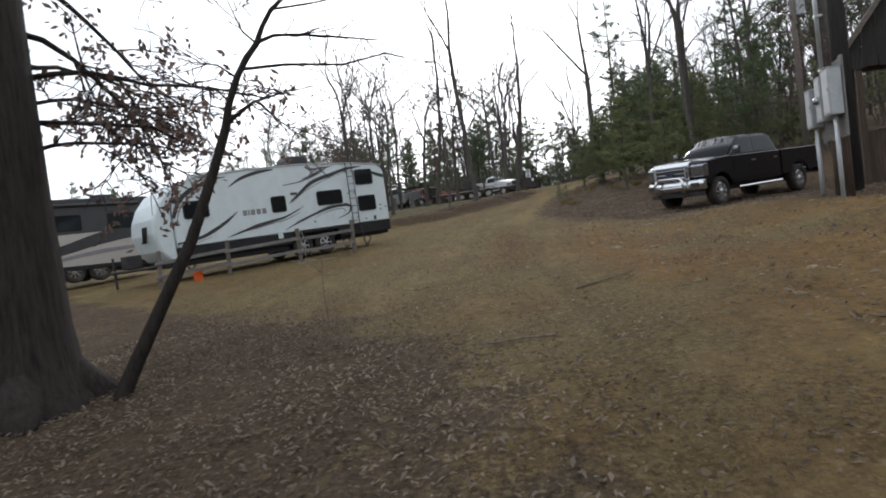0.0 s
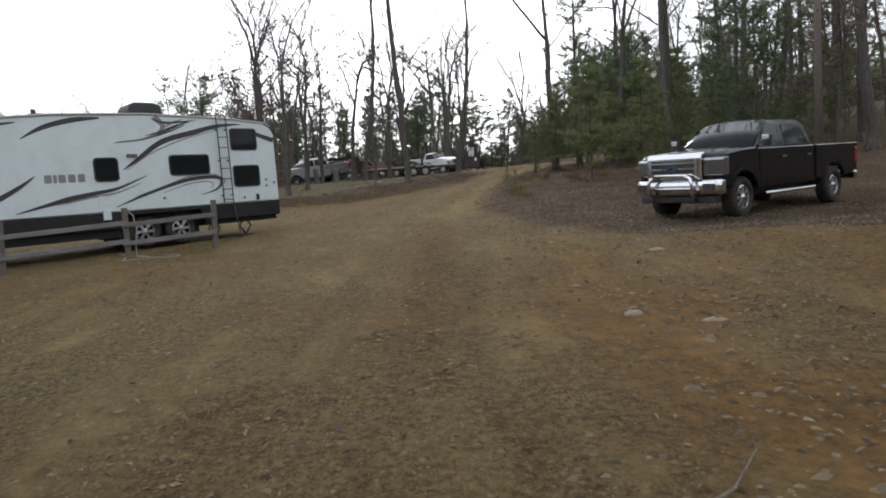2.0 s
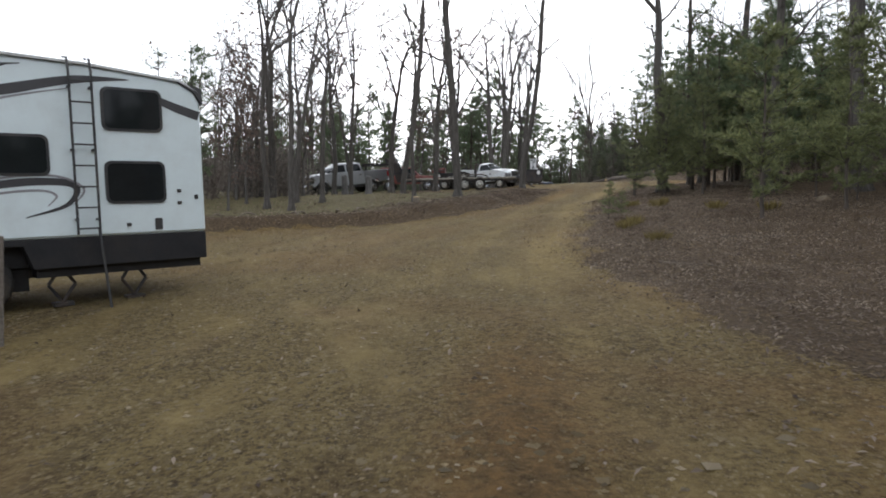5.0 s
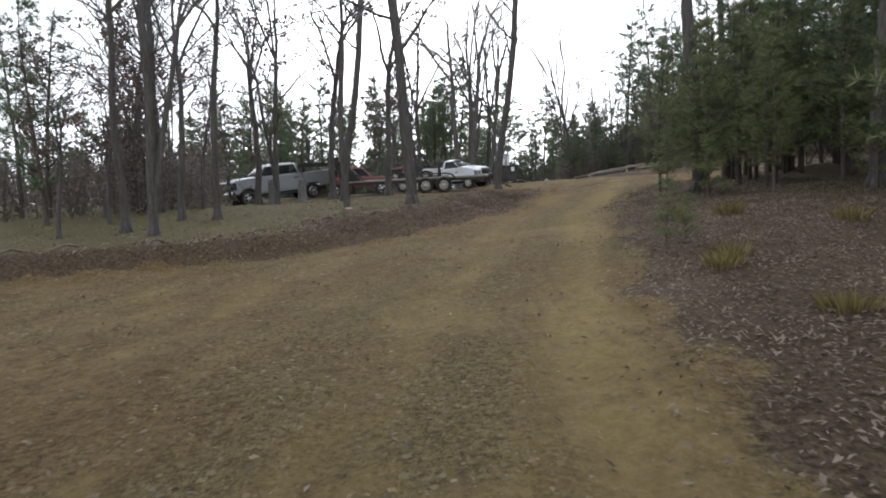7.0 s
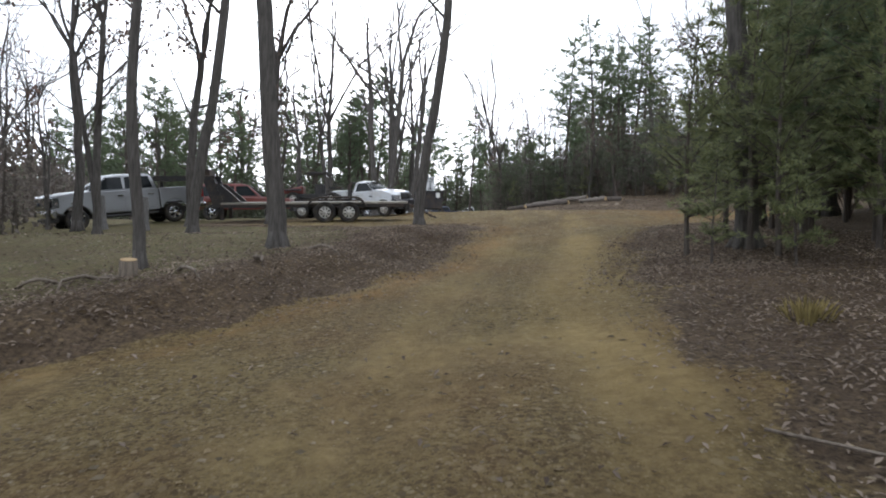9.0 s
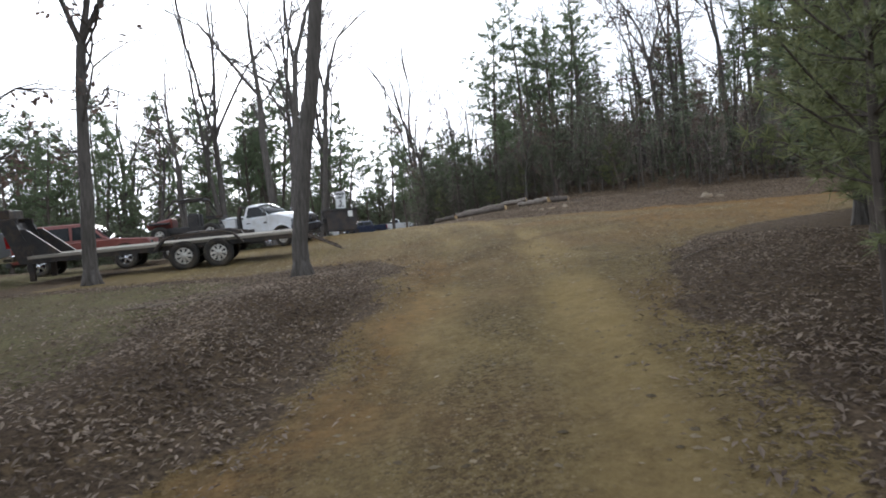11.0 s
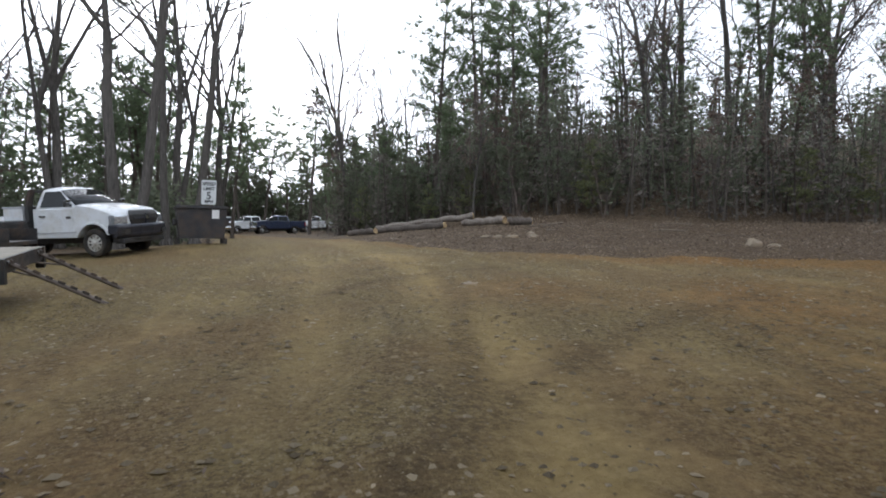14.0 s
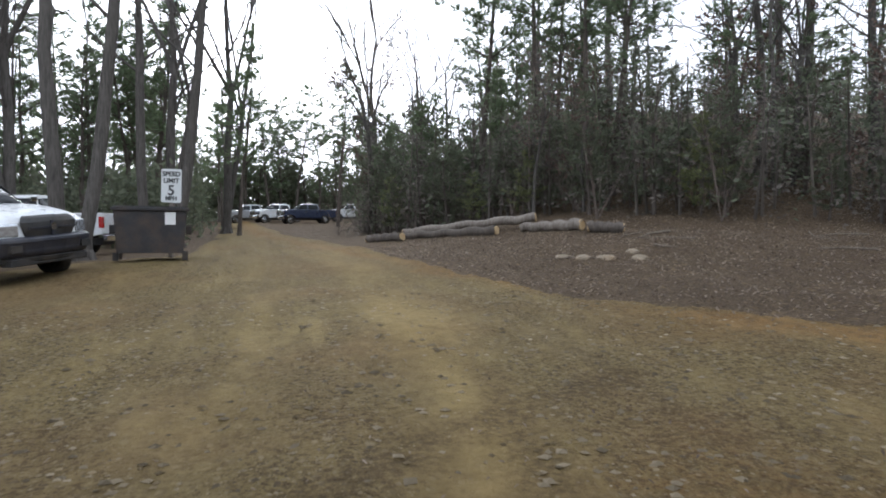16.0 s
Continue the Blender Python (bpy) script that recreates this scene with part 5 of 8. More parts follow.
def foreground_oak():
    r = random.Random(9)
    t = thing("oak_tree", "massive dark oak trunk with drooping limbs and brown leaves", "tree", pose(-4.42, 6.45, on(-4.42, 6.45, 0.1)))
    trunk, crown, dry = Geo(), Geo(), Geo()
    trunk.tube([Vector((0, 0, -0.2)), Vector((0, 0, 0.05)), Vector((0, 0, 0.35)), Vector((0, 0, 0.9)), Vector((-0.02, 0, 2.2)), Vector((-0.04, 0, 4.0)), Vector((-0.03, 0.1, 6.5)), Vector((0, 0.2, 9))], [0.98, 0.86, 0.68, 0.6, 0.56, 0.54, 0.48, 0.36], 18, cap=False)
    for k in range(5):
        a = radians(72 * k + 20)
        trunk.tube([Vector((0.4 * math.cos(a), 0.4 * math.sin(a), 0.5)), Vector((0.75 * math.cos(a), 0.75 * math.sin(a), 0.16)), Vector((1.25 * math.cos(a), 1.25 * math.sin(a), -0.12))], [0.22, 0.2, 0.1], 8)
    for z, d, ln, r0 in ((2.8, (1.0, 0.9, 0.25), 2.6, 0.036), (3.3, (0.8, 1.2, 0.2), 3.0, 0.036), (2.55, (0.9, 0.6, 0.15), 1.9, 0.028), (3.9, (1.0, 0.8, 0.0), 3.0, 0.038), (3.6, (0.7, 1.6, 0.1), 3.4, 0.034), (3.0, (1.0, 0.3, 0.05), 2.0, 0.026), (4.5, (1.0, 1.0, -0.12), 3.2, 0.036), (5.0, (-0.8, 0.6, 0.5), 4.0, 0.12), (6.5, (0.3, 1.0, 0.6), 5.0, 0.14), (7.5, (1.0, 0.0, 0.7), 5.0, 0.13), (8.6, (-0.4, -0.3, 1.0), 6.0, 0.2)):
        bp, br = limb(crown, r, Vector((0, 0, z)), Vector(d), ln, r0, 0.008, 9, 0.15, -0.035, 6)
        for c in range(9):
            j = r.randint(3, 8)
            d2 = (bp[j] - bp[j - 1]).normalized() + Vector((r.gauss(0, 0.6), r.gauss(0, 0.6), r.gauss(-0.15, 0.4)))
            cp, cr = limb(crown, r, bp[j], d2, ln * r.uniform(0.18, 0.36), max(br[j] * 0.5, 0.009), 0.005, 5, 0.22, -0.05, 5)
            for e in range(4):
                i = r.randint(1, 5)
                d3 = (cp[i] - cp[i - 1]).normalized() + Vector((r.gauss(0, 0.7), r.gauss(0, 0.7), r.gauss(-0.1, 0.5)))
                ep, er = limb(crown, r, cp[i], d3, r.uniform(0.2, 0.5), 0.008, 0.004, 3, 0.2, -0.03, 4)
                if r.random() < 0.6:
                    leaf_spray(dry, r, ep[-1], 10, 0.075, 0.055)
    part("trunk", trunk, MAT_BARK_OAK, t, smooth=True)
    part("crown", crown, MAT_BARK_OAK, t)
    part("dry_leaves", dry, MAT_OAKLEAF, t, "clinging brown dry leaves")


def sapling():
    r = random.Random(4)
    x, y = -3.32, 6.35
    t = thing("sapling", "slender leaning dark sapling with bare crooked branches", "tree", pose(x, y, on(x, y, 0.05)))
    trunk, crown = Geo(), Geo()
    line = [Vector((q, 0.05, z)) for q, z in ((-0.06, -0.1), (0.0, 0.05), (0.2, 0.4), (0.5, 0.9), (0.84, 1.46), (0.96, 1.72), (1.12, 2.07), (1.24, 2.35), (1.31, 2.52), (1.36, 2.73), (1.47, 2.98), (1.58, 3.15), (1.69, 3.27), (1.76, 3.42), (1.86, 3.57), (2.0, 3.68), (2.15, 3.95), (2.3, 4.4))]
    trunk.tube(line, [0.1, 0.082, 0.072, 0.064, 0.056, 0.052, 0.048, 0.046, 0.044, 0.036, 0.034, 0.032, 0.03, 0.024, 0.022, 0.02, 0.018, 0.014], 9, cap=False)
    boughs = (
        (0.024, ((1.33, 2.55), (1.48, 2.62), (1.65, 2.7), (1.79, 2.81), (1.96, 2.87))),
        (0.013, ((1.65, 2.7), (1.79, 2.55), (1.93, 2.4), (2.05, 2.3))),
        (0.017, ((1.55, 3.05), (1.95, 3.04), (2.48, 3.03), (2.9, 3.03), (3.32, 3.0))),
        (0.02, ((1.69, 3.28), (1.88, 3.29), (2.09, 3.32), (2.51, 3.27), (2.87, 3.18))),
        (0.012, ((1.69, 3.27), (1.57, 3.39), (1.53, 3.55), (1.61, 3.75))),
        (0.012, ((1.47, 2.98), (1.32, 3.08), (1.12, 3.17), (0.87, 3.34))),
        (0.01, ((1.38, 2.75), (1.27, 2.85), (1.09, 2.92), (0.94, 3.04))),
        (0.012, ((1.86, 3.57), (2.2, 3.62), (2.7, 3.66), (3.2, 3.6), (3.6, 3.55))),
    )
    for r0, pts in boughs:
        pts = [Vector((q, 0.05 + 0.12 * i * r.uniform(-1, 1), z + r.gauss(0, 0.012))) for i, (q, z) in enumerate(pts)]
        crown.tube(pts, [r0 * (1 - 0.7 * i / (len(pts) - 1)) for i in range(len(pts))], 6, cap=False)
        for c in range(9):
            i = r.randint(1, len(pts) - 2)
            d = (pts[i + 1] - pts[i]).normalized()
            cp, cr = limb(crown, r, pts[i].lerp(pts[i + 1], r.random()), d + Vector((0, r.gauss(0, 0.4), r.gauss(-0.05, 0.55))), r.uniform(0.2, 0.6), 0.006, 0.003, 5, 0.16, 0.0, 4)
            twig(crown, r, cp[2], d + Vector((0, r.gauss(0, 0.4), r.gauss(0, 0.7))), 0.22, 0.0035)
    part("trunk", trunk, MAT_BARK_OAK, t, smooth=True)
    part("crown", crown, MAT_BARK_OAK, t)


foreground_oak()
sapling()


def weed(x, y, h, seed):
    r = random.Random(seed)
    t = thing("dry_weed", "thin dry brown weed stalk in the leaf litter", "weed", pose(x, y, on(x, y, 0.02)), "dry weeds")
    g = Geo()
    p, _ = limb(g, r, Vector((0, 0, 0)), Vector((r.gauss(0, 0.1), 0, 1)), h, 0.008, 0.004, 6, 0.06, 0.02, 4)
    part("stalk", g, MAT_STICK, t)
    for k in range(7):
        g = Geo()
        limb(g, r, p[r.randint(1, 5)], Vector((r.gauss(0, 0.8), r.gauss(0, 0.8), 0.9)), h * 0.25, 0.005, 0.002, 3, 0.1, 0.05, 3)
        part("side_stem", g, MAT_STICK, t)
    return t


for i, (x, y, h) in enumerate(((-1.6, 8.2, 0.95), (-2.0, 6.2, 0.75), (-2.75, 7.5, 0.6), (-2.1, 6.5, 0.5), (-1.3, 7.2, 0.45))):
    weed(x, y, h, 60 + i)

# ---- parked vehicles ----
pickup("glossy black crew-cab pickup with chrome grille and polished bull bar", stand(9.2, 21.45, 212, 3.9), MAT_BLACK, wb=4.0, r=0.42, bull_bar=True, spokes=8, tow_mirrors=True)
pickup("silver crew-cab pickup hitched to a gooseneck trailer", stand(-4.9, 58.5, 214, 3.6) @ Matrix.Scale(0.97, 4), MAT_SILVER, wb=3.6, r=0.4, spokes=5, group="parked vehicles")
pickup("white regular-cab flatbed truck with black bumper and grille", stand(5.0, 69.6, -36, 3.6), MAT_WHITE, wb=3.6, crew=False, bed="flat", r=0.4, rim=MAT_STEELRIM, spokes=10, bar_grille=True, step=False)
pickup("white pickup parked behind the dumpster", stand(3.9, 78.3, 168, 3.7), MAT_WHITE, wb=3.7, r=0.4, step=False)
pickup("white pickup parked far along the track", stand(15.6, 127.5, 200, 3.7), MAT_WHITE, wb=3.7, r=0.4, step=False)
pickup("silver pickup parked far along the track", stand(12.8, 131.0, 200, 3.7), MAT_SILVER, wb=3.7, r=0.4, step=False)
pickup("dark blue pickup parked far along the track", stand(18.0, 122.0, 190, 3.6), MAT_BLUE, wb=3.6, r=0.4, step=False)
pickup("white pickup parked at the edge of the far woods", stand(24.0, 129.0, 185, 3.6), MAT_WHITE, wb=3.6, r=0.4, step=False, crew=False)


def suv(label, m, paint, lower):
    """A boxy two-tone sport utility car."""
    t = thing("suv_car", label, "car", m, "parked vehicles")
    wb, r = 2.7, 0.37
    xf, xr, ra = 1.35, -1.35, 0.49
    shell = [(2.15, 0.5), (2.2, 0.85), (2.1, 1.0), (0.95, 1.08), (0.85, 1.06), (-2.1, 1.06), (-2.2, 0.6), (-2.1, 0.5)]
    shell += [(xr - ra, 0.5)] + arch(xr, r, ra, 0.55)[::-1] + [(xr + ra, 0.5), (xf - ra, 0.5)] + arch(xf, r, ra, 0.55)[::-1]
    part("body", clean(prism(shell, lambda z: 0.9 - 0.04 * max(0, z - 0.8))), lower, t, bevel=0.03)
    wide = lambda z: 0.85 - 0.22 * (z - 1.06)
    part("cabin", clean(prism([(0.9, 1.05), (0.25, 1.62), (0.0, 1.68), (-1.8, 1.68), (-2.05, 1.55), (-2.15, 1.05)], wide)), paint, t, bevel=0.03)
    for s in (1, -1):
        for xa, xb, sl in ((0.68, -0.25, 0.42), (-0.33, -1.1, 0.02), (-1.18, -1.95, 0.0)):
            part("window", clean(slab([(xa, 1.12), (xa - sl, 1.56), (xb, 1.56), (xb, 1.12)], 0, 0.008 * s, lambda z: s * wide(z))), MAT_GLASS, t, "dark side glass")
        part("headlight", clean(Geo().box(2.1, s * 0.5, 0.72, 2.21, s * 0.8, 0.9)), MAT_LENS, t)
        part("tail_lamp", clean(Geo().box(-2.22, s * 0.68, 0.8, -2.1, s * 0.88, 1.04)), MAT_TAIL, t)
        wheel(t, xf, s * 0.92, r, 0.24, MAT_ALLOY, 5)
        wheel(t, xr, s * 0.92, r, 0.24, MAT_ALLOY, 5)
    g = Geo()
    g.v = [Vector(p) for p in ((0.92, 0.74, 1.1), (0.92, -0.74, 1.1), (0.32, -0.66, 1.6), (0.32, 0.66, 1.6), (0.9, 0.74, 1.09), (0.9, -0.74, 1.09), (0.3, -0.66, 1.59), (0.3, 0.66, 1.59))]
    g.f = [(0, 1, 2, 3), (7, 6, 5, 4), (0, 4, 5, 1), (1, 5, 6, 2), (2, 6, 7, 3), (3, 7, 4, 0)]
    part("windscreen", clean(g), MAT_GLASS, t)
    part("bumper", clean(Geo().box(2.1, -0.88, 0.42, 2.3, 0.88, 0.62)), MAT_PLASTIC, t, bevel=0.02)
    part("rear_bumper", clean(Geo().box(-2.32, -0.88, 0.42, -2.15, 0.88, 0.62)), MAT_PLASTIC, t, bevel=0.02)
    return t


suv("red sport utility car with dark windows behind the trailer", stand(-0.9, 63.4, -3, 2.6), MAT_RED, MAT_RED)


def gooseneck_trailer(m):
    """A tandem-axle gooseneck flatbed; x points to the hitch."""
    t = thing("gooseneck_trailer", "black gooseneck equipment trailer with pale plank deck", "trailer", m, "trailers")
    L0, L1, h = -3.4, 3.6, 0.78
    for s in (1, -1):
        part("side_rail", clean(Geo().box(L0, s * 1.0, h - 0.2, L1, s * 1.08, h + 0.0)), MAT_STEEL, t, bevel=0.008)
        part("rub_rail", clean(Geo().box(L0, s * 1.081, h - 0.07, L1, s * 1.11, h - 0.005)), MAT_DECK, t, "pale worn rub rail")
    for i in range(11):
        y = -0.93 + i * 0.182
        part("deck_plank", clean(Geo().box(L0, y - 0.085, h - 0.04, L1, y + 0.085, h + 0.005)), MAT_DECK, t)
    for x in np.arange(L0 + 0.2, L1, 0.6):
        part("crossmember", clean(Geo().box(x - 0.04, -1.0, h - 0.18, x + 0.04, 1.0, h - 0.045)), MAT_STEEL, t)
    # neck
    for s in (1, -1):
        part("neck_post", clean(slab([(L1 - 0.1, h - 0.2), (L1 + 0.35, h - 0.2), (L1 + 0.75, 1.75), (L1 + 0.35, 1.75)], s * 0.55, s * 0.68)), MAT_STEEL, t)
        part("neck_beam", clean(Geo().box(L1 + 0.3, s * 0.5, 1.62, L1 + 2.5, s * 0.62, 1.8)), MAT_STEEL, t)
        part("neck_gusset", clean(slab([(L1 - 0.7, h), (L1 + 0.05, h), (L1 + 0.4, 1.5), (L1 + 0.1, 1.5)], s * 0.57, s * 0.66)), MAT_STEEL, t)
    part("front_panel", clean(slab([(L1 + 0.12, h), (L1 + 0.18, h), (L1 + 0.55, 1.7), (L1 + 0.49, 1.7)], -0.6, 0.6)), MAT_STEEL, t)
    part("toolbox", clean(Geo().box(L1 + 0.5, -0.5, 1.81, L1 + 1.1, 0.5, 2.05)), MAT_STEEL, t, bevel=0.01)
    part("coupler", clean(rod((L1 + 2.4, 0, 1.7), (L1 + 2.4, 0, 0.95), 0.06)), MAT_STEEL, t)
    part("neck_nose", clean(Geo().box(L1 + 2.25, -0.6, 1.6, L1 + 2.55, 0.6, 1.8)), MAT_STEEL, t)
    for s in (1, -1):
        part("landing_leg", clean(Geo().box(L1 - 0.05, s * 0.78, 0.12, L1 + 0.08, s * 0.9, h)), MAT_STEEL, t)
        for x in (-0.25, -1.15):
            wheel(t, x, s * 1.36, 0.4, 0.24, MAT_STEELRIM, 8, 0.56)
        fender = [(-1.85, 0.62), (-1.62, 0.9), (-1.32, 0.98), (-0.05, 0.98), (0.25, 0.9), (0.48, 0.62), (0.42, 0.6), (0.2, 0.85), (-0.08, 0.93), (-1.3, 0.93), (-1.58, 0.85), (-1.79, 0.6)]
        guard = part("fender", clean(slab(fender, s * 1.09, s * 1.38)), MAT_STEEL, t)
        part("fender_lip", clean(pipe([(x, s * 1.385, z) for x, z in fender[:6]], 0.014, 6)), MAT_RAMP, guard, "pale fender edge")
        # ramps lowered behind
        a, b = Vector((L0, s * 0.78, h - 0.06)), Vector((L0 - 1.2, s * 0.78, 0.09))
        ramp_ = part("ramp", clean(rod(a, b, 0.034, 6)), MAT_RAMP, t, "narrow lowered loading ramp rail with dark cleats")
        for k in range(8):
            p, q = a.lerp(b, (k + 0.25) / 8.2), a.lerp(b, (k + 0.8) / 8.2)
            lift = Vector((0.02, 0, 0.036))
            part("cleat", clean(Geo().tube([p + lift, q + lift], [0.03, 0.03], 5)), MAT_RUSTED, ramp_)
        part("hinge", clean(rod((L0 - 0.03, s * 0.66, h - 0.06), (L0 - 0.03, s * 0.92, h - 0.06), 0.03)), MAT_STEEL, ramp_)
        part("ramp_stay", clean(rod((L0 - 0.35, s * 0.78, h - 0.27), (L0, s * 0.6, h - 0.2), 0.016, 5)), MAT_RAMP, ramp_)
        part("rear_post", clean(Geo().box(L0 - 0.06, s * 0.98, 0.45, L0 + 0.06, s * 1.1, h)), MAT_STEEL, t)
    part("axle", clean(rod((-0.25, -1.1, 0.4), (-0.25, 1.1, 0.4), 0.05)), MAT_STEEL, t)
    part("axle", clean(rod((-1.15, -1.1, 0.4), (-1.15, 1.1, 0.4), 0.05)), MAT_STEEL, t)
    part("tail_beam", clean(Geo().box(L0 - 0.04, -1.08, h - 0.2, L0, 1.08, h)), MAT_STEEL, t)
    return t


gooseneck_trailer(stand(2.6, 58.2, 177, 4.0))


def buggy_trailer(m):
    """A second, low trailer with an open-frame buggy chained on it."""
    t = thing("buggy_trailer", "dark low trailer parked beyond the gooseneck trailer", "trailer", m, "trailers")
    part("deck", clean(Geo().box(-2.4, -0.95, 0.55, 2.4, 0.95, 0.65)), MAT_STEEL, t, bevel=0.01)
    for s in (1, -1):
        part("side_rail", clean(Geo().box(-2.4, s * 0.9, 0.65, 2.4, s * 0.95, 0.95)), MAT_STEEL, t)
        for x in (-0.45, 0.45):
            wheel(t, x, s * 1.2, 0.36, 0.2, MAT_STEELRIM, 8, 0.56)
        part("fender", clean(Geo().box(-0.95, s * 0.97, 0.78, 0.95, s * 1.22, 0.83)), MAT_STEEL, t)
    part("tongue", clean(rod((2.4, 0, 0.55), (3.5, 0, 0.5), 0.05)), MAT_STEEL, t)
    return t


m = stand(2.2, 66.0, 172, 2.5)
buggy_trailer(m)


def buggy(m):
    t = thing("off_road_buggy", "black open-frame off-road buggy on the low trailer", "buggy", m, "parked vehicles")
    for s in (1, -1):
        wheel(t, 0.95, s * 0.78, 0.34, 0.26, MAT_STEELRIM, 5, 0.5)
        wheel(t, -0.95, s * 0.78, 0.34, 0.26, MAT_STEELRIM, 5, 0.5)
        part("roll_cage_side", pipe([(1.1, s * 0.5, 0.85), (0.35, s * 0.6, 1.62), (-0.75, s * 0.6, 1.62), (-1.15, s * 0.55, 0.9)], 0.03, 6), MAT_STEEL, t)
        part("fender", clean(Geo().box(0.55, s * 0.5, 0.75, 1.35, s * 0.8, 0.82)), MAT_PLASTIC, t, bevel=0.02)
        part("seat", clean(Geo().box(-0.5, s * 0.12, 0.5, -0.1, s * 0.5, 1.1)), MAT_PLASTIC, t, bevel=0.05)
    part("roof", clean(Geo().box(-0.8, -0.62, 1.63, 0.4, 0.62, 1.68)), MAT_PLASTIC, t, bevel=0.02)
    part("bonnet", clean(slab([(0.5, 0.6), (1.45, 0.6), (1.5, 0.8), (0.5, 1.0)], -0.45, 0.45)), MAT_RED, t, bevel=0.04)
    part("tub", clean(Geo().box(-1.3, -0.5, 0.35, 1.3, 0.5, 0.6)), MAT_PLASTIC, t, bevel=0.03)
    part("rear_rack", clean(Geo().box(-1.45, -0.55, 0.85, -0.8, 0.55, 0.95)), MAT_STEEL, t)
    return t


buggy(m @ pose(0.0, 0, 0.652))

# ---- travel trailer ----
RV = pose(-2.2, 25.63, 2.09, 0, -2.4, 40)


def strip(pts, widths, y=-0.004, sub=6):
    """A tapering curved band on a wall in the x-z plane."""
    g = Geo()
    P = [Vector((x, 0, z)) for x, z in pts]
    line, wid = [], []
    for i in range(len(P) - 1):
        a, b, c, d = P[max(i - 1, 0)], P[i], P[i + 1], P[min(i + 2, len(P) - 1)]
        for k in range(sub):
            u = k / sub
            line.append(0.5 * ((2 * b) + (c - a) * u + (2 * a - 5 * b + 4 * c - d) * u * u + (3 * b - a - 3 * c + d) * u ** 3))
            wid.append(widths[i] + (widths[i + 1] - widths[i]) * u)
    line.append(P[-1])
    wid.append(widths[-1])
    n = len(line)
    for yy in (y, 0.0):
        for i, p in enumerate(line):
            t = (line[min(i + 1, n - 1)] - line[max(i - 1, 0)]).normalized()
            nn = Vector((-t.z, 0, t.x)) * wid[i] / 2
            g.v += [p + nn + Vector((0, yy, 0)), p - nn + Vector((0, yy, 0))]
    for i in range(n - 1):
        g.f.append((2 * i, 2 * i + 1, 2 * i + 3, 2 * i + 2))
        o = 2 * n
        g.f.append((2 * i, 2 * i + 2, o + 2 * i + 2, o + 2 * i))
        g.f.append((2 * i + 1, o + 2 * i + 1, o + 2 * i + 3, 2 * i + 3))
    return g


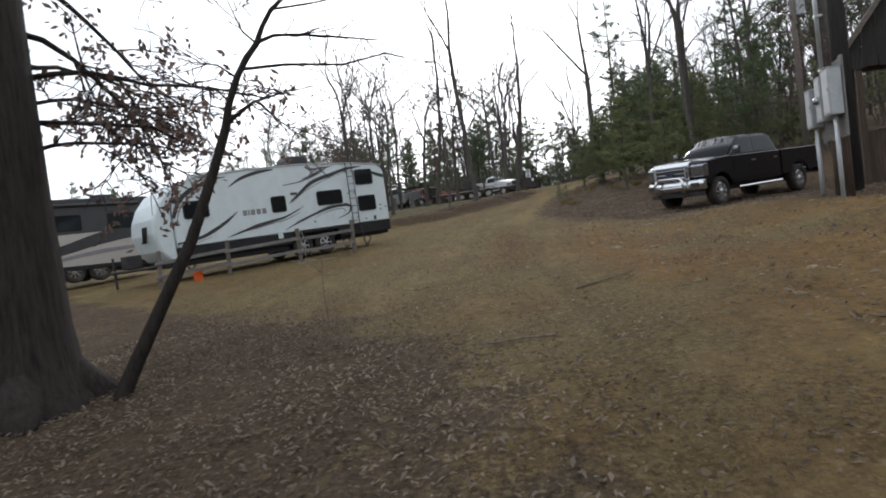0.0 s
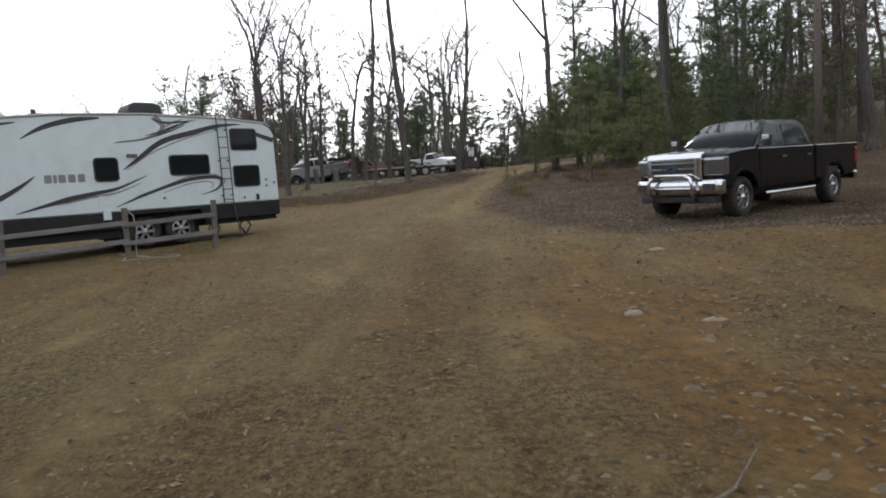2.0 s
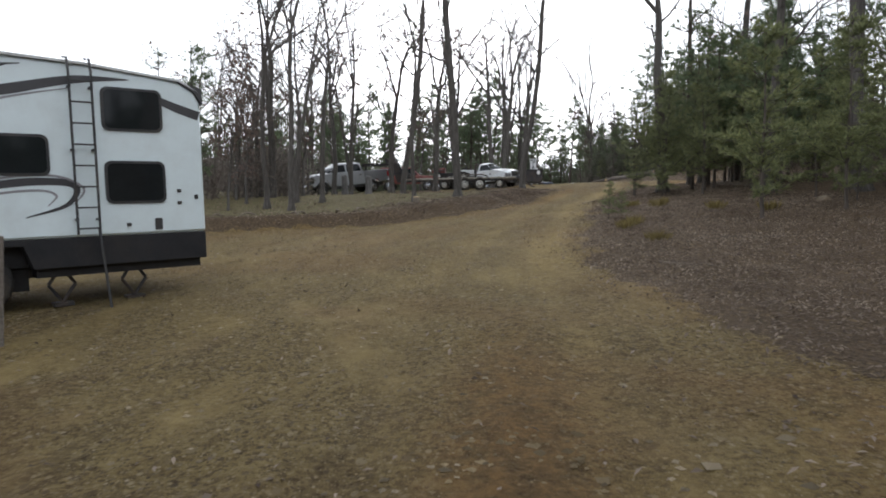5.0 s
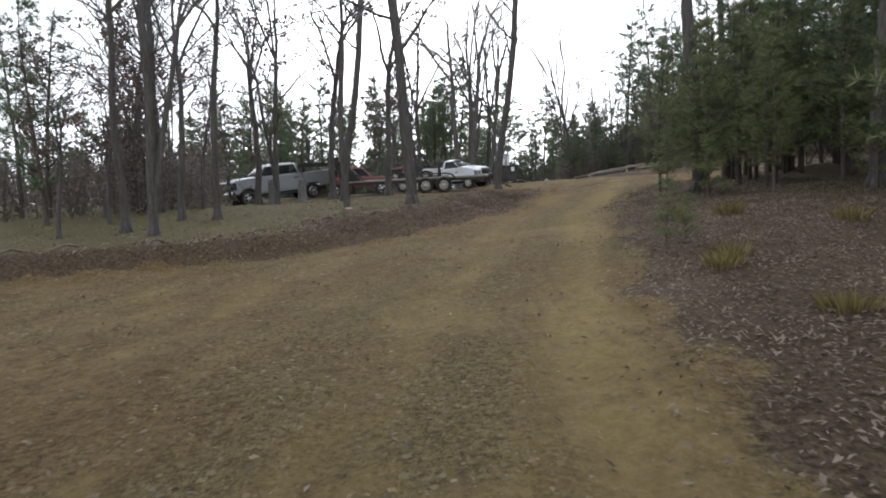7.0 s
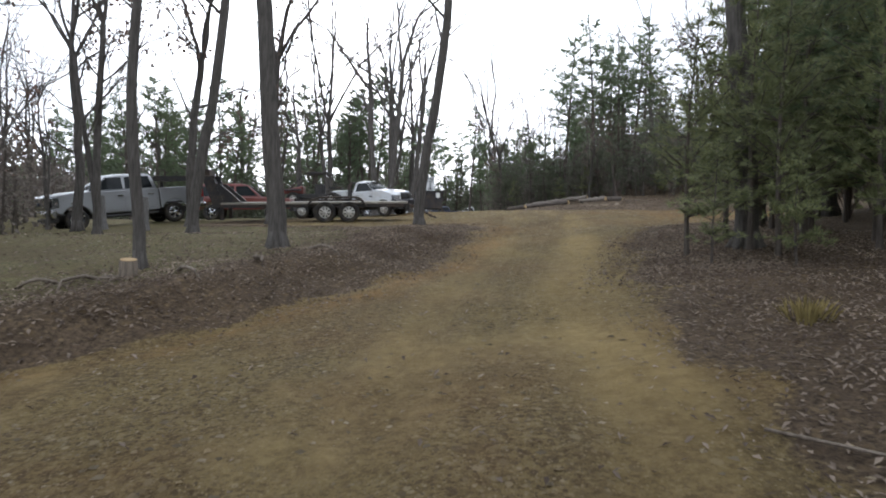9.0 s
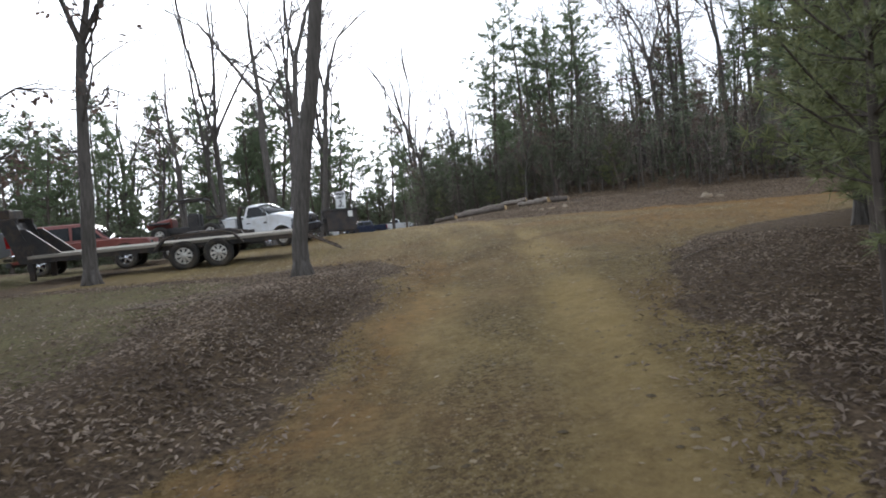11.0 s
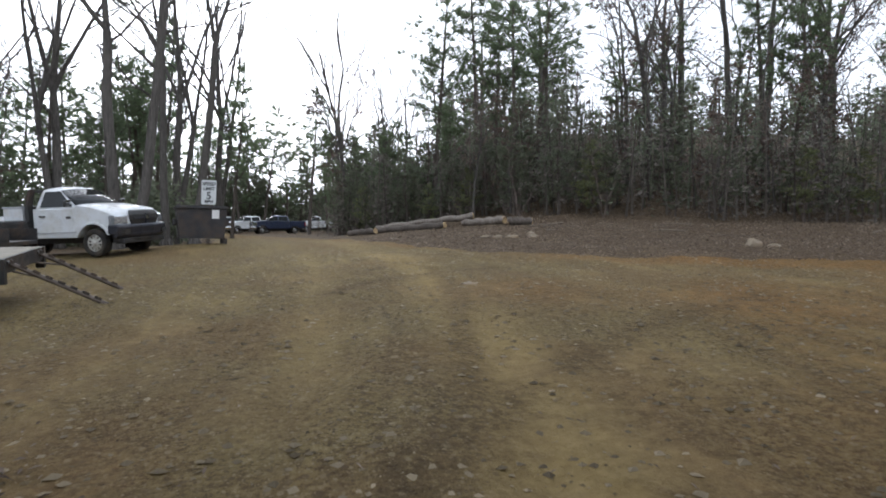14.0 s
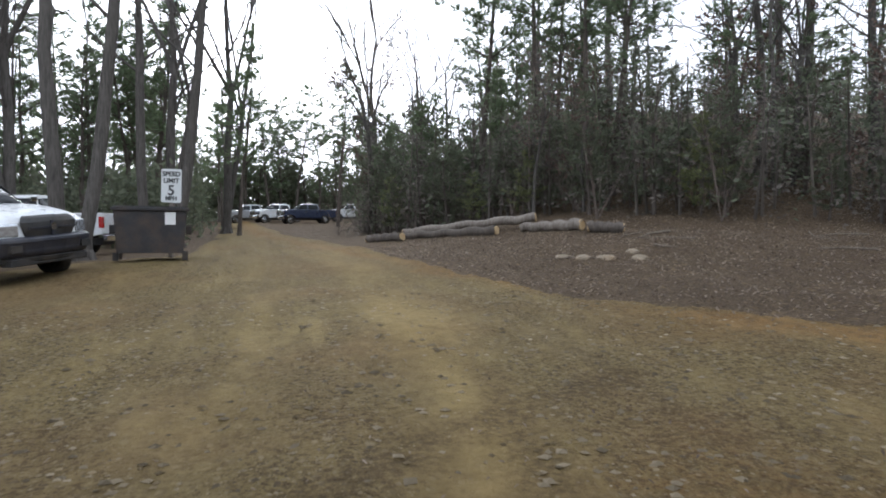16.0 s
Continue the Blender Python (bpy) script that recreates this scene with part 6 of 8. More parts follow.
def travel_trailer():
    t = thing("travel_trailer", "white travel trailer with charcoal swoosh decals and dark windows", "travel trailer", RV)
    W = 2.5

    def shell(out, name, mat, y0=0.0, y1=W, bevel=0.03, label=""):
        return part(name, clean(slab(out, y0, y1)), mat, t, label, bevel=bevel)

    roofline = [(-0.0, 2.22), (-0.08, 2.38), (-0.3, 2.5), (-1.5, 2.61), (-3.5, 2.68), (-5.5, 2.63), (-7.2, 2.48)]
    shell([(0, 0.39)] + roofline + [(-7.75, 2.34), (-8.0, 1.6), (-8.02, 0.39)], "wall", MAT_RVWALL)
    shell([(-8.02, 0.02), (-8.04, 1.6), (-7.78, 2.34), (-8.1, 2.16), (-8.4, 1.8), (-8.6, 1.35), (-8.66, 0.9), (-8.5, 0.35), (-8.25, 0.02)], "front_cap", MAT_RVWALL, 0.02, W - 0.02, 0.06, "rounded white front cap")
    arches = [(-2.2, 0.0), (-2.3, 0.3), (-4.1, 0.3), (-4.2, 0.0)]
    shell([(0.0, 0.0), (0.0, 0.385)] + [(-8.02, 0.385), (-8.02, 0.0)] + arches[::-1], "skirt", MAT_RVSKIRT, 0.012, W - 0.012, 0.01, "black lower skirt")
    shell([(-8.02, 0.0), (-8.02, 0.38), (-8.1, 0.38), (-8.1, 0.0)], "front_skirt", MAT_RVDARK, 0.05, W - 0.05, 0.0)
    part("roof", clean(slab([(-0.02, 2.38)] + [(x - 0.0, z + 0.035) for x, z in roofline[2:]] + [(-7.75, 2.37), (-7.75, 2.33)] + [(x, z + 0.004) for x, z in roofline[2:]][::-1], -0.03, W + 0.03)), MAT_ROOFING, t, "pale grey roof trim")
    part("corner_cap", clean(slab([(0.03, 2.2), (0.03, 2.42), (-0.35, 2.53), (-0.3, 2.5), (-0.08, 2.37)], -0.025, W + 0.02)), MAT_RVDARK, t, "dark rear corner cap")
    for x0, z0, x1, z1 in ((-1.32, 1.78, -0.54, 2.36), (-1.32, 0.81, -0.54, 1.385), (-3.0, 1.18, -1.95, 1.7), (-4.75, 1.11, -4.2, 1.67), (-7.69, 1.22, -6.87, 1.78)):
        w = part("window", clean(slab(rounded(x0, z0, x1, z1, 0.09, 4), -0.02, 0.01)), MAT_PLASTIC, t, "rounded dark window")
        part("pane", clean(slab(rounded(x0 + 0.035, z0 + 0.035, x1 - 0.035, z1 - 0.035, 0.07, 4), -0.026, -0.018)), MAT_GLASS, w)
    for pts, wid, mat in (
        ([(-4.1, 1.36), (-3.75, 1.6), (-3.1, 2.03), (-2.3, 2.25), (-1.6, 2.42), (-0.95, 2.47)], [0.01, 0.09, 0.13, 0.13, 0.1, 0.01], MAT_RVDARK),
        ([(-4.0, 1.36), (-3.4, 1.75), (-2.5, 2.1), (-1.7, 2.3)], [0.01, 0.03, 0.03, 0.01], MAT_RVGREY),
        ([(-0.56, 2.22), (-0.35, 2.14), (-0.03, 2.04)], [0.1, 0.12, 0.13], MAT_RVDARK),
        ([(-4.35, 0.5), (-3.65, 0.76), (-2.85, 1.0), (-2.3, 1.1), (-1.8, 1.1), (-1.66, 1.0), (-1.8, 0.8), (-2.25, 0.66)], [0.01, 0.07, 0.09, 0.1, 0.09, 0.08, 0.05, 0.01], MAT_RVDARK),
        ([(-3.2, 0.78), (-2.6, 0.95), (-2.1, 1.0), (-1.9, 0.93), (-2.0, 0.8)], [0.01, 0.03, 0.03, 0.03, 0.01], MAT_RVGREY),
        ([(-3.55, 1.22), (-4.15, 0.98), (-4.45, 0.9), (-4.85, 0.84), (-5.4, 0.74), (-6.4, 0.5)], [0.01, 0.06, 0.08, 0.1, 0.12, 0.01], MAT_RVDARK),
        ([(-4.25, 2.0), (-3.6, 2.08), (-3.2, 2.22), (-3.05, 2.42), (-3.25, 2.62)], [0.01, 0.04, 0.08, 0.12, 0.16], MAT_RVGREY),
        ([(-2.35, 2.53), (-2.75, 2.4), (-3.1, 2.27), (-3.5, 2.17)], [0.01, 0.06, 0.06, 0.01], MAT_RVDARK),
        ([(-2.55, 2.58), (-2.85, 2.47), (-3.05, 2.35)], [0.02, 0.06, 0.01], MAT_RVGREY),
        ([(-3.3, 2.6), (-3.1, 2.5), (-2.7, 2.5), (-2.2, 2.56)], [0.02, 0.06, 0.05, 0.01], MAT_RVDARK),
        ([(-4.2, 2.02), (-3.5, 2.1), (-2.9, 2.28), (-2.5, 2.44)], [0.01, 0.035, 0.045, 0.01], MAT_RVDARK),
        ([(-3.9, 0.72), (-3.2, 0.93), (-2.5, 1.15), (-1.9, 1.18), (-1.58, 1.02), (-1.7, 0.82)], [0.01, 0.02, 0.03, 0.03, 0.03, 0.01], MAT_RVGREY),
        ([(-5.6, 0.62), (-4.9, 0.76), (-4.3, 0.84), (-3.7, 1.05)], [0.01, 0.05, 0.04, 0.01], MAT_RVGREY),
        ([(-6.15, 2.1), (-5.7, 2.35), (-5.1, 2.52), (-4.5, 2.58)], [0.01, 0.1, 0.12, 0.04], MAT_RVDARK),
        ([(-8.0, 1.3), (-7.8, 1.75), (-7.4, 2.1), (-6.8, 2.35), (-6.2, 2.46)], [0.1, 0.14, 0.14, 0.1, 0.02], MAT_RVDARK),
        ([(-7.95, 1.05), (-7.75, 1.6), (-7.3, 1.97), (-6.9, 2.15)], [0.02, 0.06, 0.05, 0.01], MAT_RVGREY),
        ([(-8.0, 0.5), (-7.3, 0.6), (-6.8, 0.78), (-6.3, 1.05), (-5.95, 1.3)], [0.06, 0.1, 0.12, 0.09, 0.01], MAT_RVDARK),
        ([(-8.0, 0.44), (-7.4, 0.48), (-6.9, 0.6)], [0.03, 0.03, 0.01], MAT_RVGREY),
    ):
        part("decal", clean(strip(pts, wid)), mat, t, "charcoal swoosh decal" if mat is MAT_RVDARK else "grey swoosh decal")
    # brand mark as plain shapes
    for i, x in enumerate((-5.78, -5.6, -5.5, -5.3, -5.1)):
        part("brand_mark", clean(slab(rounded(x, 1.13, x + (0.15 if i != 1 else 0.07), 1.31, 0.02, 2), -0.004, 0.0)), MAT_RVGREY, t, "plain grey letter-sized shape")
    # hatches and small fittings
    part("hatch", clean(slab(rounded(-4.72, 0.55, -4.42, 0.78, 0.02, 2), -0.012, 0.0)), MAT_RVWALL, t, "white service hatch", bevel=0.004)
    part("porch_light", clean(Geo().box(-4.0, -0.05, 1.66, -3.75, 0.0, 1.74)), MAT_LENS, t, bevel=0.01)
    part("water_inlet", clean(Geo().box(-4.66, -0.03, 0.22, -4.48, 0.0, 0.46)), MAT_RVWALL, t, bevel=0.01)
    for x, z, w, h in ((-0.36, 0.95, 0.06, 0.05), (-0.36, 0.78, 0.06, 0.05), (-0.66, 0.44, 0.1, 0.16), (-3.2, 0.62, 0.06, 0.05), (-1.05, 0.5, 0.06, 0.05), (-0.12, 0.85, 0.05, 0.07)):
        part("vent", clean(slab(rounded(x - w / 2, z, x + w / 2, z + h, 0.015, 2), -0.012, 0.0)), MAT_PLASTIC, t)
    # ladder on the side wall
    for x in (-1.7, -1.44):
        part("ladder_rail", clean(pipe([(x, -0.12, 0.42), (x, -0.12, 2.5), (x, -0.06, 2.68), (x, 0.15, 2.72)], 0.016, 6)), MAT_PLASTIC, t)
    for k in range(8):
        part("ladder_rung", clean(rod((-1.7, -0.12, 0.5 + 0.27 * k), (-1.44, -0.12, 0.5 + 0.27 * k), 0.013, 6)), MAT_PLASTIC, t)
    for z in (0.6, 1.5, 2.3):
        for x in (-1.71, -1.46):
            part("ladder_bracket", clean(Geo().box(x, -0.12, z, x + 0.03, 0.0, z + 0.03)), MAT_PLASTIC, t)
    # roof gear
    part("air_conditioner", clean(slab([(-3.5, 2.68), (-3.5, 2.98), (-3.38, 3.1), (-2.85, 3.1), (-2.68, 3.04), (-2.64, 2.66)], 0.85, 1.65)), MAT_PLASTIC, t, "black rooftop air conditioner", bevel=0.04)
    part("air_conditioner", clean(slab([(-6.9, 2.5), (-6.85, 2.75), (-6.2, 2.78), (-6.1, 2.56)], 0.85, 1.65)), MAT_ROOFING, t, "pale rooftop unit", bevel=0.05)
    for x in (-5.6, -4.9):
        part("roof_vent", clean(slab([(x - 0.2, 2.62), (x - 0.15, 2.76), (x + 0.15, 2.76), (x + 0.2, 2.64)], 0.6, 1.0)), MAT_ROOFING, t, bevel=0.03)
    part("roof_vent", clean(rod((-5.75, 0.3, 2.6), (-5.75, 0.3, 2.78), 0.05)), MAT_PLASTIC, t)
    # running gear
    ground_z = -0.52
    for y in (0.13, W - 0.13):
        for x in (-3.68, -2.78):
            s = -1 if y < 1 else 1
            hub = wheel(t, x, 1.0 * s, 0.385, 0.21, MAT_TRAILERRIM, 6, 0.6)
            hub.matrix_basis = Matrix.Translation((0, y - s * 1.0 + s * 0.0, ground_z)) @ hub.matrix_basis
    # black boxes for the belly, deep enough to stand in for shade there
    part("belly_pan", clean(Geo().box(-8.4, 0.16, -0.2, -4.25, W - 0.16, 0.0).box(-2.15, 0.16, -0.12, -0.05, W - 0.16, 0.0).box(-4.2, 0.45, -0.3, -2.2, W - 0.45, 0.0)), MAT_RVSKIRT, t, "black belly pan that also stands in for shade below")
    part("wheel_well", clean(Geo().box(-4.24, 0.3, 0.02, -2.16, W - 0.3, 0.38)), MAT_RVSKIRT, t, "black wheel well")
    part("chassis", clean(Geo().box(-8.6, 0.5, -0.14, -0.1, 0.62, 0.02).box(-8.6, W - 0.62, -0.14, -0.1, W - 0.5, 0.02)), MAT_STEEL, t)
    part("axle", clean(rod((-3.68, 0.2, -0.16), (-3.68, 2.3, -0.16), 0.05).tube([Vector((-2.78, 0.2, -0.16)), Vector((-2.78, 2.3, -0.16))], [0.05, 0.05], 8)), MAT_STEEL, t)
    part("tongue", clean(rod((-8.5, 0.6, -0.1), (-9.7, W / 2, -0.12), 0.05).tube([Vector((-8.5, W - 0.6, -0.1)), Vector((-9.7, W / 2, -0.12))], [0.05, 0.05], 8)), MAT_STEEL, t)
    part("battery_box", clean(Geo().box(-9.3, W / 2 - 0.35, -0.06, -8.85, W / 2 + 0.35, 0.35)), MAT_PLASTIC, t, bevel=0.02)
    part("jack_post", clean(rod((-9.6, W / 2, -0.62), (-9.6, W / 2, 0.35), 0.04)), MAT_STEEL, t)
    for x in (-0.95, -1.85, -7.6):
        g = Geo()
        low = -0.47 if x > -5 else -0.36
        for a, b in (((x - 0.16, 0.3, low / 2), (x, 0.3, 0.0)), ((x + 0.16, 0.3, low / 2), (x, 0.3, 0.0)), ((x - 0.16, 0.3, low / 2), (x, 0.3, low)), ((x + 0.16, 0.3, low / 2), (x, 0.3, low))):
            g.tube([Vector(a), Vector(b)], [0.022, 0.022], 6)
        g.box(x - 0.12, 0.2, low - 0.05, x + 0.12, 0.4, low)
        part("scissor_jack", g, MAT_STEEL, t, "extended black scissor jack")
    part("stay_bar", clean(rod((-1.45, -0.12, 0.5), (-1.4, -0.3, -0.6), 0.018, 6)), MAT_PLASTIC, t)
    # cap emblem strips
    for k in range(3):
        y0 = 0.5 + 0.18 * k
        g = pipe([(-8.70 - 0.005, y0, 1.15), (-8.69, y0 + 0.2, 0.85 - 0.05 * k), (-8.66, y0 + 0.42, 0.68)], 0.03, 5)
        part("cap_stripe", clean(g), MAT_RVDARK, t)
    return t


travel_trailer()


def motor_coach():
    """The dark coach beyond the travel trailer."""
    m = pose(-11.6, 26.6, on(-11.6, 26.6) - 0.02, 0, 0, 44)
    t = thing("motor_coach", "black and tan motor coach with sweeping paint bands", "motor coach", m)
    part("body", clean(slab([(0, 0.45), (0, 2.95), (-0.3, 3.1), (-8.5, 3.1), (-9.1, 2.8), (-9.3, 1.4), (-9.2, 0.45)], 0, 2.5)), MAT_TAN, t, bevel=0.06)
    part("upper_band", clean(slab([(0.0, 1.9), (0.0, 2.94), (-0.3, 3.09), (-8.5, 3.09), (-9.0, 2.8), (-9.2, 1.6)], -0.006, 0.01)), MAT_RVDARK, t, "black upper paint band")
    part("sweep", clean(strip([(-0.1, 1.9), (-2.0, 1.6), (-4.0, 1.1), (-6.5, 0.85)], [0.5, 0.45, 0.3, 0.02], -0.008)), MAT_RVDARK, t, "black sweeping decal")
    part("sweep", clean(strip([(-0.2, 1.2), (-2.0, 1.1), (-4.0, 0.8), (-5.5, 0.6)], [0.1, 0.16, 0.12, 0.02], -0.008)), MAT_RVGREY, t, "grey sweeping decal")
    part("lower_band", clean(Geo().box(-9.2, -0.008, 0.45, 0.0, 0.01, 0.62)), MAT_RVSKIRT, t)
    for x in (-1.3, -3.2, -5.0, -6.8):
        part("window", clean(slab(rounded(x - 0.5, 1.9, x + 0.5, 2.5, 0.08), -0.02, 0.0)), MAT_GLASS, t, "dark coach window")
    for s, y in ((-1, 0.0), (1, 2.5)):
        for x in (-2.2, -3.1, -7.6):
            hub = wheel(t, x, s * 1.0, 0.42, 0.26, MAT_ALLOY, 8, 0.58)
            hub.matrix_basis = Matrix.Translation((0, y - s * 1.0 - s * 0.02, 0)) @ hub.matrix_basis
    part("chassis", clean(Geo().box(-9.0, 0.5, 0.3, -0.1, 2.0, 0.5)), MAT_STEEL, t)
    for x in (-1.5, -4.5, -7.0):
        part("roof_unit", clean(Geo().box(x - 0.4, 0.8, 3.08, x + 0.4, 1.6, 3.32)), MAT_PLASTIC, t, bevel=0.05)
    part("awning", clean(rod((-0.6, -0.08, 2.86), (-6.5, -0.08, 2.86), 0.06)), MAT_RVDARK, t)


motor_coach()

# ---- fence beside the travel trailer ----
fence = thing("rail_fence", "weathered grey wooden two-rail fence beside the travel trailer", "fence")
posts = [(-3.25, 22.52), (-4.86, 21.54), (-6.75, 20.2), (-8.4, 19.1)]
for i, (x, y) in enumerate(posts):
    z = on(x, y)
    part("post", clean(Geo().box(-0.055, -0.055, -0.3, 0.055, 0.055, 1.05 + 0.06 * (i == 0) + 0.04 * (i % 2))), MAT_GREYWOOD, fence, m=pose(x, y, z, (-1.5, 1, 2, -1)[i], (1, -1.5, 0.5, 2)[i], 31), bevel=0.008)
    if i:
        x0, y0 = posts[i - 1]
        for h in (0.34, 0.74):
            a, b = Vector((x0, y0 - 0.1, on(x0, y0) + h + 0.03)), Vector((x, y - 0.1, z + h - 0.02))
            d = b - a
            g = Geo().box(-0.06, -0.018, -0.05, d.length + 0.06, 0.018, 0.05)
            part("rail", clean(g), MAT_FENCE, fence, m=Matrix.Translation(a) @ d.to_track_quat("X", "Z").to_matrix().to_4x4(), bevel=0.006)
rng = random.Random(77)


def standpipe():
    t = thing("standpipe", "thin white standpipe with a drooping hose at the fence", "pipe", pose(-4.95, 21.75, on(-4.95, 21.75)))
    part("pipe", clean(rod((0, 0, -0.2), (0, 0, 1.05), 0.022)), MAT_GALV, t, smooth=True)
    part("tap", clean(rod((-0.07, 0, 1.0), (0.09, -0.05, 1.0), 0.025)), MAT_STEEL, t)
    part("hose", clean(pipe([(0.08, -0.05, 1.0), (0.2, -0.1, 0.92), (0.27, -0.14, 0.6), (0.24, -0.16, 0.25), (0.3, -0.3, 0.03), (0.6, -0.45, 0.02)], 0.011, 8)), MAT_HOSE, t, "drooping white hose", smooth=True)


standpipe()


def ground_line(pts, lift=0.015):
    return [Vector((x, y, on(x, y) + lift)) for x, y in pts]


def loose_line(name, pts, r, mat, label, category):
    t = tagged(new(name, Geo().tube(ground_line(pts, r), [r] * len(pts), 6).mesh(name, mat, True)), label, category)
    return t


loose_line("water_hose", [(-4.95, 21.2), (-4.8, 21.05), (-4.5, 21.1), (-4.25, 21.3), (-4.0, 21.25), (-3.75, 21.5), (-3.9, 21.75), (-4.2, 21.8)], 0.009, MAT_HOSE, "white water hose lying on the dirt by the fence", "hose")
loose_line("power_cable", [(-5.6, 22.9), (-5.2, 22.3), (-4.95, 21.9), (-4.9, 21.5), (-4.8, 21.0)], 0.014, MAT_HOSE, "pale cable running under the travel trailer", "cable")


def rock_mesh(seed, sx, sy, sz):
    r = random.Random(seed)
    bm = bmesh.new()
    bmesh.ops.create_icosphere(bm, subdivisions=2, radius=1)
    for v in bm.verts:
        k = 1 + 0.28 * noise.noise(v.co * 1.6 + Vector((seed, 0, 0))) + r.uniform(-0.05, 0.05)
        v.co = Vector((v.co.x * sx * k, v.co.y * sy * k, max(v.co.z, -0.4) * sz * k))
    me = bpy.data.meshes.new("rock")
    bm.to_mesh(me)
    bm.free()
    me.materials.append(MAT_STONE)
    return me


def rock(seed, x, y, sx, sy, sz, label, turn=0):
    ob = tagged(new("rock", rock_mesh(seed, sx, sy, sz)), label, "rock", "loose rocks")
    ob.matrix_world = pose(x, y, on(x, y, 0.25 * sz), 0, 0, turn)
    return ob


rock(1, 12.07, 55.87, 0.15, 0.11, 0.04, "flat pale stone embedded in the dirt track")
rock(3, 4.8, 16.17, 0.17, 0.12, 0.06, "pale stone lying on the dirt", 20)
rock(4, 21.5, 59.6, 0.3, 0.18, 0.24, "large pale rock on the leaf litter", 10)
rock(5, 21.85, 59.3, 0.22, 0.16, 0.1, "pale rock on the leaf litter", 70)
for i, (x, y) in enumerate(((17.3, 64.6), (17.0, 64.9), (17.8, 64.2), (16.7, 65.2), (18.1, 64.9))):
    rock(6 + i, x, y, 0.25 - 0.03 * i, 0.17, 0.09, "pale flat rock in a small heap", 33 * i)
rock(12, 4.2, 7.9, 0.1, 0.07, 0.05, "brown stone half sunk in the dirt", 15)
rock(13, 10.7, 32.3, 0.2, 0.16, 0.14, "pale stone on the leaf-strewn bank", 15)
rock(14, 3.1, 12.6, 0.12, 0.1, 0.05, "pale stone lying on the dirt", 55)
rock(15, 3.7, 12.2, 0.13, 0.09, 0.04, "pale stone lying on the dirt", 5)

# orange bucket and blocks under the trailer's nose
bucket = thing("orange_bucket", "orange plastic bucket under the travel trailer's front", "bucket", pose(-7.6, 19.9, on(-7.6, 19.9)))
part("shell", clean(lathe([(0.0, 0.0), (0.12, 0.0), (0.15, 0.34), (0.14, 0.34), (0.11, 0.02), (0.0, 0.02)], 18)), MAT_ORANGE, bucket, m=Matrix.Rotation(radians(90), 4, "X"))
part("bail", pipe([(-0.15, 0, 0.32), (-0.12, 0.05, 0.42), (0, 0.07, 0.46), (0.12, 0.05, 0.42), (0.15, 0, 0.32)], 0.006, 5), MAT_STEEL, bucket)


def log(x0, y0, x1, y1, r0, r1, lift, label, mat=None, lift1=None):
    """A felled log between two points, resting on the ground or on its neighbours."""
    a, b = Vector((x0, y0, on(x0, y0) + r0 * 0.9 + lift)), Vector((x1, y1, on(x1, y1) + r1 * 0.9 + (lift if lift1 is None else lift1)))
    t = thing("log", label, "log", None, "felled logs")
    g = Geo()
    n = 14
    pts = [a.lerp(b, i / n) + Vector((0, 0, 0.03 * math.sin(i * 1.7 + x0))) for i in range(n + 1)]
    g.tube(pts, [(r0 + (r1 - r0) * i / n) * (1 + 0.05 * math.sin(2.1 * i + y0)) for i in range(n + 1)], 12, cap=False)
    part("bark", g, mat or MAT_LOG, t, smooth=True)
    d = (b - a).normalized()
    for p, r, s in ((a, r0, -1), (b, r1, 1)):
        part("cut_end", clean(Geo().tube([p - d * 0.02 * s, p + d * 0.012 * s], [r * 0.93, r * 0.9], 12)), MAT_CUTWOOD, t, "pale sawn end")
    return t


log(14.5, 73.6, 15.25, 72.3, 0.12, 0.13, 0.0, "dark weathered log lying at the clearing's edge", mat=MAT_BARK_DARK)
log(15.35, 72.7, 17.35, 70.2, 0.1, 0.14, 0.0, "dark weathered log lying at the clearing's edge", mat=MAT_BARK_DARK)
log(15.5, 73.1, 18.75, 70.7, 0.1, 0.13, 0.1, "pale barkless log propped across the others", lift1=0.19)
log(18.15, 70.3, 19.1, 68.7, 0.12, 0.16, 0.0, "short thick log with a dark end")
log(19.0, 68.2, 19.7, 67.7, 0.14, 0.13, 0.0, "short dark log section on the litter", mat=MAT_BARK_DARK)

# stump with roots on the left bank
st = thing("tree_stump", "pale cut stump with bare roots on the eroded bank", "stump", pose(0.35, 40.4, on(0.35, 40.4) - 0.08, 10, 0, 20) @ Matrix.Scale(0.62, 4))
part("bark", Geo().tube([Vector((0, 0, -0.2)), Vector((0, 0, 0.0)), Vector((0, 0, 0.2)), Vector((0, 0, 0.5))], [0.3, 0.24, 0.19, 0.18], 12), MAT_STICK, st, smooth=True)
part("cut_top", clean(Geo().tube([Vector((0, 0, 0.49)), Vector((0.0, 0, 0.515))], [0.17, 0.165], 12)), MAT_CUTWOOD, st)
for k in range(7):
    a = radians(150 + 38 * k)
    c, s = math.cos(a), math.sin(a)
    part("root", pipe([(0.15 * c, 0.15 * s, 0.12), (0.5 * c, 0.5 * s, 0.1 + 0.03 * k % 0.1), (0.85 * c + 0.1 * s, 0.85 * s, -0.05), (1.15 * c + 0.2 * s, 1.1 * s, -0.22)], 0.035, 6), MAT_STICK, st, smooth=True)


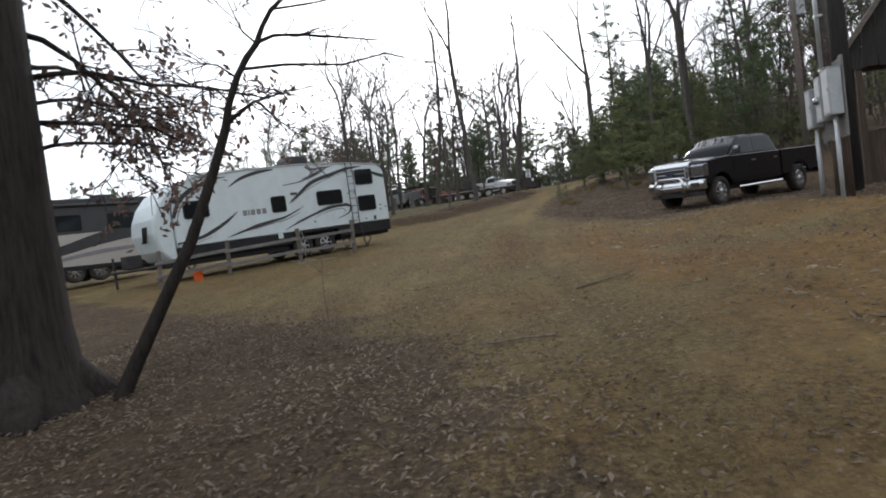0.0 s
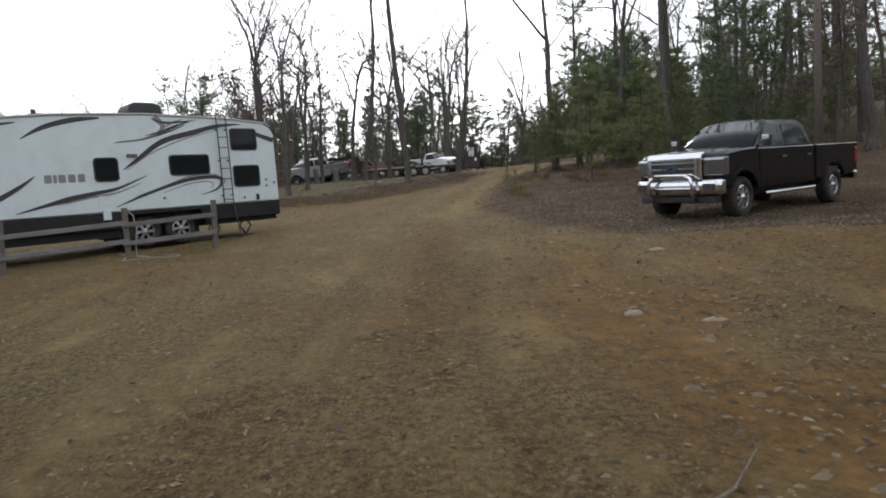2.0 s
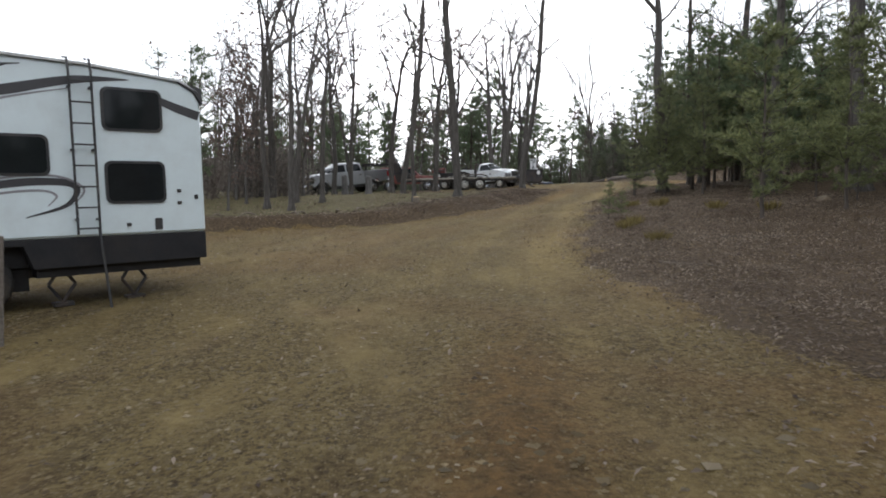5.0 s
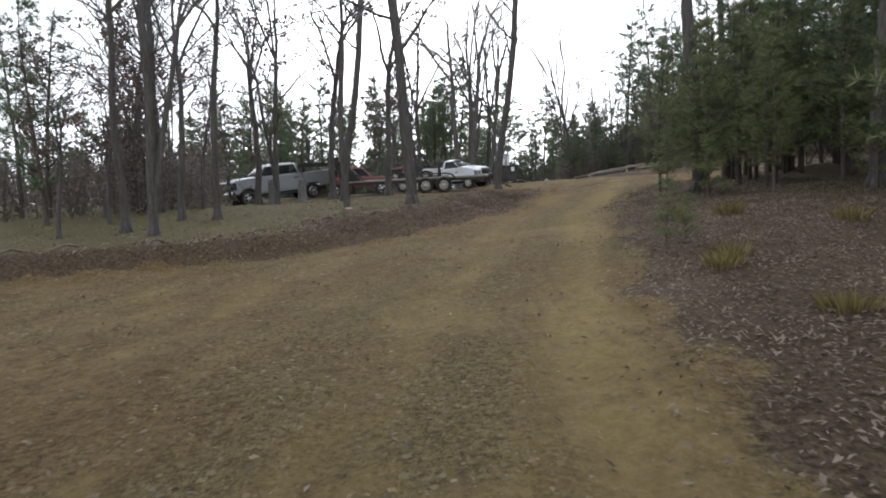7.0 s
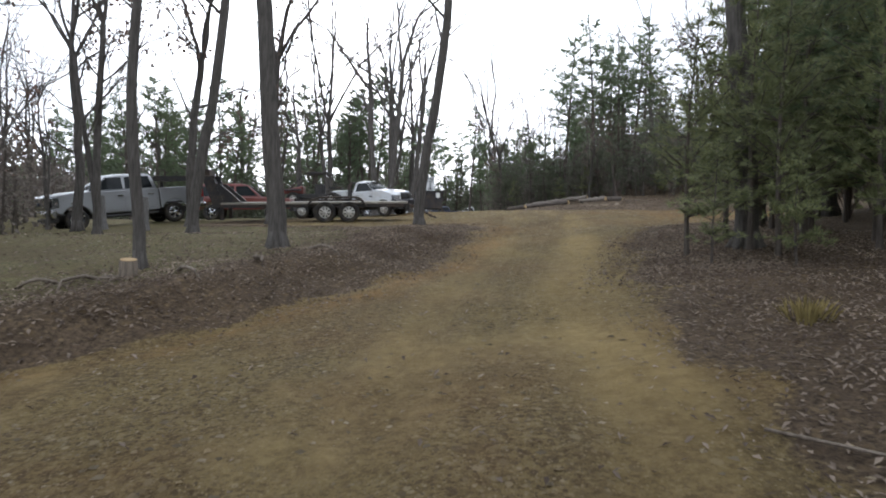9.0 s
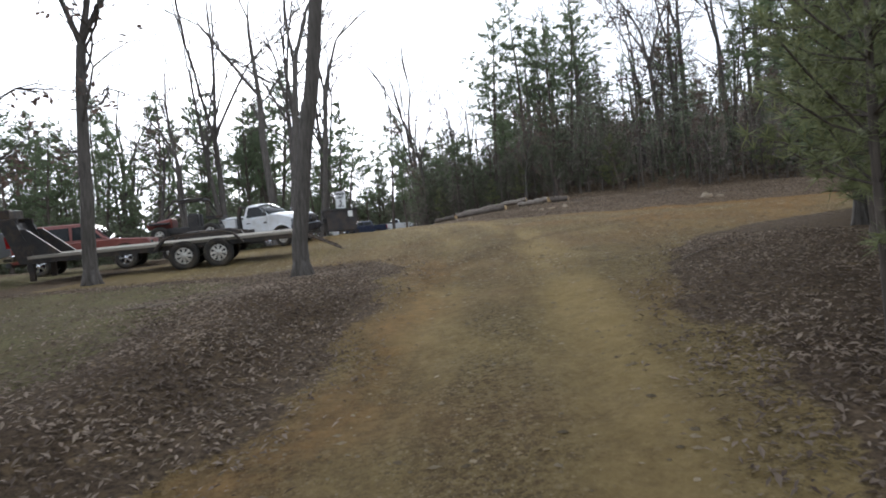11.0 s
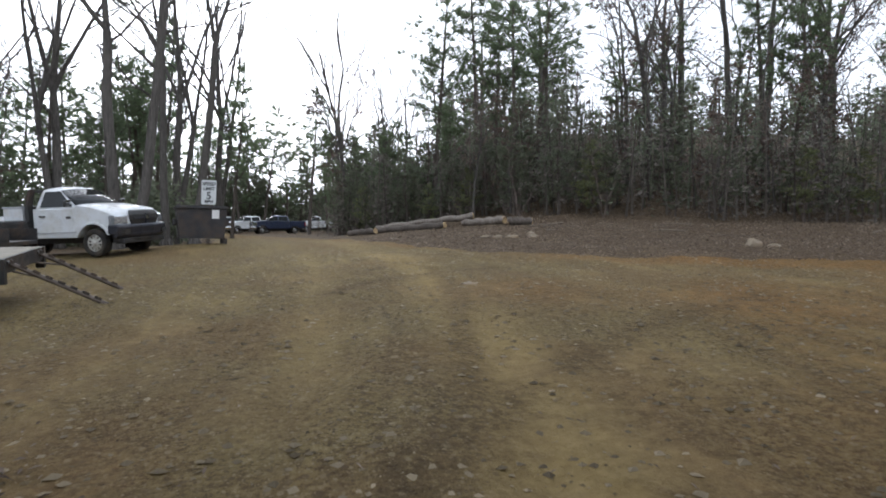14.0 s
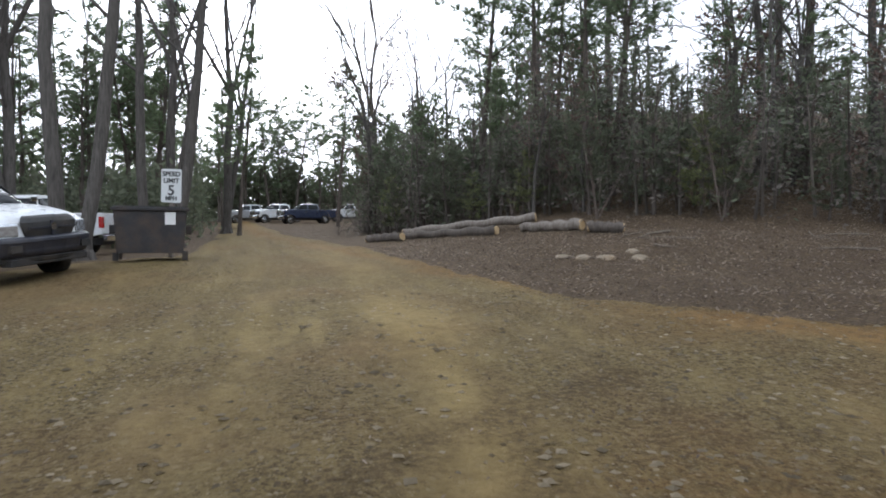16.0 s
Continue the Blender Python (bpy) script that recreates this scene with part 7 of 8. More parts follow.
def bared_root(x, y, turn, ln, seed):
    """A root that leaves the bank's lip and dives back into its face."""
    q = random.Random(seed)
    c, d = math.cos(radians(turn)), math.sin(radians(turn))
    pts = []
    for k in range(7):
        u = k / 6
        px, py = x + ln * u * c + q.gauss(0, 0.03), y + ln * u * d + q.gauss(0, 0.03)
        pts.append(Vector((px, py, on(px, py) - 0.05 + 0.14 * math.sin(math.pi * u))))
    g = Geo().tube(pts, [0.035 - 0.02 * k / 6 for k in range(7)], 6)
    return tagged(new("tree_root", g.mesh("tree_root", MAT_STICK, True)), "bared grey-brown root on the eroded bank", "root", "bared roots")


for k, (x, y, turn, ln) in enumerate(((0.0, 40.5, 250, 0.9), (-0.4, 40.3, 230, 0.7), (0.9, 40.6, 300, 1.0), (-1.3, 38.9, 240, 0.8), (-2.2, 38.2, 280, 0.9), (-3.1, 37.6, 255, 0.8), (-3.6, 37.5, 300, 0.7), (-4.6, 37.2, 240, 0.9), (-5.6, 37.0, 260, 0.8), (1.8, 41.4, 290, 0.8), (2.5, 42.6, 315, 0.9))):
    bared_root(x, y, turn, ln, 400 + k)


def stick(pts, r, label):
    g = Geo()
    line = ground_line(pts, r + 0.01)
    g.tube(line, [r * (1 - 0.6 * i / (len(line) - 1)) for i in range(len(line))], 6)
    return tagged(new("fallen_branch", g.mesh("fallen_branch", MAT_STICK, True)), label, "branch", "fallen branches")


stick([(5.2, 34.3), (5.6, 33.7), (5.85, 33.1), (6.05, 32.6)], 0.011, "pale fallen branch on the leaf litter")
stick([(4.7, 26.4), (4.9, 26.1), (5.2, 25.9), (5.4, 25.6)], 0.014, "pale fallen branch on the leaf litter")
stick([(1.6, 8.9), (2.0, 9.1), (2.3, 9.25), (2.6, 9.6)], 0.014, "crooked dead branch on the dirt")
stick([(0.9, 6.3), (0.6, 6.35), (0.3, 6.3), (0.1, 6.4)], 0.014, "dead branch lying across the leaves")
stick([(6.6, 28.5), (7.2, 28.0), (7.7, 27.9)], 0.013, "thin fallen branch on the leaf litter")
stick([(9.9, 45.0), (10.5, 45.3), (10.9, 45.2)], 0.014, "fallen branch at the track's edge")
stick([(3.0, 46.8), (3.9, 46.5), (4.6, 46.5)], 0.018, "fallen branch on the leafy bank beside the track")



def tall_stump(x, y, h, r, seed):
    """A broken-off grey trunk standing on the bank."""
    q = random.Random(seed)
    g = Geo()
    g.tube([Vector((0, 0, -0.2)), Vector((0, 0, 0.05)), Vector((0.01, 0, 0.3)), Vector((0.02, 0.01, h * 0.8)), Vector((0.03, 0.02, h))], [r * 1.5, r * 1.35, r * 1.08, r, r * 0.92], 12)
    for k in range(12):
        g.v[-1 - k].z += q.uniform(-0.09, 0.05)
    t = thing("tree_stump", "tall weathered grey stump standing on the bank", "stump", pose(x, y, on(x, y), q.uniform(-4, 4), q.uniform(-4, 4), 0), "stumps")
    part("trunk", g, MAT_FENCEBARK, t)


MAT_FENCEBARK = bark("silvered_dead_wood", (0.07, 0.066, 0.062), (0.19, 0.18, 0.17))
tall_stump(-4.05, 53.4, 1.05, 0.16, 1)
tall_stump(-2.67, 52.7, 1.0, 0.17, 2)

rs = random.Random(31)
for k in range(15):
    x = rs.uniform(17, 33)
    y = rs.uniform(61.5, 66.5) - 0.28 * max(0, x - 22) + (2.5 if x < 21 else 0)
    a, ln = rs.uniform(0, 6.283), rs.uniform(0.4, 1.5)
    stick([(x, y), (x + 0.5 * ln * math.cos(a), y + 0.5 * ln * math.sin(a) + 0.05), (x + ln * math.cos(a + 0.2), y + ln * math.sin(a + 0.2))], rs.uniform(0.015, 0.035), "dead branch among leaves at the wood's edge")

# ---- dumpster and speed sign ----


def dumpster():
    m = pose(8.72, 70.2, on(8.72, 70.2, 0.01), 0, 0, 3)
    t = thing("dumpster", "dark open-topped steel dumpster with a paper notice", "dumpster", m)
    w, d, h = 0.74, 0.6, 1.2
    b = 0.18
    for s in (1, -1):
        part("side_panel", clean(slab([(-w + 0.06, b), (w - 0.06, b), (w + 0.03, h), (-w - 0.03, h)], s * d, s * (d - 0.03))), MAT_DUMPSTER, t, bevel=0.006)
        end = Geo()
        end.v = [Vector((s * x, y, z)) for x, z in ((w - 0.06, b), (w + 0.03, h), (w, h), (w - 0.09, b)) for y in (-d, d)]
        end.f = [(0, 1, 3, 2), (2, 3, 5, 4), (4, 5, 7, 6), (6, 7, 1, 0), (0, 2, 4, 6), (1, 7, 5, 3)]
        part("end_panel", clean(end), MAT_DUMPSTER, t)
        part("lift_pocket", clean(Geo().box(s * w, -0.35, 0.6, s * (w + 0.12), 0.35, 0.8)), MAT_DUMPSTER, t, bevel=0.01)
        part("rim", clean(Geo().box(-w - 0.07, s * (d - 0.02), h - 0.07, w + 0.07, s * (d + 0.06), h)), MAT_DUMPSTER, t, bevel=0.008)
        part("end_rim", clean(Geo().box(s * (w - 0.02), -d, h - 0.07, s * (w + 0.07), d, h)), MAT_DUMPSTER, t)
        for k in (-0.72, 0.72):
            part("caster", clean(Geo().box(k - 0.06, s * 0.45 - 0.05, 0.0, k + 0.06, s * 0.45 + 0.05, b)), MAT_STEEL, t)
    part("floor", clean(Geo().box(-w + 0.06, -d, b, w - 0.06, d, b + 0.03)), MAT_DUMPSTER, t)
    lid = clean(Geo().box(-w - 0.02, -d, h + 0.004, w + 0.02, d + 0.05, h + 0.03))
    part("lid", lid, MAT_PLASTIC, t, "black sagging lid")
    part("notice", clean(Geo().box(0.3, -d - 0.012, 0.82, 0.52, -d - 0.004, 1.1)), MAT_PAPER, t, "white paper notice")
    return m


dm = dumpster()



def speed_sign(m):
    t = thing("speed_limit_sign", "white rectangular speed limit sign on a wooden post", "sign", m)
    part("post", clean(Geo().box(-0.05, 0.01, -0.4, 0.05, 0.11, 2.25)), MAT_GREYWOOD, t)
    pl = part("plate", clean(slab(rounded(-0.25, 1.45, 0.25, 2.3, 0.04), -0.012, 0.0)), MAT_SIGN, t, "white sign plate")
    for text, size, z in (("SPEED", 0.165, 2.12), ("LIMIT", 0.165, 1.95), ("5", 0.36, 1.64), ("MPH", 0.14, 1.51)):
        cu = bpy.data.curves.new("lettering", "FONT")
        cu.body, cu.size, cu.align_x, cu.extrude, cu.offset = text, size, "CENTER", 0.002, 0.006
        tmp = new("lettering_source", cu)
        me = bpy.data.meshes.new_from_object(tmp.evaluated_get(bpy.context.evaluated_depsgraph_get()))
        bpy.data.objects.remove(tmp)
        me.materials.clear()
        me.materials.append(MAT_INK)
        ob = new("lettering", me)
        ob.parent = pl
        ob.matrix_basis = pose(0, -0.015, z, 90)
    return t


speed_sign(pose(9.0, 71.75, on(9.0, 71.75) - 0.05, 0, 1.0, -14))

# ---- meter rack and shed ----


def meter_rack():
    m = pose(8.2, 14.6, on(8.2, 14.6) + 0.02, 0, 0, 256)
    t = thing("meter_rack", "electric meter boxes on a weathered board rack with conduits", "meter rack", m)
    for x in (0.42, 1.0):
        part("post", clean(Geo().tube([Vector((x, 0.16, -0.4)), Vector((x, 0.16, 2.5))], [0.1, 0.085], 10)), MAT_BROWNWOOD, t, "round brown post", smooth=True)
    for k in range(8):
        x0 = 0.08 + k * 0.197
        part("backboard_plank", clean(Geo().box(x0, 0.025, 1.05 + 0.02 * (k % 3), x0 + 0.19, 0.06, 2.43 + 0.025 * k + 0.02 * (k % 2))), MAT_FENCE, t, "silvered upright board")
    for x0, z0, x1, z1, dp in ((-0.12, 1.4, 0.26, 2.22, 0.22), (0.56, 1.46, 0.92, 2.36, 0.2), (1.2, 1.5, 1.62, 2.42, 0.24)):
        b = part("meter_box", clean(Geo().box(x0, 0.02 - dp, z0, x1, 0.022, z1)), MAT_METER, t, "grey steel meter box", bevel=0.012)
        part("cover", clean(Geo().box(x0 + 0.02, 0.006 - dp, z0 + 0.03, x1 - 0.02, 0.02 - dp + 0.002, z1 - 0.03)), MAT_METER, b, bevel=0.004)
        part("latch", clean(Geo().box(x1 - 0.06, -0.012 - dp, (z0 + z1) / 2, x1 - 0.035, 0.008 - dp, (z0 + z1) / 2 + 0.07)), MAT_GALV, b)
        part("rain_lip", clean(Geo().box(x0 - 0.01, 0.0 - dp, z1, x1 + 0.01, 0.024, z1 + 0.012)), MAT_METER, b)
    part("meter_dial", clean(lathe([(0, 0.0), (0.08, 0.0), (0.085, 0.03), (0.06, 0.09), (0, 0.1)], 18)), MAT_LENS, t, "glass meter dome", m=pose(0.74, -0.185, 1.9, 0, 0, 180), smooth=True)
    for x, z1 in ((0.02, 1.4), (0.14, 1.4), (1.34, 1.5), (1.43, 1.5)):
        part("conduit", clean(rod((x, -0.08, -0.25), (x, -0.08, z1), 0.03)), MAT_METER, t, "grey conduit", smooth=True)
    part("mast", clean(rod((0.74, -0.07, 2.34), (0.74, -0.07, 5.8), 0.045)), MAT_GALV, t, "galvanised service mast", smooth=True)
    for z in (2.5, 3.6):
        part("mast_strap", clean(Geo().box(0.68, -0.12, z, 0.8, 0.03, z + 0.04)), MAT_GALV, t)
    part("mast_head", clean(Geo().tube([Vector((0.74, -0.07, 5.75)), Vector((0.74, -0.12, 5.9)), Vector((0.74, -0.22, 5.88))], [0.05, 0.06, 0.04], 8)), MAT_GALV, t)
    for xa, xb, z in ((0.26, 0.56, 1.52), (0.92, 1.2, 1.58)):
        part("link_pipe", clean(pipe([(xa, -0.08, z), (xb, -0.08, z)], 0.035, 8)), MAT_HOSE, t, "white plastic link pipe", smooth=True)


meter_rack()


def utility_pole(x, y, h, label, r=0.13, armed=True):
    t = thing("utility_pole", label, "pole", pose(x, y, on(x, y, 0.3), 1, -1, 0))
    part("shaft", Geo().tube([Vector((0, 0, 0)), Vector((0, 0, h))], [r, r * 0.68], 12), MAT_GREYWOOD if armed else MAT_DARKBOARD, t, smooth=True)
    if not armed:
        return t
    part("crossarm", clean(Geo().box(-0.6, -0.05, h - 0.7, 0.6, 0.05, h - 0.58)), MAT_GREYWOOD, t)
    part("transformer", clean(Geo().tube([Vector((0.28, 0, h - 1.9)), Vector((0.28, 0, h - 1.2))], [0.2, 0.2], 14)), MAT_METER, t, "grey pole-mounted canister")
    return t


utility_pole(8.75, 14.5, 8.5, "thick dark wooden pole behind the meter boxes", 0.2, False)
utility_pole(14.6, 27.0, 8.0, "weathered utility pole with a grey canister at the wood's edge")


def shed():
    m = pose(11.0, 17.3, on(11.0, 17.3), 0, 0, -24)
    t = thing("shed", "open plank shed with a low board wall and a steep roof", "shed", m)
    for i in range(17):
        x = -0.3 + i * 0.3
        part("plank", clean(Geo().box(x + 0.006, -1.02, -0.3, x + 0.294, -0.98, 1.34 + 0.02 * (i % 3))), MAT_BROWNWOOD, t)
    for x in (-0.3, 1.1, 4.7):
        for y in (-1.08, 0.1):
            part("post", clean(Geo().box(x - 0.07, y - 0.07, -0.4, x + 0.07, y + 0.07, 3.35)), MAT_BROWNWOOD, t)
    part("rail", clean(Geo().box(-0.34, -1.06, 1.37, 4.8, -0.94, 1.43)), MAT_GREYWOOD, t)
    g = slab([(-0.62, 3.3), (2.0, 6.8), (4.6, 3.3), (4.6, 3.38), (2.0, 6.9), (-0.62, 3.38)], -1.3, 0.4)
    part("roof", clean(g), MAT_SHEET, t, "weathered metal roof")
    for i in range(16):
        x = -0.5 + i * 0.32
        top = 3.28 + min(x + 0.62, 4.3 - x) * 1.34
        top2 = 3.28 + min(x + 0.3 + 0.62, 4.3 - x) * 1.34
        part("gable_board", clean(slab([(x, 2.86 + 0.03 * (i % 2)), (x + 0.31, 2.86 + 0.03 * (i % 2)), (x + 0.31, max(2.95, top2)), (x, max(2.95, top))], -1.18, -1.15)), MAT_DARKBOARD, t)
    part("fascia", clean(slab([(-0.66, 3.12), (2.0, 6.68), (2.0, 6.86), (-0.66, 3.3)], -1.36, -1.31)), MAT_GREYWOOD, t, "pale weathered fascia board")
    part("eave_board", clean(Geo().box(-0.66, -1.3, 3.16, -0.62, 0.4, 3.36)), MAT_GREYWOOD, t)
    for y in (-1.08, 0.1):
        part("beam", clean(Geo().box(-0.4, y - 0.06, 2.95, 4.5, y + 0.06, 3.15)), MAT_BROWNWOOD, t)


shed()

# ---- uncountable cover: leaves, gravel, brush, far woods ----
rg = np.random.default_rng(12)


def stuff(name, verts, faces, mat, label, category):
    me = bpy.data.meshes.new(name)
    me.from_pydata(verts.reshape(-1, 3).tolist(), [], faces.tolist())
    me.materials.append(mat)
    return tagged(new(name, me), label, category, kind="stuff")


def leaf_field(name, n, x0, x1, y0, y1, keep, size, label):
    """Curled fallen leaves strewn over part of the ground."""
    x, y = rg.uniform(x0, x1, n), rg.uniform(y0, y1, n)
    ok = rg.random(n) < keep(x, y)
    x, y = x[ok], y[ok]
    n = len(x)
    z = height(x, y) + rg.uniform(0.008, 0.03, n)
    a, s = rg.uniform(0, 6.283, n), size * rg.uniform(0.6, 1.3, n)
    tip = rg.uniform(-0.35, 0.75, n)
    rol = rg.uniform(-0.5, 0.5, n)
    c, d = np.cos(a), np.sin(a)
    u = np.stack([c, d, tip], -1) * s[:, None]
    w = np.stack([-d, c, rol], -1) * (s * 0.5)[:, None]
    p = np.stack([x, y, z], -1)
    up = np.array([0, 0, 1.0]) * (s * 0.25)[:, None]
    v = np.stack([p - u, p - w * 0.9 + up, p + u, p + w * 0.9 + up], 1)
    f = np.arange(4 * n).reshape(n, 4)
    stuff(name, v, f, MAT_LEAF, label, "leaves")


def off_track(x, y):
    l, r = np.interp(y, LEFT_Y, LEFT_X), np.interp(y, RIGHT_Y, RIGHT_X)
    return np.clip((np.maximum(np.maximum(l - x, x - r), y - np.interp(x, FAR_X, FAR_Y)) + 0.3 * relief(x, y, 2.1)) / 1.6 + 0.4, 0.0, 1.0) ** 1.3


leaf_field("leaf_litter", 74000, 3.3, 12, 17, 47, lambda x, y: off_track(x, y) * np.clip(1.3 - (x - np.interp(y, RIGHT_Y, RIGHT_X)) / 9, 0.15, 1), 0.029, "grey-brown fallen leaves along the wooded verge")
leaf_field("leaf_litter", 46000, -1.5, 8.8, 38.5, 53.5, lambda x, y: off_track(x, y) * np.clip(1.5 - (np.interp(y, LEFT_Y, LEFT_X) - x) / 3.2, 0.12, 0.9), 0.03, "grey-brown fallen leaves under the trees on the bank")
leaf_field("leaf_litter", 16000, -9, 1, 34, 50, lambda x, y: off_track(x, y) * np.clip(1.5 - (np.interp(y, LEFT_Y, LEFT_X) - x) / 3.2, 0.1, 0.8), 0.042, "grey-brown fallen leaves on the eroded bank")
leaf_field("leaf_litter", 26000, -5, 3.2, 3.0, 12, lambda x, y: np.clip((11 - y - 1.1 * x) / 6, 0, 1) ** 1.5 * np.clip((2.8 - x) / 4, 0, 1) * (0.45 + 0.55 * (relief(x, y, 1.4) > -0.2)), 0.027, "brown fallen leaves below the oak")
leaf_field("leaf_litter", 9000, 3, 11, 3, 20, lambda x, y: 0.25 + 0.5 * (relief(x, y, 0.9) > 0.1), 0.032, "scattered brown leaves on the dirt yard")
leaf_field("leaf_litter", 5000, -4, 5, 8, 50, lambda x, y: (1 - off_track(x, y)) * 0.6, 0.03, "scattered brown leaves on the track")
# leaf shapes added here in place of dark clods on the clearing
leaf_field("leaf_litter", 4500, 4, 20, 46, 62, lambda x, y: (1 - off_track(x, y)) * (0.2 + 0.6 * (relief(x, y, 1.1, 2.0) > 0.0)), 0.02, "scattered leaf-shaped flakes standing in for dark dirt clods on the clearing")
leaf_field("leaf_litter", 26000, 13, 34, 55, 72, lambda x, y: off_track(x, y), 0.036, "fallen leaves at the wood's edge")


def gravel(n, x0, x1, y0, y1, keep, s0, s1, label, mat):
    """Small angular stones half sunk in the dirt."""
    x, y = rg.uniform(x0, x1, n), rg.uniform(y0, y1, n)
    ok = rg.random(n) < keep(x, y)
    x, y = x[ok], y[ok]
    n = len(x)
    s = rg.uniform(s0, 1, n) ** 2.4 * s1 + s0 * 0.02
    base = np.array([(1, 0.1, 0), (0.1, 0.8, 0.05), (-0.9, 0.1, 0), (-0.1, -0.8, 0), (0.1, 0.05, 0.34)])
    a = rg.uniform(0, 6.283, n)
    c, d = np.cos(a)[:, None], np.sin(a)[:, None]
    jit = rg.uniform(0.7, 1.3, (n, 5, 3))
    b = base[None] * jit * s[:, None, None]
    v = np.stack([x[:, None] + b[..., 0] * c - b[..., 1] * d, y[:, None] + b[..., 0] * d + b[..., 1] * c, height(x, y)[:, None] + b[..., 2] - 0.004], -1)
    k = np.arange(n)[:, None, None] * 5
    f = (np.array([(0, 1, 4), (1, 2, 4), (2, 3, 4), (3, 0, 4)])[None] + k).reshape(-1, 3)
    stuff("gravel", v, f, mat, label, "gravel")


MAT_PEBBLE = foliage("loose_stones", (0.1, 0.078, 0.048), (0.29, 0.235, 0.155), 0.9)
gravel(30000, -6, 10, 3, 50, lambda x, y: 1 - off_track(x, y), 0.2, 0.042, "loose gravel on the dirt track", MAT_PEBBLE)
gravel(19000, 2, 20, 46, 64, lambda x, y: 1 - off_track(x, y), 0.2, 0.056, "loose gravel on the dirt clearing", MAT_PEBBLE)
gravel(1400, 2.5, 9, 4, 20, lambda x, y: 0.8 * np.ones_like(x), 0.3, 0.085, "pale broken stones in the dirt yard", MAT_PEBBLE)
MAT_CLOD = foliage("dry_dirt_clods", (0.12, 0.09, 0.05), (0.26, 0.2, 0.115), 0.95)
gravel(20000, -5, 6, 3, 36, lambda x, y: np.exp(-((x - np.interp(y, ROAD_Y, ROAD_X)) / 2.6) ** 2), 0.15, 0.034, "broken clods of dirt in the wheel ruts", MAT_CLOD)
gravel(5000, -0.6, 3.0, 10.5, 20, lambda x, y: np.exp(-((x - np.interp(y, ROAD_Y, ROAD_X) - 0.15) / 0.4) ** 2), 0.2, 0.055, "churned clods in the middle rut", MAT_CLOD)
gravel(16000, 3, 18, 38, 60, lambda x, y: np.exp(-((x - np.interp(y, ROAD_Y, ROAD_X)) / 3) ** 2) * (1 - off_track(x, y)), 0.15, 0.033, "broken clods of dirt on the clearing", MAT_CLOD)


def brush(n, x0, x1, y0, y1, keep, h0, h1, mat, label):
    """Twiggy leafless undergrowth."""
    g = Geo()
    r = random.Random(n)
    done = 0
    while done < n:
        x, y = r.uniform(x0, x1), r.uniform(y0, y1)
        done += 1
        if not keep(x, y):
            continue
        p = Vector((x, y, on(x, y, 0.03)))
        for k in range(r.randint(3, 5)):
            h = r.uniform(h0, h1)
            pts, _ = limb(g, r, p, Vector((r.gauss(0, 0.3), r.gauss(0, 0.3), 1)), h, 0.016, 0.006, 3, 0.14, 0.0, 3)
            for j in range(7):
                i = r.randint(0, 2)
                twig(g, r, pts[i].lerp(pts[i + 1], r.random()), Vector((r.gauss(0, 0.8), r.gauss(0, 0.8), 0.6)), h * r.uniform(0.15, 0.45), 0.009)
    me = g.mesh("undergrowth", mat)
    return tagged(new("undergrowth", me), label, "undergrowth", kind="stuff")


def wood_side(x, y):
    return y > np.interp(x, [e[0] for e in WOOD_EDGE], [e[1] for e in WOOD_EDGE]) - 0.8


brush(190, 15, 48, 52, 88, wood_side, 1.2, 4.2, MAT_BRUSH, "dense leafless grey undergrowth in the woods")
brush(100, 13, 40, 27, 47, lambda x, y: True, 1.2, 3.5, MAT_BRUSH, "leafless undergrowth on the hillside")
brush(110, -24, -7, 44, 60, lambda x, y: True, 1.0, 3.0, MAT_BRUSH, "leafless undergrowth between the trees")
brush(100, -40, 8, 80, 105, lambda x, y: True, 1.5, 4.0, MAT_BRUSH, "leafless undergrowth behind the parked vehicles")


def understory(n, place, h0, h1, mat, label, size=0.3):
    """A thick mass of low evergreen and bramble too tangled to pick apart."""
    g = Geo()
    r = random.Random(n)
    for i in range(n):
        x, y = place(r)
        h, w = r.uniform(h0, h1), r.uniform(0.8, 1.6)
        p = Vector((x, y, on(x, y, 0.1)))
        g.tube([p, p + Vector((r.gauss(0, 0.2), r.gauss(0, 0.2), h))], [0.05, 0.015], 4, cap=False)
        for k in range(46):
            f = r.random() ** 0.8
            q = w * (1.05 - 0.75 * f)
            c = p + Vector((r.gauss(0, q * 0.6), r.gauss(0, q * 0.6), h * f))
            leaf_spray(g, r, c, 4, size * 1.3, size)
    return tagged(new("understory", g.mesh("understory", mat)), label, "understory", kind="stuff")


def behind_edge(lo, hi):
    """Places along the wood's edge, lo to hi metres inside it."""
    ex, ey = np.array([e[0] for e in WOOD_EDGE]), np.array([e[1] for e in WOOD_EDGE])
    at = np.concatenate([[0], np.cumsum(np.hypot(np.diff(ex), np.diff(ey)))])

    def place(r):
        s = r.random() * at[-1]
        x, y = float(np.interp(s, at, ex)), float(np.interp(s, at, ey))
        away = Vector((x - 9, y - 49)).normalized() * r.uniform(lo, hi)
        return x + away.x, y + away.y
    return place


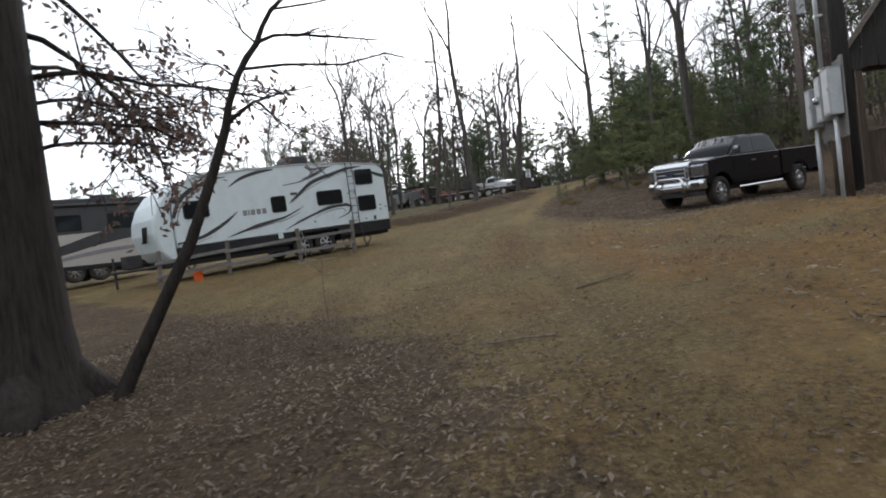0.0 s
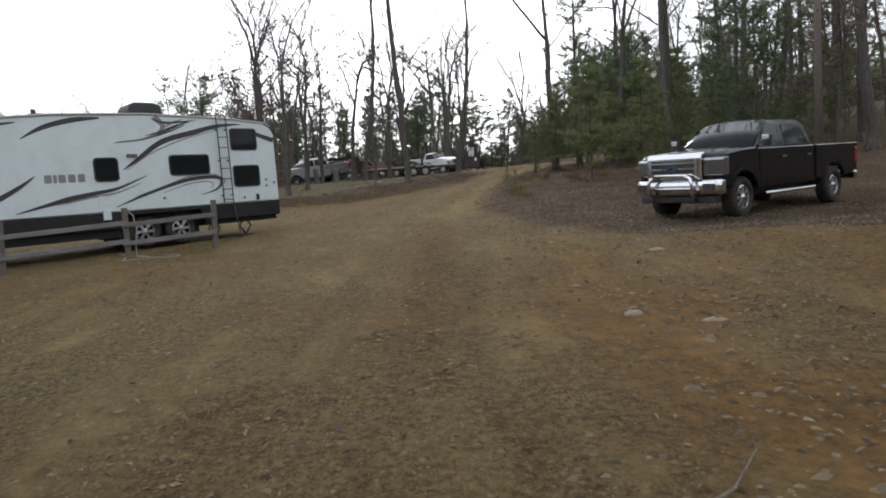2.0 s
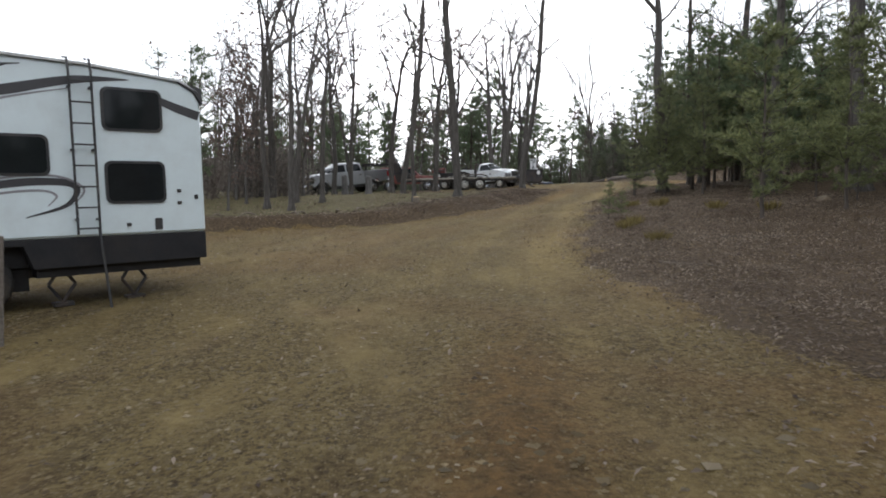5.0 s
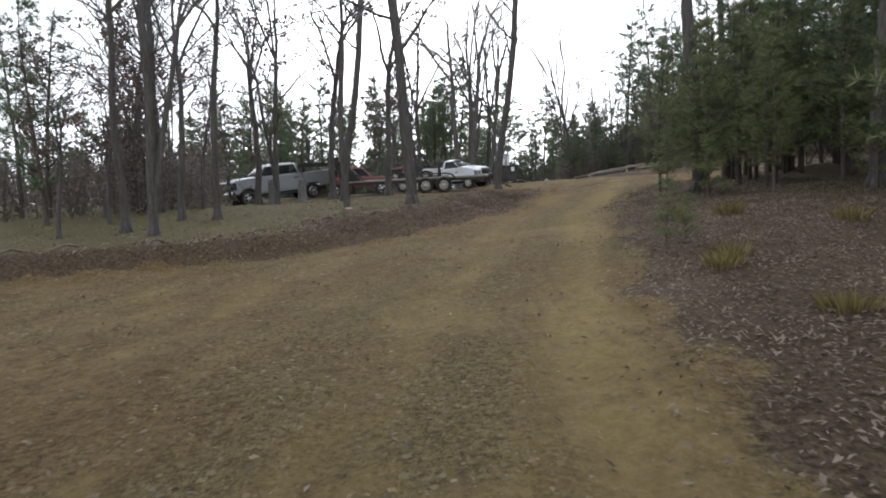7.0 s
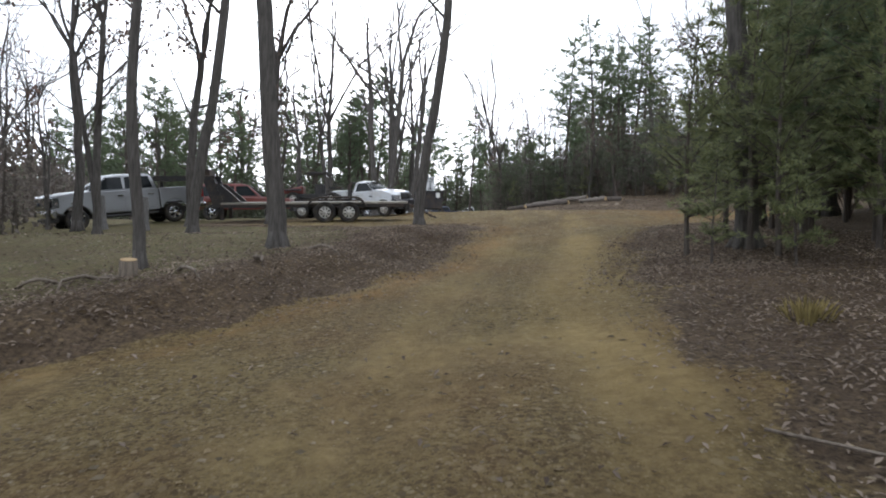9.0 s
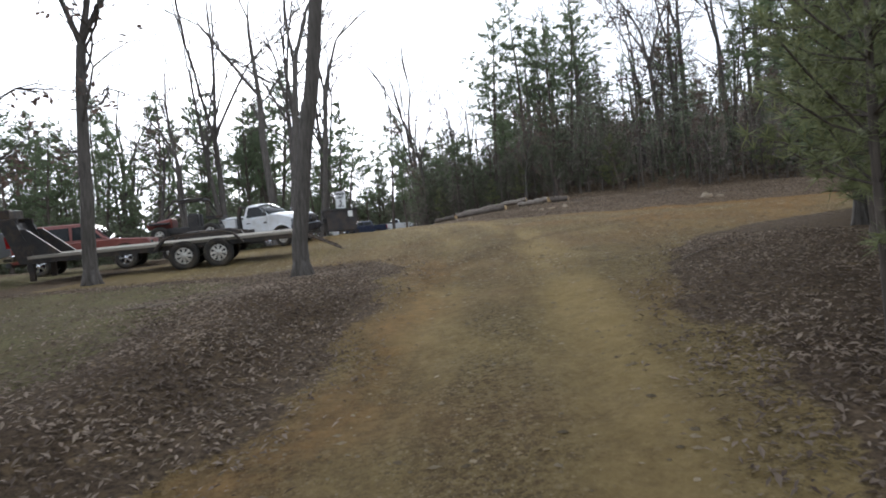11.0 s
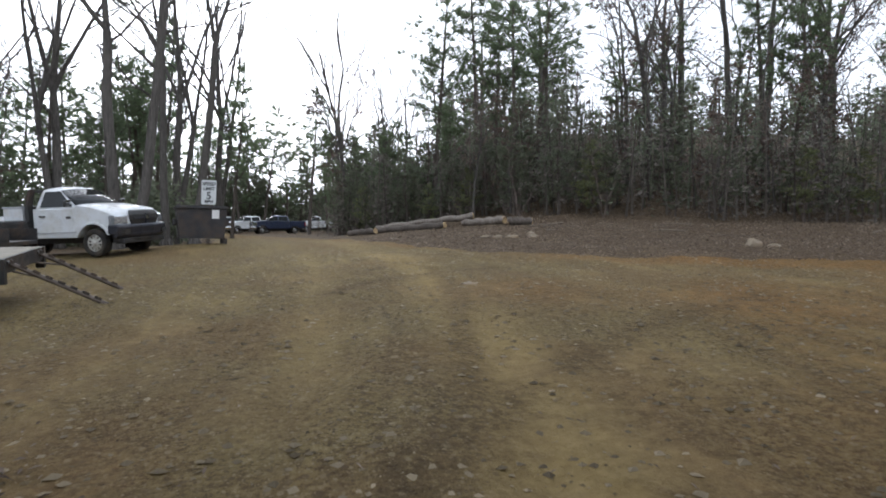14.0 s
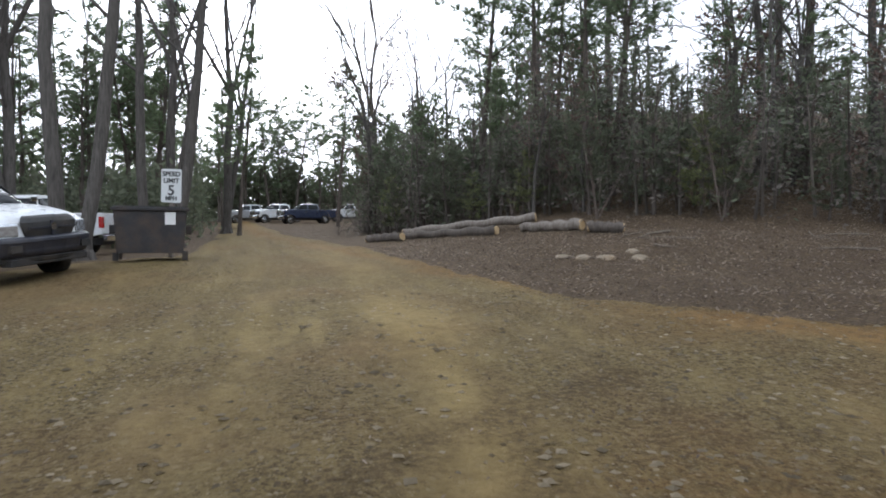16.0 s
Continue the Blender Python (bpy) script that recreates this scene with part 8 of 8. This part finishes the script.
understory(135, behind_edge(2.0, 11), 2.5, 5.5, MAT_CEDAR, "tangled dull green understory inside the woods", 0.12)
understory(95, behind_edge(10, 40), 3.5, 6.5, MAT_CEDAR, "dull green understory deep inside the woods", 0.26)
understory(95, behind_edge(10, 48), 4.5, 8.5, MAT_BRAMBLE, "grey-brown twiggy growth between the trees of the woods", 0.2)
understory(270, behind_edge(0.5, 9), 1.2, 4.6, MAT_BRAMBLE, "tangled brown bramble inside the woods", 0.085)
understory(90, lambda r: (r.uniform(-16, 8.0), r.uniform(82, 90)), 1.6, 3.6, MAT_CEDAR, "low dull green growth behind the parked vehicles", 0.17)
understory(130, lambda r: (r.uniform(-32, 8.5), r.uniform(90, 112)), 3.0, 6.0, MAT_CEDAR, "dark green thicket behind the parked vehicles", 0.24)
understory(130, lambda r: (r.uniform(0, 36), r.uniform(140, 150)), 4.5, 8.5, MAT_CEDAR, "dark green thicket closing the far end of the track", 0.3)
understory(45, lambda r: (r.uniform(-13, -5.5), r.uniform(45.5, 54)), 1.2, 3.8, MAT_BRAMBLE, "brown twiggy thicket on the bank", 0.09)
understory(60, lambda r: (r.uniform(-40, -9), r.uniform(60, 84)), 2.0, 4.5, MAT_BRAMBLE, "brown thicket at the clearing's edge", 0.2)


def far_woods(n, mat, kind, label):
    """Trees too far off to tell apart."""
    g = Geo()
    r = random.Random(n)
    for i in range(n):
        a, d = r.uniform(-0.1, math.pi + 0.1), r.uniform(95, 165)
        # every third tree stands unseen behind, added to darken reflections and skylight
        if i % 3 == 2:
            a, d = r.uniform(math.pi + 0.1, 2 * math.pi - 0.1), r.uniform(75, 110)
        x, y = 5 + d * math.cos(a), 55 + d * math.sin(a)
        if 8 < x < 30 and 100 < y < 172:
            continue
        z, h = on(x, y, 0.3), r.uniform(5, 13) if kind else r.uniform(7, 15)
        p = Vector((x, y, z))
        g.tube([p, p + Vector((r.gauss(0, 0.3), r.gauss(0, 0.3), h))], [0.16, 0.04], 4, cap=False)
        for k in range(52 if kind else 30):
            f = r.uniform(0.08, 1.0) if kind else r.uniform(0.2, 1.05)
            w = (2.6 * (1.1 - f) + 0.5) if kind else 2.2 * (1.15 - f) + 0.4
            c = p + Vector((r.gauss(0, w * 0.5), r.gauss(0, w * 0.5), h * f))
            if kind:
                leaf_spray(g, r, c, 2, 0.45, 0.75)
            else:
                q = p + Vector((0, 0, h * f * 0.75))
                g.tube([q, c], [0.07, 0.025], 3, cap=False)
    return tagged(new("distant_woods", g.mesh("distant_woods", mat)), label, "woods", kind="stuff")


far_woods(380, MAT_NEEDLE, True, "distant dark green pine woods closing the view, a third of them unseen behind")
far_woods(290, MAT_BRUSH, False, "distant leafless grey woods closing the view, a third of them unseen behind")


def grass_clump(x, y, h, seed, n=90):
    r = random.Random(seed)
    g = Geo()
    for _ in range(n):
        a, d = r.uniform(0, 6.283), r.uniform(0, 0.22)
        p = Vector((x + d * math.cos(a), y + d * math.sin(a), 0))
        p.z = on(p.x, p.y, 0.02)
        w = Vector((math.cos(a), math.sin(a), 0)) * h * r.uniform(0.1, 0.7)
        s = Vector((-math.sin(a), math.cos(a), 0)) * 0.008
        top = p + w + Vector((0, 0, h * r.uniform(0.6, 1.1)))
        mid = p.lerp(top, 0.5) + Vector((0, 0, h * 0.12))
        g.poly([p - s, p + s, mid + s, top, mid - s])
    return tagged(new("grass_clump", g.mesh("grass_clump", MAT_DRYGRASS)), "tawny dry grass clump in the leaf litter", "grass", "grass clumps")


MAT_DRYGRASS = foliage("dry_grass", (0.13, 0.1, 0.04), (0.26, 0.21, 0.085), 0.8)
for i, (x, y, h) in enumerate(((7.6, 35.3, 0.3), (8.3, 33.0, 0.25), (7.1, 36.4, 0.22), (9.0, 31.6, 0.25), (5.45, 31.1, 0.2), (5.75, 31.5, 0.24), (5.5, 28.9, 0.2))):
    grass_clump(x, y, h, 70 + i)

# shallow puddle beside the far track
puddle = Geo()
ring = []
for k in range(26):
    a = 2 * math.pi * k / 26
    q = 1 + 0.25 * math.sin(3 * a + 1) + 0.15 * math.sin(5 * a)
    ring.append((10.6 + 0.9 * q * math.cos(a), 106.0 + 3.2 * q * math.sin(a)))
zp = max(on(x, y) for x, y in ring) + 0.012
puddle.poly([(x, y, zp) for x, y in ring])
MAT_WATER, _n, _l, _b = material("puddle_water", 0.04, 0.0, 0.6)
_b.inputs["Base Color"].default_value = (0.12, 0.1, 0.07, 1)
tagged(new("water", puddle.mesh("water", MAT_WATER)), "shallow muddy puddle reflecting the sky", "puddle", kind="structure")
